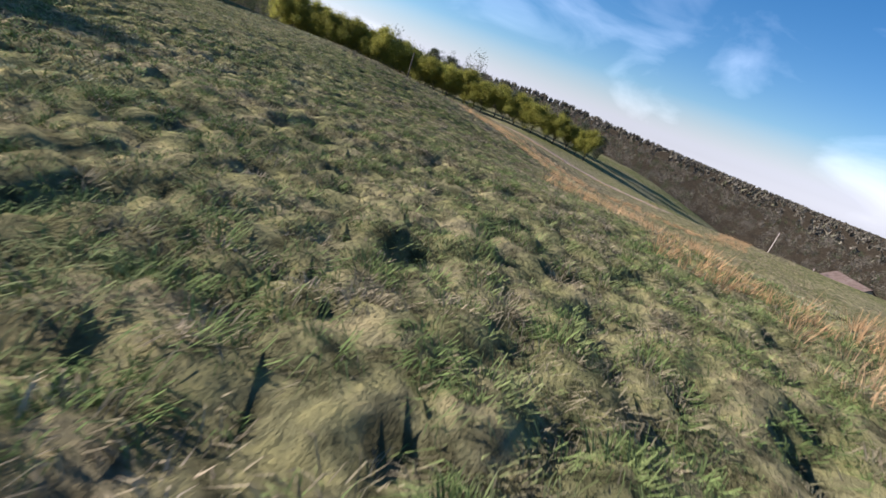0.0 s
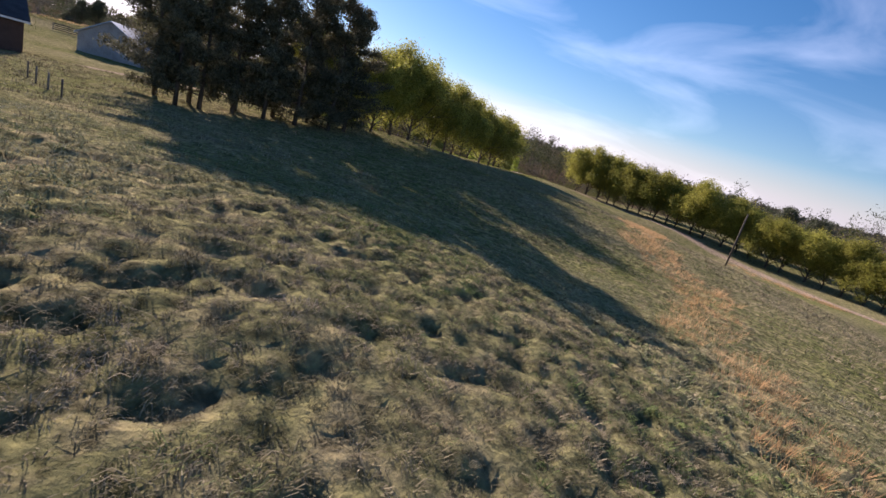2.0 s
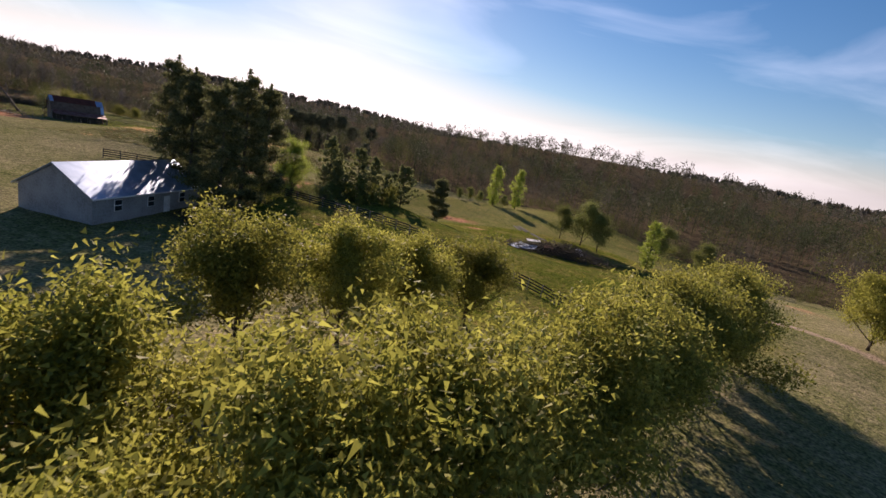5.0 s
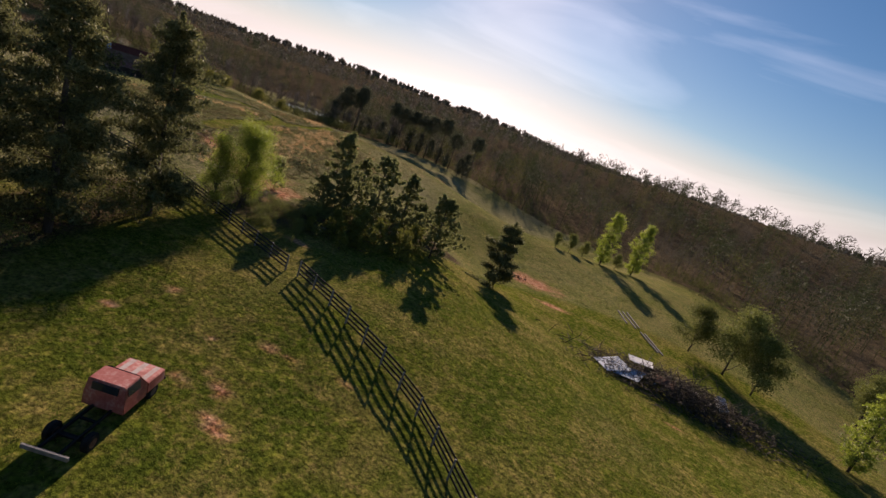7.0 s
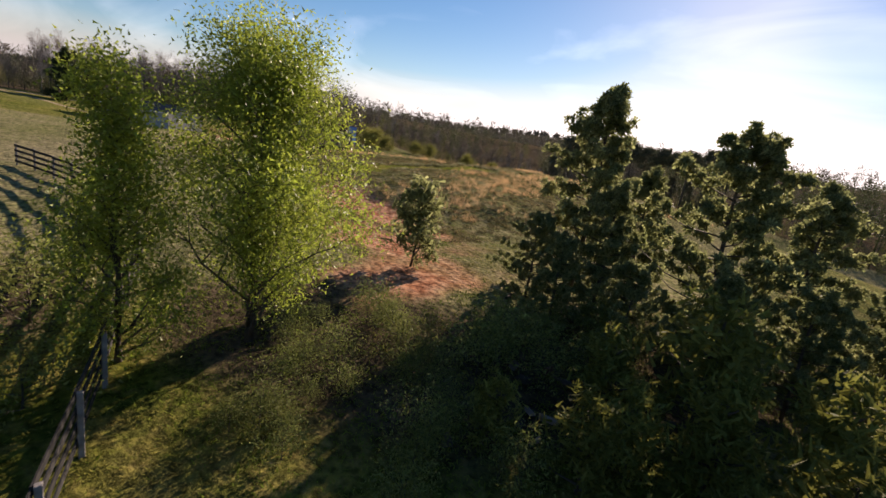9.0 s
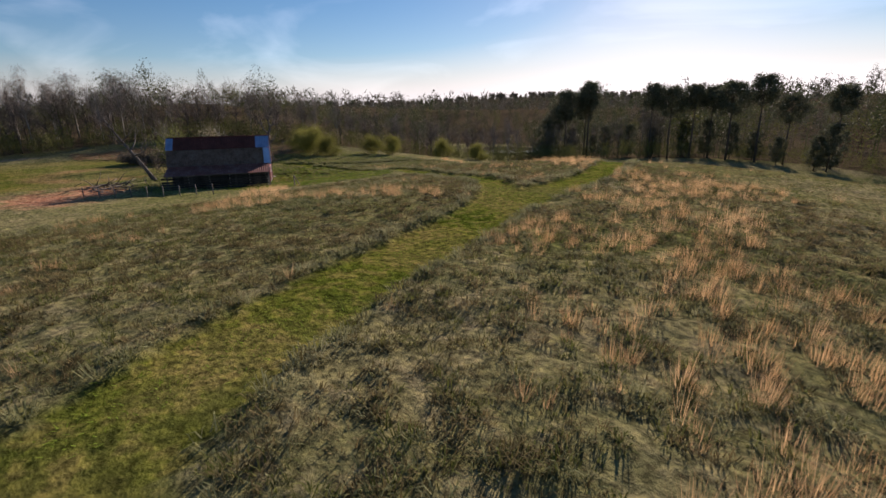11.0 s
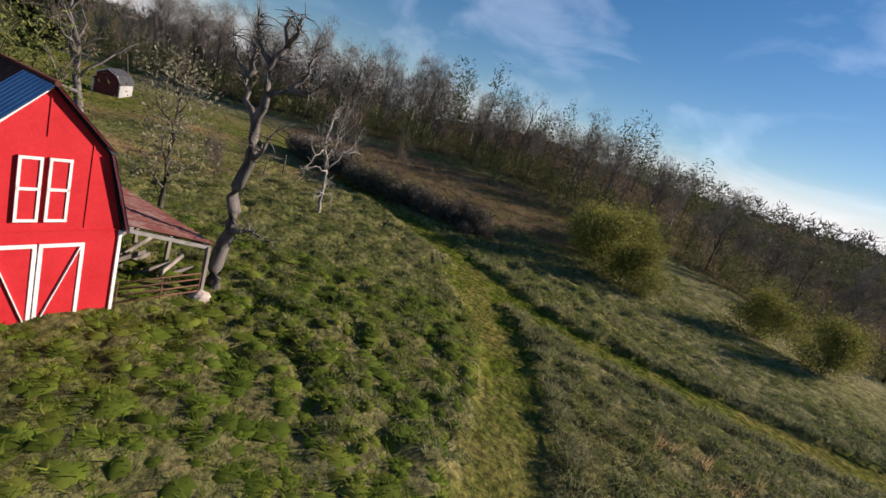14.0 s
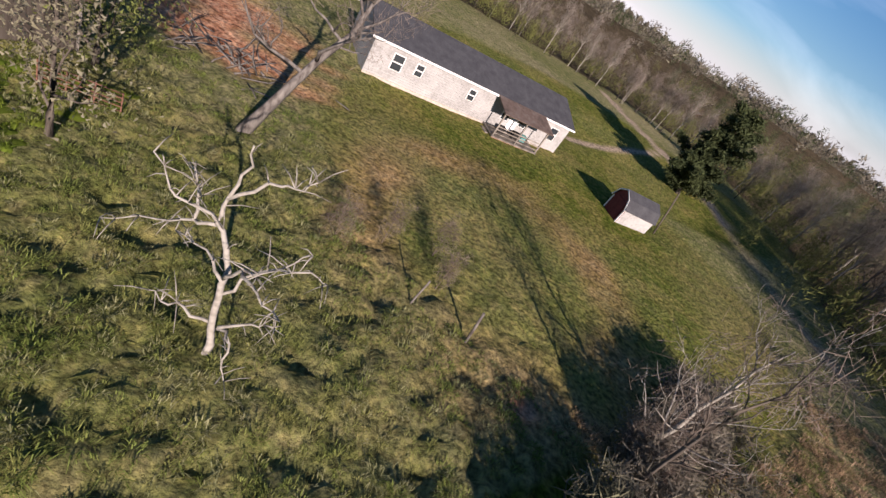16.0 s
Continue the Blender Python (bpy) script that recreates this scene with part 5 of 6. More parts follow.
def small_shed():
    x, y = -153.3, 79.0
    ob = empty("garden_shed", pose(x, y, gz(x, y) - 0.05, 0, 0, 105), "small gambrel shed, dark brown front with white trim", "shed")
    prof = [(-1.25, 0), (1.25, 0), (1.25, 1.5), (0.85, 2.3), (0, 2.75), (-0.85, 2.3), (-1.25, 1.5)]
    for yy, m in ((0, DARK_RED), (3.4, SIDING)):
        g = bmesh.new()
        a = [g.verts.new((px, yy, pz)) for px, pz in prof]
        b = [g.verts.new((px, yy + 0.06, pz)) for px, pz in prof]
        g.faces.new(a), g.faces.new(b[::-1])
        for i in range(7):
            g.faces.new((a[i], b[i], b[(i + 1) % 7], a[(i + 1) % 7]))
        bmesh.ops.recalc_face_normals(g, faces=g.faces)
        part("end_wall", g, m, ob)
    for s in (-1, 1):
        part("side_wall", box((s * 1.22, 1.73, 0.75), (0.06, 3.34, 1.5)), SIDING, ob, "white side wall")
        for (ax, az), (bx, bz) in (((0, 2.8), (0.92, 2.3)), ((0.9, 2.32), (1.36, 1.42))):
            g = bmesh.new()
            c = [(s * ax, -0.15, az), (s * bx, -0.15, bz), (s * bx, 3.6, bz), (s * ax, 3.6, az)]
            slab(g, c if s < 0 else c[::-1], 0.05)
            part("roof", g, SHINGLE, ob, "grey shingle roof")
            part("rake_trim", beam((s * ax, -0.17, az - 0.05), (s * bx, -0.17, bz - 0.05), 0.03, 0.1), WHITE_PAINT, ob)
        part("door", box((s * 0.42, -0.03, 0.95), (0.8, 0.05, 1.8)), DARK_RED, ob)
        part("corner_trim", box((s * 1.2, -0.03, 0.75), (0.1, 0.05, 1.5)), WHITE_PAINT, ob)


small_shed()


def brick_house():
    """The house behind the windbreak, seen across the rough field."""
    ob = empty("house", pose(-62.0, -34.0, gz(-45, -22) - 0.4, 0, 0, 31), "brick house with white siding and long dark roof", "house")
    gabled(ob, 30.0, 9.0, 3.3, 5.6, BRICK, SHINGLE)
    part("siding_panel", box((21.0, -0.03, 2.25), (9.5, 0.1, 1.9)), SIDING, ob, "white siding panel")
    window(ob, (23.2, -0.12, 2.3), 1.7, 0.9)
    for x in (27.6, 10.5):
        window(ob, (x, -0.05, 2.1), 0.9, 1.2)
    part("door", box((13.8, -0.05, 1.25), (0.95, 0.08, 2.1), None, 0.01), WHITE_PAINT, ob)


brick_house()


def pale_house():
    """The pale house behind the tall dark trees beside the yard."""
    ob = empty("house", pose(-40.6, 20.6, gz(-40, 30) - 0.2, 0, 0, 86), "pale blue-grey house with light metal roof", "house")
    gabled(ob, 16.0, 8.5, 3.0, 5.6, SIDING, GALV)
    for x in (3.0, 7.5, 12.5):
        window(ob, (x, -0.05, 1.8), 1.0, 1.2)
    part("door", box((10.0, -0.05, 1.1), (0.95, 0.08, 2.1), None, 0.01), WHITE_PAINT, ob)


pale_house()


def white_house():
    ob = empty("house", pose(70, -112, gz(72, -108) - 0.4, 0, 0, 20), "white house with grey roof below the field", "house")
    gabled(ob, 11.0, 8.0, 4.2, 7.0, SIDING, GREY_SHEET)
    for x in (2.5, 5.5, 8.5):
        window(ob, (x, -0.05, 2.4), 1.0, 1.4)


white_house()


# ---- poles, posts, gates ----
def post(name, x, y, h, r, mat, label, category, lean=0.0):
    bm = bmesh.new()
    z = gz(x, y)
    tube(bm, [Vector((x, y, z - 0.3)), Vector((x + lean * h * 0.5, y, z + h * 0.5)), Vector((x + lean * h, y, z + h))], [r, r * 0.95, r * 0.85], 8)
    return tagged(part(name, bm, mat, None, label), category=category)


post("utility_pole", 51, -8.7, 8.8, 0.14, BARK, "thin dark wooden utility pole at the field edge", "pole")
post("utility_pole", -158.6, 77.8, 4.4, 0.08, BARK, "dark wooden pole leaning beside the shed", "pole", 0.25)
post("old_post", -140.8, 102.8, 1.9, 0.07, DEAD_BARK, "leaning dark post on the lawn edge", "post", 0.12)
post("old_post", -138.0, 102.3, 1.7, 0.05, DEAD_BARK, "thin leaning post on the lawn edge", "post", -0.1)
for k, (x, y) in enumerate(((-24.1, -40.6), (-25.5, -38.6), (-27, -36.4), (-28.5, -34))):
    post("fence_post", x, y, 0.8, 0.045, DEAD_BARK, "short dark fence post beside the house lawn", "post")
for k in range(9):
    t = k / 8
    post("fence_post", -116 + 12 * t, 86 + 9 * t, 1.3, 0.06, OLD_WOOD, "grey fence post by the barn yard", "post", random.uniform(-0.05, 0.05))


def lamp_post(x, y, h):
    ob = empty("street_lamp", pose(x, y, gz(x, y)), "tall pale lamp post beside the road", "lamp")
    bm = bmesh.new()
    tube(bm, [Vector((0, 0, -0.3)), Vector((0, 0, h))], [0.11, 0.07], 8)
    part("pole", bm, CONCRETE, ob)
    part("head", box((0.35, 0, h), (0.9, 0.25, 0.14), None, 0.03), GREY_SHEET, ob)


lamp_post(72.9, -92.1, 9)
lamp_post(72, -100, 5.5)


def gate(name, x, y, turn, w, label, mat=IRON):
    ob = empty(name, pose(x, y, gz(x, y), 0, 0, turn), label, "gate")
    for k in range(6):
        bm = bmesh.new()
        tube(bm, [Vector((0, 0, 0.15 + 0.2 * k)), Vector((w, 0, 0.15 + 0.2 * k))], [0.025, 0.025], 5)
        part("rail", bm, mat, ob)
    for k in range(4):
        part("upright", beam((w * k / 3, 0, 0.1), (w * k / 3, 0, 1.2), 0.05), mat, ob)
    return ob


gate("farm_gate", -121.6, 100.6, 195, 2.8, "rusty tube gate standing open in the grass")
# braced post near the mown path
gf = empty("braced_post", pose(-98.2, 101.2, gz(-98.2, 101.2), 0, 0, 40), "dark post with a slanting brace in the grass", "post")
part("post", beam((0, 0, -0.2), (0, 0, 1.25), 0.1), OLD_WOOD, gf)
part("brace", beam((0.75, 0, -0.1), (0.05, 0, 1.15), 0.07), OLD_WOOD, gf)

# ---- trees: windbreak and pear rows by the first field ----
ROWS = "windbreak trees"
WB = "tall dark cedar in a dense windbreak"
c1 = place(tagged(cedar(11, 10.6, 3.5, 18000, label=WB, size=0.24, open_low=0.03, taper=0.42), group=ROWS), -12.6, -23.6)
c2 = place(tagged(cedar(12, 9.5, 3.2, 14000, label=WB, size=0.24, open_low=0.1, taper=0.45), group=ROWS), -17.4, -26.6, 1.0)
c3 = place(tagged(cedar(13, 10.3, 3.3, 16000, label=WB, size=0.24, open_low=0.05, taper=0.42), group=ROWS), -14.4, -21.8, 2.0)
for k, (x, y, n, s) in enumerate(((-15.2, -25.2, 0, 1.0), (-11.2, -21.6, 2, 0.97), (-17.0, -23.8, 2, 1.0), (-19.4, -27.6, 1, 1.0), (-19.6, -25.2, 1, 1.02), (-21.2, -29.2, 1, 0.98), (-22.4, -30.2, 1, 0.94), (-22.2, -27.6, 1, 1.03), (-24.2, -28.2, 2, 0.92))):
    again((c1, c2, c3)[n], x, y, k * 1.3, s)

# unseen cedars, added outside the view to cast shade on the first pasture
for k, (x, y) in enumerate(((-45.0, -46.5), (-48.8, -51.0), (-50.0, -58.4))):
    again(c2, x, y, k + 0.4, 1.1)

PL = "pear tree in fresh yellow-green leaf beside the drive"
p1, p2, p3 = (tagged(leafy(21 + k, h, 0.17, 4.6, PEAR, 26000, 0.22, label=PL, name="pear_tree", cloud=0.52, rise=1.05, first=0.07, n1=20, top=1.12 * h), group="pear rows") for k, h in enumerate((8.4, 8.9, 8.0)))
spots = []
for k in range(-1, 11):
    t = k / 15
    spots.append((-5.6 + 41 * t, -13.6 + 54 * t, 0.95 + 0.1 * math.sin(k * 2.1)))
# two more trees, added half hidden behind the windbreak to block a strip of sun
spots += [(-11.8, -12.4, 0.95), (-14.6, -14.6, 0.9)]
for k in range(4):
    t = k / 10
    spots.append((-16 + 46 * t, 2 + 44 * t, 0.9 + 0.1 * math.sin(k * 1.7 + 1)))
for k in range(32):
    t = k / 31
    spots.append((52 + 20 * t + 5 * math.sin(3 * t), 42 - 92 * t, (1.2 - 0.5 * t) * (1 + 0.1 * math.sin(k * 2.7))))
for k, (x, y, s) in enumerate(spots):
    x, y = x + 0.5 * math.sin(5.1 * k), y + 0.5 * math.cos(3.7 * k)
    if k < 3:
        place((p1, p2, p3)[k], x, y, k, s)
    else:
        again((p1, p2, p3)[k % 3], x, y, k * 0.9, s)

# ---- trees round the yard ----
t1 = place(cedar(31, 17.6, 4.5, 28000, mat=EVERGREEN, name="tall_cedar", label="tall dark evergreen shading the yard", size=0.32, taper=0.45), -34.8, 38.0)
t2 = place(cedar(32, 16.5, 4.8, 30000, mat=EVERGREEN, name="tall_cedar", label="tall dark evergreen shading the yard", size=0.32, taper=0.45), -35.8, 46.2)
for k, (x, y, s) in enumerate(((-33.8, 31.0, 0.92), (-41.6, 42.6, 0.9), (-44.6, 38.5, 1.0), (-40.6, 36.0, 1.0))):
    again((t1, t2)[k % 2], x, y, k + 0.5, s)
place(leafy(41, 9.4, 0.13, 3.1, LIME, 62000, 0.1, name="young_poplar", label="young tree in yellow-green leaf beside the fence", cloud=0.36, rise=1.15, first=0.02, n1=44, top=9.9), -35.5, 56.2)
place(leafy(42, 8.0, 0.1, 1.7, LIME, 20000, 0.11, name="young_poplar", label="slim young tree in bright green leaf beside the fence", cloud=0.3, rise=1.2, first=0.03, n1=34, top=8.0), -35.9, 53.0)
n1 = place(pine(51, 9.3, 3.2, 24000, label="young loblolly pine with dark needles", bare=0.08, size=0.3), -34.2, 71.4)
n2 = place(pine(52, 8.6, 4.2, 30000, label="young loblolly pine with dark needles", bare=0.06, size=0.3), -28.4, 72.4, 1)
for k, (x, y, s) in enumerate(((-31.4, 68.6, 0.6), (-33.6, 67.0, 0.44), (-31.2, 65.4, 0.4), (-28.6, 65.8, 0.42), (-26.4, 67.6, 0.42), (-19.0, 72.8, 0.95), (-34.0, 77.0, 0.7), (-24.4, 69.0, 0.5), (-26.0, 77.0, 0.85), (-22.0, 82.0, 0.8), (-22.6, 74.6, 0.6))):
    again((n1, n2)[k % 2], x, y, k * 1.1, s)
place(cedar(53, 6.8, 2.7, 26000, mat=EVERGREEN, name="pine_tree", label="low broad dark pine beside the scrap on the clay", size=0.22, open_low=0.01, taper=0.5), -12.0, 85.0, 0, 1.5)
place(pine(54, 4.0, 1.5, 2200, name="pine_sapling", label="thin pine sapling beside the clay path", bare=0.1), -38.9, 64.9)
sp = place(pine(55, 2.6, 1.1, 1500, name="pine_sapling", label="bright green pine sapling in the undergrowth", bare=0.05, size=0.3, mat=WILLOW), -24.6, 62.2)
for k, (x, y, s) in enumerate(((-22.8, 64.0, 1.2), (-25.8, 61.0, 0.8), (-21.2, 66.2, 1.0), (-23.6, 60.8, 0.7), (-20.4, 68.6, 1.3), (-27.4, 62.6, 0.9), (-26.2, 59.8, 0.8), (-24.0, 58.8, 0.7), (-22.4, 61.2, 1.1), (-28.4, 59.2, 0.6), (-19.6, 64.6, 1.2), (-25.4, 64.2, 1.4))):
    again(sp, x, y, k * 1.3, s)
y1 = place(pine(61, 10.5, 2.2, 9000, name="cypress_tree", label="narrow yellow-green tree on the lawn", bare=0.03, mat=LIME, size=0.26, rounded=True, slim=0.5, loose=0.6), 35.6, 81.6)
for k, (x, y, s) in enumerate(((2.0, 146, 1.3), (10.4, 150, 1.3), (41.4, 59.2, 0.5))):
    again(y1, x, y, k + 0.7, s)
h1 = place(leafy(62, 10.5, 0.16, 3.8, OLIVE, 12000, 0.3, name="holly_tree", label="dark olive bushy tree behind the scrap heap", cloud=0.8, rise=1.1, first=0.08), 24.2, 97.0)
again(h1, 19.5, 101.0, 1.2, 0.75)
again(h1, 27.6, 93.5, 2.2, 0.8)
for k, (x, y, s) in enumerate(((-3, 146, 0.4), (-6.5, 143, 0.45), (-10, 141, 0.35), (6, 149, 0.4), (50, 112, 0.9), (58, 104, 0.8))):
    again(h1, x, y, k + 0.3, s)
s1 = place(bare_tree(63, 8.5, 0.1, 2.4, BARK, 2, 7, 0.3, 1.0, twigs=500, label="slim leafless tree at the wood's edge"), 55.6, 87.0)
b0 = leafy(64, 2.6, 0.05, 1.7, OLIVE, 1300, 0.17, name="brush", label="tangled undergrowth below the pines", cloud=0.5, first=0.04, rise=0.5, category="bush")
place(b0, -29.4, 62.6, 0, 0.5)
for k in range(34):
    q = random.Random(k + 700)
    t = (k / 43) ** 1.4
    again(b0, -31.5 + 11 * t + q.gauss(0, 1.2), 61.2 + 25 * t + q.gauss(0, 1.4), k, q.uniform(0.25, 0.7))
# low brush, packed thicker than it grows to stand in for deep shade here
for k in range(34):
    q = random.Random(k + 850)
    again(b0, q.uniform(-37.0, -27.0), q.uniform(53.8, 61.0), k, q.uniform(0.2, 0.45))
for k in range(12):
    q = random.Random(k + 800)
    again(b0, q.uniform(-40, -32), q.uniform(34, 52), k, q.uniform(0.6, 1.1))

# ---- trees round the barn ----
place(crooked("dead_tree", [[(0, 0, -0.3), (-0.1, 0, 1.0), (0.12, 0.1, 2.3), (-0.02, 0.1, 3.6), (0.3, 0.1, 4.9), (0.28, 0, 6.1), (0.5, -0.1, 7.1), (0.42, -0.1, 8.0), (0.75, 0, 8.8), (0.62, 0.1, 9.6)],
                            [(0.28, 0, 6.1), (-0.3, 0.2, 6.8), (-0.45, 0.3, 7.5), (-0.95, 0.4, 8.0), (-1.25, 0.5, 8.6)], [(0.5, -0.1, 7.1), (1.1, 0.2, 7.5), (1.5, 0.3, 8.2), (1.45, 0.4, 8.9)],
                            [(0.42, 0, 8.0), (0.0, -0.3, 8.6), (-0.1, -0.4, 9.3)], [(1.1, 0.2, 7.5), (1.7, 0.0, 7.5), (2.1, -0.2, 7.9)], [(0.3, 0.1, 4.9), (0.8, -0.3, 5.4), (1.2, -0.5, 6.2)],
                            [(-0.45, 0.3, 7.5), (-0.4, 0.5, 8.3), (-0.65, 0.6, 8.9)], [(0.75, 0, 8.8), (1.1, -0.2, 9.2), (1.2, -0.2, 9.7)], [(0.1, 0, 2.4), (0.7, 0.3, 2.6), (1.2, 0.5, 2.3)]],
              0.25, DEAD_BARK, "crooked dead tree beside the barn lean-to", 71, 75), -117.9, 108.7, 1.5)
place(crooked("pale_bare_tree", [[(0, 0, -0.3), (0, 0, 0.7), (-0.2, 0, 1.5), (-0.3, 0, 3.0), (-0.55, 0.1, 4.0), (-1.05, 0.2, 4.5), (-0.95, 0.2, 5.3), (-0.85, 0.2, 6.1), (-0.75, 0.1, 7.0)],
                                 [(-1.05, 0.2, 4.4), (-1.7, 0.3, 4.0), (-2.6, 0.2, 3.4), (-3.8, -0.2, 2.7)], [(-1.05, 0.2, 4.5), (-1.4, -0.3, 5.0), (-1.9, -0.5, 5.2), (-2.4, -0.6, 5.9)],
                                 [(-0.3, 0, 3.1), (-1.2, 0.4, 3.3), (-2.3, 0.6, 3.0)], [(-0.25, 0, 1.5), (-0.9, -0.3, 1.8), (-1.5, -0.4, 1.6), (-1.9, -0.4, 1.7)],
                                 [(-0.3, 0, 3.2), (0.3, -0.5, 4.4), (0.8, -0.8, 4.9), (1.3, -0.9, 5.6), (1.7, -0.9, 6.3)], [(-0.3, 0, 2.6), (0.3, 0.4, 3.7), (1.4, 0.8, 4.3), (1.9, 0.9, 4.2)],
                                 [(-0.95, 0.2, 5.3), (-0.3, 0.4, 6.2), (0.3, 0.5, 6.4), (0.7, 0.5, 6.9)], [(0, 0, 1.45), (0.6, -0.3, 1.6), (0.7, -0.4, 0.7), (1.0, -0.5, 0.15)],
                                 [(0, 0, 1.5), (0.7, 0.3, 2.0), (1.3, 0.4, 2.3)], [(-1.7, 0.3, 4.0), (-2.0, 0.6, 4.7), (-2.6, 0.8, 5.0)], [(0.3, -0.5, 4.4), (1.0, -1.1, 4.7), (1.8, -1.3, 4.6)]],
              0.115, PALE_BARK, "pale-barked crooked leafless tree in the tussocks", 72, 40), -132.7, 108.2, math.pi - 0.2)
place(bare_tree(73, 10.0, 0.3, 4.4, DEAD_BARK, 3, 8, 0.4, 0.2, (-0.34, -0.4), 0.32, 1200, name="leaning_tree", label="large leaning grey-brown leafless tree"), -127.7, 96.4)
place(bare_tree(74, 8.5, 0.12, 3.4, PALE_BARK, 3, 12, 0.08, 0.8, (0.1, 0.1), 0.2, 900, name="pale_bare_tree", label="many-stemmed pale leafless tree at the lawn edge"), -149.2, 104.2)
again(s1, -147.6, 106.6, 2, 1.1)
b1 = place(bare_tree(75, 11.5, 0.22, 4.2, BARK, 3, 9, 0.25, 0.8, (0, 0), 0.2, 1400, label="leafless spreading tree in the hedge line"), -184.0, 126.8)
place(leafy(76, 6.5, 0.15, 2.6, OLIVE, 3600, 0.17, name="tree", label="half-leafed tree beside the barn's lean-to", cloud=0.9, first=0.15), -121.5, 97.5)
place(leafy(77, 7.4, 0.14, 2.0, BLOSSOM, 1900, 0.17, name="blossom_tree", label="tree in pale blossom behind the barn", cloud=0.6, first=0.2), -124.0, 103.0)
place(cedar(78, 11.6, 5.0, 34000, mat=DARK_NEEDLES, name="cedar_tree", label="broad dark green evergreen by the drive", size=0.5, open_low=0.03, taper=0.5), -167.0, 61.0)
g1 = place(leafy(79, 5.4, 0.1, 3.4, WILLOW, 12000, 0.2, name="willow_bush", label="rounded yellow-green budding bush", cloud=0.7, first=0.05, rise=0.6, category="bush"), -141.0, 130.4, 0, 1.0, 1.3)
for k, (x, y, s) in enumerate(((-138.5, 132.5, 0.75), (-146.0, 130.5, 0.9), (-136.5, 142, 0.7), (-132.6, 144.5, 0.75), (-132, 160, 0.8), (-152, 137, 0.9), (-126, 166, 0.75))):
    again(g1, x, y, k, s, 1.3 * s)
sh = place(bare_tree(80, 4.2, 0.05, 2.0, TWIG, 3, 10, 0.05, 0.9, (0, 0), 0.2, 900, name="bare_shrub", label="grey-brown leafless shrub in the hedge"), -158, 110)
for k in range(18):
    q = random.Random(k + 400)
    t = k / 17
    again(sh, -150.5 + 11 * t ** 0.8 + q.uniform(-1.2, 1.2), 103.5 + 17.5 * t + q.uniform(-1, 1), k, q.uniform(0.3, 0.65))
for k in range(9):
    q = random.Random(k + 560)
    again(b1, -176 + k * 5.2 + q.uniform(-2, 2), 140 + k * 4 + q.uniform(0, 8), k, q.uniform(0.7, 1.0))
for k in range(16):
    q = random.Random(k + 500)
    again(b1, -178 - q.uniform(0, 22), 62 + k * 4.8 + q.uniform(-3, 3), k, q.uniform(0.75, 1.1))
for k, (x, y) in enumerate(((-136, 99), (-138.5, 98), (-134, 100.5), (-139, 100.5))):
    again(sh, x, y, k, 0.5)


# tall pines standing above the wood's edge
TP = "tall dark pine above the wood's edge"
w1 = place(pine(91, 19.0, 5.0, 9000, name="tall_pine", label=TP, bare=0.6, size=0.5, mat=HAZY_PINE, rounded=True, loose=0.9), -122.0, 201.0)
w2 = place(pine(92, 20.5, 4.6, 9000, name="tall_pine", label=TP, bare=0.68, size=0.5, mat=HAZY_PINE, rounded=True, loose=0.8), -116.5, 204.0, 1)
w3 = place(pine(93, 12.0, 3.4, 8000, name="tall_pine", label=TP, bare=0.12, size=0.5, mat=HAZY_PINE, rounded=True, loose=0.8), -127.0, 200.0, 1)
for k, (x, y, s) in enumerate(((-119, 207, 0.96), (-99, 204, 0.88), (-95, 206, 0.9), (-90, 207, 0.85), (-82, 208, 0.93), (-76, 209, 0.93), (-70.5, 210, 0.8), (-62, 213, 0.85), (-125, 203, 0.82), (-87, 212, 0.84))):
    again((w1, w2)[k % 2], x, y, k * 1.7, s)
for k in range(13):
    q = random.Random(k + 910)
    again(w3, -130 + 5.8 * k + q.uniform(-2, 2), 202 + 8 * math.sin(0.27 * k) + q.uniform(0, 6), k, q.uniform(0.45, 0.85))


for k in range(16):
    q = random.Random(k + 950)
    again(w3, 64 + 20 * k / 15 + q.uniform(0, 8), 52 - 100 * k / 15, k, q.uniform(0.75, 1.05) * (1 - 0.025 * k))


# leafless trees along the edge of the western woods
EDGE = "leafless tree with fine grey-brown twigs at the wood's edge"
# lighter copy of TWIG: sunlight on the crowns is put into its colour
SUNLIT_TWIG = material("sunlit_twig", [(0.15, 0.12, 0.1), (0.28, 0.235, 0.2)], 0.4, island=0.35)
bare = [bare_tree(210 + k, h, 0.17, sp, PALE_BARK if k % 2 else BARK, 3, 13, fi, ri, (0, 0), 0.2, 3000, name="bare_tree", label=EDGE, spray=SUNLIT_TWIG) for k, (h, sp, fi, ri) in enumerate(
    ((12.0, 4.6, 0.25, 1.1), (13.5, 3.8, 0.35, 1.6), (11.0, 5.2, 0.2, 0.8), (14.5, 3.6, 0.4, 1.9)))]
edge_line = smooth([(-100, 214), (-122, 204), (-131, 186), (-142, 174), (-160, 158), (-172, 140), (-182, 124), (-185, 102), (-186, 78), (-188, 58), (-184, 40), (-176, 24), (-160, 18), (-140, 16), (-120, 20)], 9)
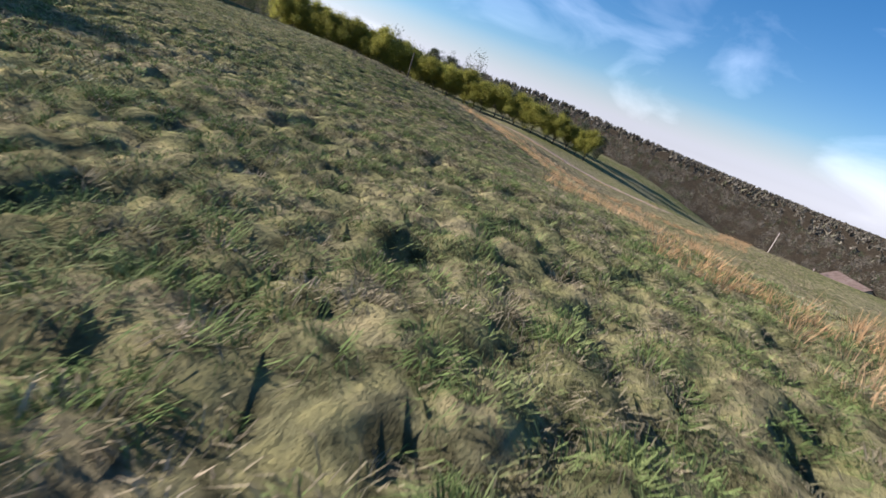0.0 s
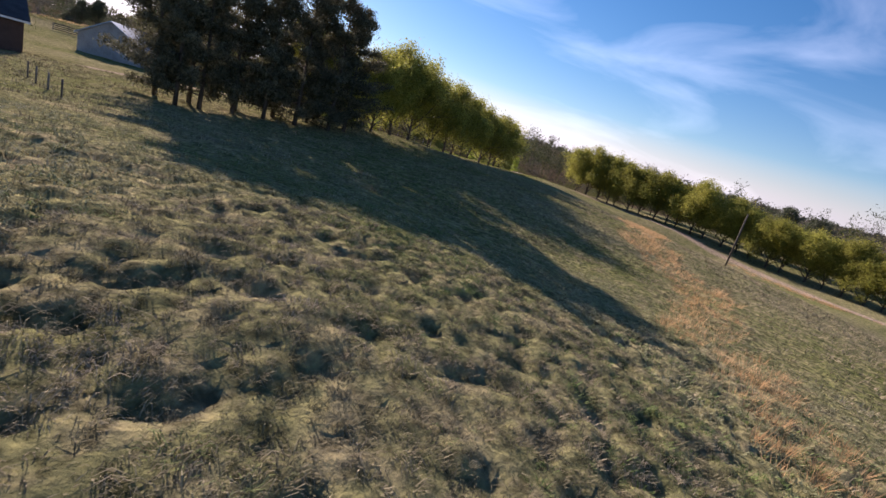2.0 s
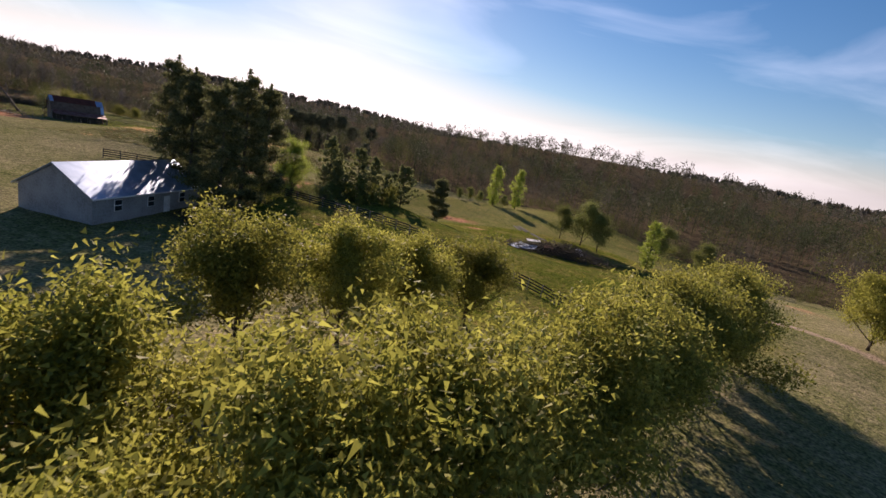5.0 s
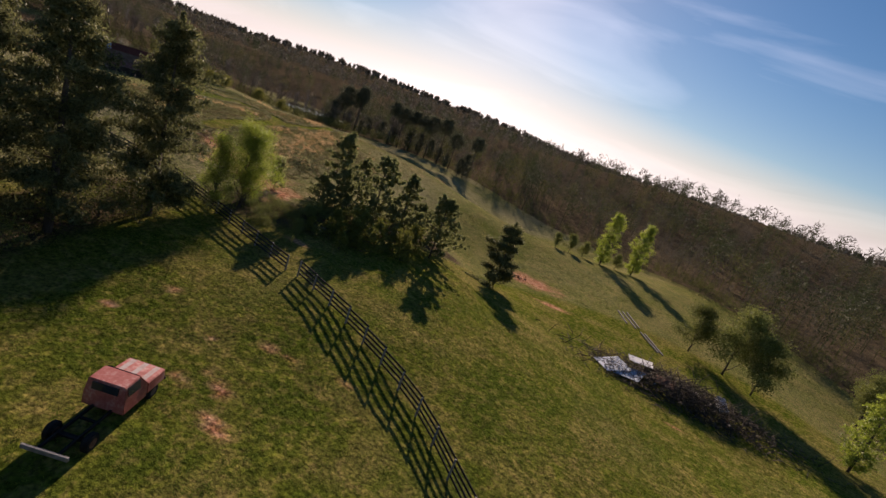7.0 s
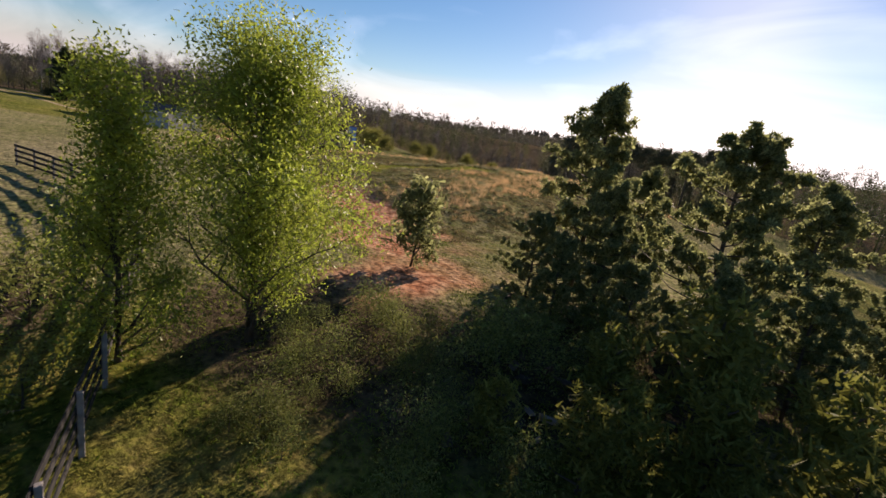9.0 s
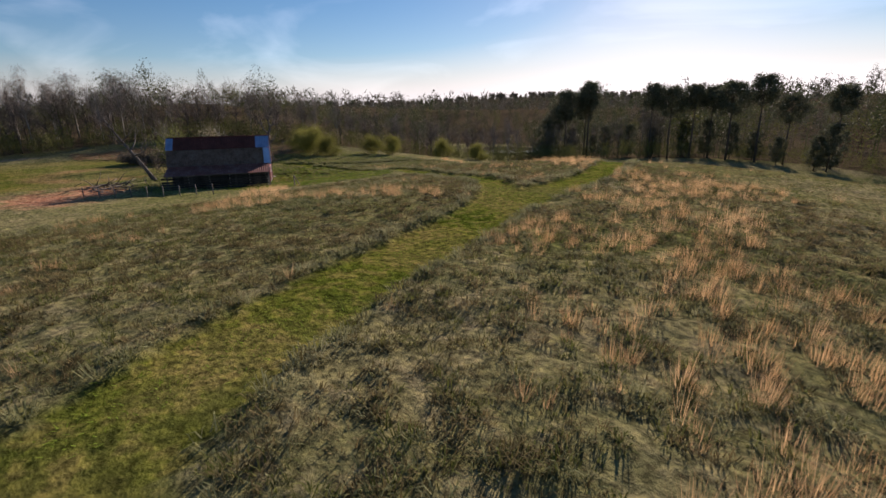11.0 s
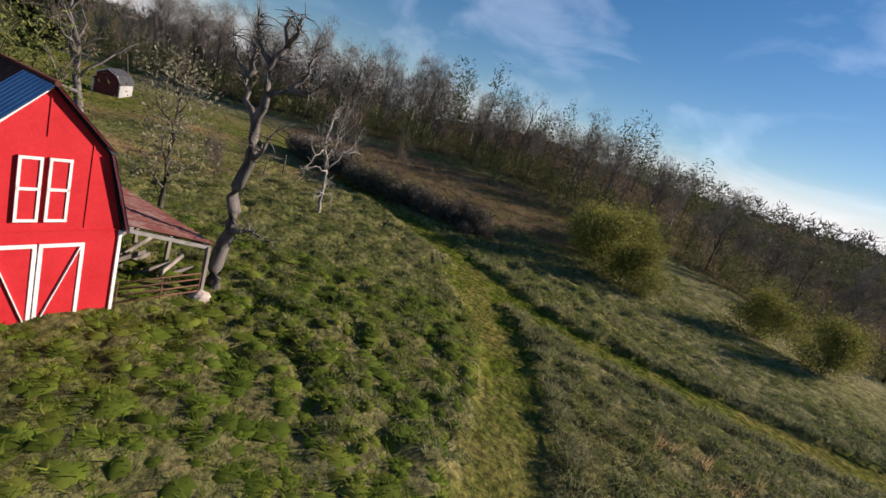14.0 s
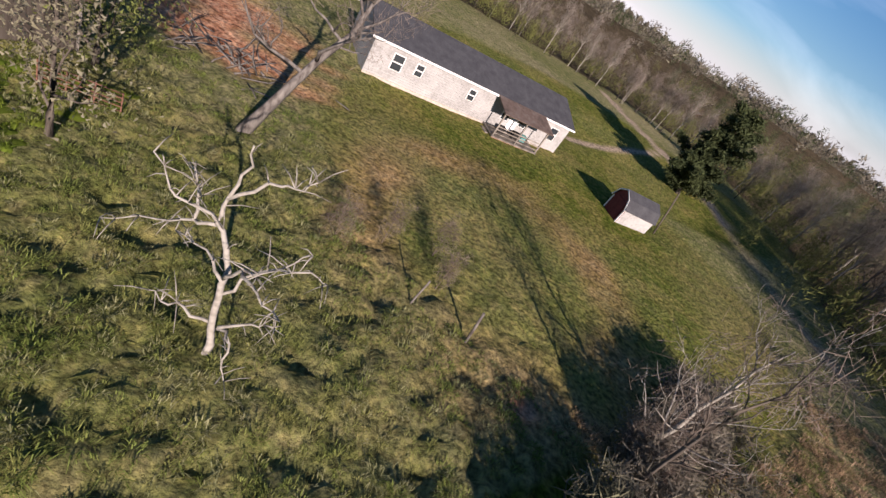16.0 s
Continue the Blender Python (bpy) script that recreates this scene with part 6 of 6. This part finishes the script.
for k, (x, y) in enumerate(edge_line):
    q = random.Random(k + 3000)
    for m in range(2 if 112 > y > 60 else 1):
        d = q.uniform(0, 4) + 7 * m
        a = math.atan2(y - 110, x + 115)
        x1, y1 = x + math.cos(a) * d + q.uniform(-2, 2), y + math.sin(a) * d + q.uniform(-2, 2)
        sz = q.uniform(0.5, 0.85) * (1.0 if y > 112 else 1.35 if y > 60 else 0.9)
        n = (k + 2 * m) % 4
        if k < 4 and not m:
            place(bare[k], x1, y1, k)
        else:
            again(bare[n], x1, y1, q.uniform(0, 6), sz)


# ---- woods ----
def woods(name, pts, heights, mat, seed, label, puffs, size, trunk=True, slim=0.12, top=0.6, upright=0.9, wide=0.24):
    """Many far trees in one mesh: a slim trunk with a loose crown of fine sprays each."""
    r = np.random.default_rng(seed)
    n = len(pts)
    z = ground_z(pts[:, 0], pts[:, 1])
    k = np.repeat(np.arange(n), puffs)
    m = len(k)
    hh = heights[k]
    a = r.normal(size=(m, 3))
    a /= np.linalg.norm(a, axis=1, keepdims=True)
    rad = r.uniform(0.15, 1, m) ** 0.5
    girth = (wide * r.uniform(0.7, 1.3, n))[k]
    c = np.stack([pts[k, 0] + a[:, 0] * rad * hh * girth, pts[k, 1] + a[:, 1] * rad * hh * girth, z[k] + hh * (top + 0.4 * a[:, 2] * rad)], -1)
    d = r.normal(size=(m, 3)) * 0.6 + a * np.array([0.5, 0.5, 0.2])
    d[:, 2] += upright
    d /= np.linalg.norm(d, axis=1, keepdims=True)
    e = np.cross(d, r.normal(size=(m, 3)))
    e /= np.linalg.norm(e, axis=1, keepdims=True)
    s = (size * r.uniform(0.5, 1.4, m) * (hh / 14))[:, None]
    v = np.stack([c - d * s * 0.5 - e * s * slim, c - d * s * 0.5 + e * s * slim, c + d * s * 0.5], 1).reshape(-1, 3)
    if trunk:
        w = heights * 0.007
        for ax, ay in ((1, 0), (0, 1)):
            v = np.concatenate([v, np.stack([np.stack([pts[:, 0] - ax * w, pts[:, 1] - ay * w, z - 0.3], -1), np.stack([pts[:, 0] + ax * w, pts[:, 1] + ay * w, z - 0.3], -1),
                                             np.stack([pts[:, 0], pts[:, 1], z + heights * 0.92], -1)], 1).reshape(-1, 3)])
    return tagged(new(name, mesh_from(name, v, np.arange(len(v)), 3, [mat])), label, "woods", kind="stuff")


def forest_points(n, seed, r0, r1):
    r = np.random.default_rng(seed)
    a, d = r.uniform(0, 2 * np.pi, n), np.sqrt(r.uniform(r0 * r0, r1 * r1, n))
    p = np.stack([-50 + np.cos(a) * d, 70 + np.sin(a) * d], -1)
    return p[in_forest(p[:, 0], p[:, 1])]


def low_scrub(x, y):
    """Overgrown land beyond the long house, with no tall trees."""
    return (x < -105) & (x > -230) & (y < 40)


near = forest_points(5600, 1, 60, 330)
rn = np.random.default_rng(2)
hn = rn.uniform(9, 15, len(near)) * (0.75 + 0.5 * cells(near[:, 0], near[:, 1], 19.0, 5))
hn = np.where((near[:, 0] > 60) & (near[:, 1] < 30), 0.5 * hn, hn)
hn = np.where(near[:, 0] < -120, 0.8 * hn, hn)
hn = np.where(low_scrub(near[:, 0], near[:, 1]), rn.uniform(2.5, 5.5, len(near)), hn)
kind = np.random.default_rng(3).uniform(0, 1, len(near))
patch = cells(near[:, 0], near[:, 1], 38.0, 6)
dark = (kind < np.clip((patch - 0.42) * 2.2, 0.2, 0.7)) & (hn > 6)
green = (kind > 0.76) & ~dark
red = (kind > 0.73) & (kind < 0.76) & ~dark
brown = ~dark & ~green & ~red
woods("woodland", near[brown], hn[brown] * 0.95, WOODS, 4, "leafless grey-brown spring woodland", 190, 1.7, slim=0.026, upright=0.45, wide=0.3)
woods("woodland", near[green], hn[green] * 0.9, WOODS_GREEN, 5, "budding yellow-green trees in the woodland", 170, 0.9, slim=0.14, upright=0.3, wide=0.3)
woods("woodland", near[dark], hn[dark] * 1.28, DARK_NEEDLES, 6, "dark pines in the woodland", 260, 0.6, slim=0.15, top=0.6, upright=0.3, wide=0.17)
woods("woodland", near[red], hn[red] * 0.6, RED_BUDS, 7, "red-budded maples in the woodland", 90, 1.2, slim=0.1)
far = forest_points(9000, 8, 330, 1100)
hf = np.random.default_rng(9).uniform(8, 17, len(far))
kf = np.random.default_rng(10).uniform(0, 1, len(far))
away = np.hypot(far[:, 0] + 40, far[:, 1] - 60)
below = (np.abs(np.arctan2(far[:, 1] - 60, far[:, 0] + 40) + 0.55) < 0.95) & (away < 700)
for sel, mat, seed, what, n, size, wide in ((kf < 0.7, WOODS, 11, "grey-brown wooded hills", 44, 3.0, 0.4), (kf >= 0.7, DARK_NEEDLES, 12, "dark pine woods", 50, 2.2, 0.28)):
    woods("far_woodland", far[sel & ~below], hf[sel & ~below], mat, seed, "far " + what, n, size, False, 0.12, upright=0.5, wide=wide)
    woods("far_woodland", far[sel & below], hf[sel & below], mat, seed + 30, "lower " + what, 3 * n, 0.5 * size, False, 0.09, upright=0.6, wide=wide)
rim = forest_points(9000, 13, 1100, 3400)
woods("distant_woodland", rim, np.full(len(rim), 18.0), WOODS, 14, "distant wooded ridges", 26, 8.5, False, 0.22, 0.45)
edge = np.array([p for p in FOREST_EDGE])
e2 = np.repeat(edge, 30, 0) + np.random.default_rng(15).normal(size=(len(edge) * 30, 2)) * 5.0
e2 = e2[(e2[:, 1] > 0)]
woods("undergrowth", e2, np.random.default_rng(16).uniform(2.0, 6.5, len(e2)), WOODS_GREEN, 17, "low budding scrub along the wood's edge", 90, 1.5, False, 0.07, 0.5)
low = forest_points(3000, 18, 60, 300)
woods("undergrowth", low[::2], np.full(len(low[::2]), 4.5), WOODS, 19, "bare brown undergrowth in the woodland", 40, 3.8, False, 0.035, 0.5)
# thick hedge between the lawn and the drive beyond
rh = np.random.default_rng(20)
HEDGE = np.array(smooth([(-154.5, 100.0), (-151.0, 103.2), (-145.6, 109.8), (-142.8, 115.2), (-140.4, 119.8)], 8))
at = rh.uniform(0, len(HEDGE) - 1.01, 150)
hedge = HEDGE[at.astype(int)] * (1 - at % 1)[:, None] + HEDGE[at.astype(int) + 1] * (at % 1)[:, None] + rh.normal(size=(150, 2)) * 0.8
woods("hedge", hedge, rh.uniform(1.3, 2.8, 150), WOODS, 21, "dense grey-brown leafless hedge", 330, 3.2, True, 0.05, 0.5, 0.4, 0.4)

# ---- water ----
bm = bmesh.new()
for k in range(28):
    a = 2 * math.pi * k / 28
    bm.verts.new((-174 + 26 * math.cos(a) * (1 + 0.12 * math.sin(3 * a)), 234 + 20 * math.sin(a) * (1 + 0.15 * math.cos(2 * a)), gz(-174, 234) + 0.35))
bm.faces.new(bm.verts)
WATER = material("pond_water", [(0.03, 0.035, 0.03), (0.045, 0.05, 0.04)], 0.2, rough=0.04)
tagged(part("pond", bm, WATER, None, "still pond at the wood's edge"), category="water", kind="structure")

# ---- grass ----
def rough_field(x, y):
    m, c, g = zones(x, y)
    return (m < 0.5) & (c < 0.5) & (g < 0.2) & ~in_forest(x, y)


def mounds(x, y):
    return rough_field(x, y) & (hummocks(x, y) > 0.0)


f1 = scatter(-48, 34, -92, -16, 22000, 31, rough_field)
f1 = f1[(f1[:, 0] > 4) | (f1[:, 1] > -44)]
tufts("rough_grass", f1, 0.24, 9, TUFT, 33, 0.32, 0.02, 0.8, "tussocky pasture grass, green and straw")
LOW_PASS = [(-46, -88), (-22, -74.8), (-13.6, -65), (-11, -58)]
f0 = scatter(-56, 4, -98, -50, 45000, 30, lambda x, y: rough_field(x, y) & (dist_line(x, y, LOW_PASS) < 8 + 3 * cells(x, y, 2.0, 15)))
tufts("rough_grass", f0, 0.09, 6, TUFT, 29, 0.12, 0.007, 0.9, "short tufted pasture grass, straw-coloured")
f13 = scatter(-58, 6, -98, -46, 62000, 57, lambda x, y: rough_field(x, y) & (mounds_of(x, y, 0.52, 3) > 0.5))
gap = dist_line(f13[:, 0], f13[:, 1], LOW_PASS)
green = np.random.default_rng(58).uniform(0, 1, len(f13)) + 0.8 * (cells(f13[:, 0], f13[:, 1], 3.5, 59) - 0.5) > np.clip(0.2 + 0.04 * (f13[:, 0] + 40), 0.2, 0.8)
for far, lo, hi, n, wd in ((0, 0, 6, 40, 0.0042), (1, 6, 17, 14, 0.009)):
    at = (gap >= lo) & (gap < hi)
    shaggy("tussock_grass", f13[at & ~green], 0.15, 0.18, n, PALE_PASTURE if far else TUFT, 60 + far, wd, "shaggy straw-coloured pasture tussocks", droop=0.6)
    shaggy("tussock_grass", f13[at & green], 0.15, 0.19, n, PASTURE_GREEN, 64 + far, wd, "shaggy green pasture tussocks", droop=0.5)
f14 = f13[(f13[:, 0] < -30) & (gap < 7) & (cells(f13[:, 0], f13[:, 1], 1.1, 28) > 0.5)]
shaggy("tussock_grass", f14[::6], 0.16, 0.25, 60, PASTURE_GREEN, 68, 0.0042, "leafy green tussocks at the pasture's corner", droop=0.5)
f12 = scatter(-56, 6, -98, -42, 16000, 27, lambda x, y: rough_field(x, y) & (dist_line(x, y, LOW_PASS) > 7))
tufts("rough_grass", f12, 0.19, 9, TUFT, 26, 0.24, 0.012, 0.9, "tufted pasture grass, green and straw")
def barn_side(x, y):
    """The greener sward between the mown way and the barn."""
    return (x < -91) & (y < np.interp(-x, [89.1, 103.5, 114.4, 121.5], [112.6, 117, 119.3, 119.8]))


f2 = scatter(-120, -42, 64, 146, 11000, 34, lambda x, y: rough_field(x, y) & ~barn_side(x, y))
f2k = np.random.default_rng(35).uniform(0, 1, len(f2)) + 0.9 * (cells(f2[:, 0], f2[:, 1], 7.0, 9) - 0.5)
tufts("meadow_grass", f2[f2k < 0.45], 0.23, 28, STRAW, 36, 0.4, 0.012, 0.6, "tall straw and olive meadow grass")
tufts("meadow_grass", f2[f2k >= 0.45], 0.22, 28, MEADOW_GREEN, 37, 0.4, 0.012, 0.65, "tall green meadow grass")
FLIGHT = [(-50, 72), (-62, 84), (-78, 99), (-96, 111), (-112, 121)]
f15 = scatter(-125, -42, 64, 146, 34000, 66, lambda x, y: rough_field(x, y) & (dist_line(x, y, FLIGHT) < 24) & ~barn_side(x, y) & (mounds_of(x, y, 0.95, 17) > 0.48))
f15k = np.random.default_rng(68).uniform(0, 1, len(f15)) + 0.9 * (cells(f15[:, 0], f15[:, 1], 6.0, 69) - 0.5) - 0.012 * (f15[:, 0] + 85)
for mat, at, what in ((STRAW, f15k < 0.38, "straw-brown"), (MEADOW_GREEN, (f15k >= 0.38) & (f15k < 0.68), "green"), (SAGE, f15k >= 0.68, "grey-green")):
    shaggy("meadow_tussocks", f15[at], 0.22, 0.32, 24, mat, 70, 0.011, what + " clumps of unmown meadow grass", droop=0.3)
def verge(x, y):
    d = np.min([dist_line(x, y, q) for q in MOWN], axis=0)
    return rough_field(x, y) & (d > 1.5) & (d < 2.0 + 0.5 * cells(x, y, 0.9, 73))


f16 = scatter(-140, -60, 76, 150, 70000, 71, lambda x, y: verge(x, y) & ~barn_side(x, y))
shaggy("verge_grass", f16, 0.24, 0.36, 24, SAGE, 72, 0.012, "tall grey-green grass along the mown paths", droop=0.1)
f3 = scatter(-165, -112, 92, 142, 24000, 38, lambda x, y: rough_field(x, y) & (mounds_of(x, y, 0.95, 31) > 0.45))
shaggy("tussock_grass", f3[::3], 0.27, 0.3, 34, TUFT_GREEN, 40, 0.011, "grey-green tussock grass", droop=0.4)
shaggy("tussock_grass", f3[1::6], 0.25, 0.28, 34, SAGE, 39, 0.012, "pale grey-green tussock grass", droop=0.4)


def dry_band(x, y):
    a = dist_line(x, y, smooth([(-49, 66), (-50, 74), (-53, 85), (-58, 97), (-63.5, 103.5), (-61, 112)])) / 3.6
    b = dist_line(x, y, smooth([(-106, 101), (-98, 99), (-90, 92), (-85, 88.5), (-83, 93), (-79, 95.5), (-75, 97)])) / 2.2
    c = dist_line(x, y, smooth([(-67, 113), (-77, 122), (-90, 134), (-105, 143), (-122, 151)])) / 2.4
    d = np.hypot(x + 62.3, y - 92.4) / 3.2
    near = np.min([a, b, c, d], axis=0)
    return (near < 0.25 + 1.1 * cells(x, y, 2.3, 12)) & rough_field(x, y)


f4 = scatter(-126, -44, 62, 155, 40000, 41, dry_band)
tufts("broomsedge", f4[::3], 0.72, 40, DRY, 42, 0.3, 0.0045, 0.22, "dry orange broomsedge standing in the meadow")
f5 = scatter(-40, 60, -102, -5, 36000, 43, lambda x, y: (np.minimum(dist_line(x, y, smooth([(-34, -89), (-25.5, -83), (-18.5, -78.5), (-10, -71.5), (-6, -65), (-3, -60), (0.5, -55), (4, -50), (9, -43), (15, -31), (30, -14), (48, 4)])), dist_line(x, y, [(50, 40), (56, 10), (57, -30), (50, -70), (30, -86), (14, -84), (12.5, -75), (8, -67), (4.5, -60)])) < 0.4 + 3.0 * cells(x, y, 2.6, 23) ** 1.5) & rough_field(x, y))
tufts("broomsedge", f5, 0.46, 20, DRY, 44, 0.22, 0.008, 0.5, "dry orange broomsedge across the pasture")
f6 = scatter(-125, -45, 65, 150, 9000, 45, lambda x, y: rough_field(x, y) & ~barn_side(x, y) & (cells(x, y, 2.6, 16) > 0.8))
tufts("broomsedge", f6, 0.62, 26, DRY, 46, 0.16, 0.005, 0.3, "single dry grass stalks in the meadow")
f7 = scatter(-44, 48, 16, 108, 15000, 47, lambda x, y: (zones(x, y)[1] < 0.4) & ~in_forest(x, y))
tufts("lawn_tufts", f7, 0.12, 6, FRESH, 48, 0.22, 0.03, 1.8, "uneven lawn tufts")
f8 = scatter(-128, -62, 76, 132, 45000, 49, lambda x, y: (zones(x, y)[0] > 0.75) & (zones(x, y)[1] < 0.4))
tufts("lawn_tufts", f8, 0.1, 11, PATH_GREEN, 50, 0.24, 0.026, 1.5, "short uneven grass on the mown paths")
f9 = scatter(-173, -146, 94, 138, 9000, 51, rough_field)
shaggy("dry_grass", f9, 0.25, 0.45, 16, RUSSET, 52, 0.014, "tall reddish-brown dry grass beyond the hedge", droop=0.2)
f10 = scatter(-124, -92, 97, 120, 5200, 53, lambda x, y: (zones(x, y)[0] > 0.44) & (zones(x, y)[0] < 0.7) & (zones(x, y)[1] < 0.4))
tussocks("coarse_grass", f10, 0.36, 0.07, 18, 0.18, FRESH, 54, 0.018, "coarse leafy green grass before the barn")
f17 = scatter(-46, 26, 20, 74, 40000, 74, lambda x, y: (zones(x, y)[1] < 0.4) & (mounds_of(x, y, 1.0, 41) + 0.5 * cells(x, y, 0.6, 75) > 0.72))
leafy_green = cells(f17[:, 0], f17[:, 1], 4.0, 76) > 0.45
shaggy("lawn_tufts", f17[leafy_green], 0.2, 0.18, 12, FRESH, 77, 0.014, "coarse fresh clumps in the yard lawn", droop=0.5)
shaggy("lawn_tufts", f17[~leafy_green], 0.2, 0.17, 12, YARD_DRY, 78, 0.014, "yellowing clumps in the yard lawn", droop=0.5)
f11 = scatter(-40, 12, 26, 66, 9000, 55, lambda x, y: (zones(x, y)[1] < 0.4))
tufts("lawn_tufts", f11, 0.13, 9, FRESH, 56, 0.2, 0.018, 1.6, "coarse clumps in the yard lawn")
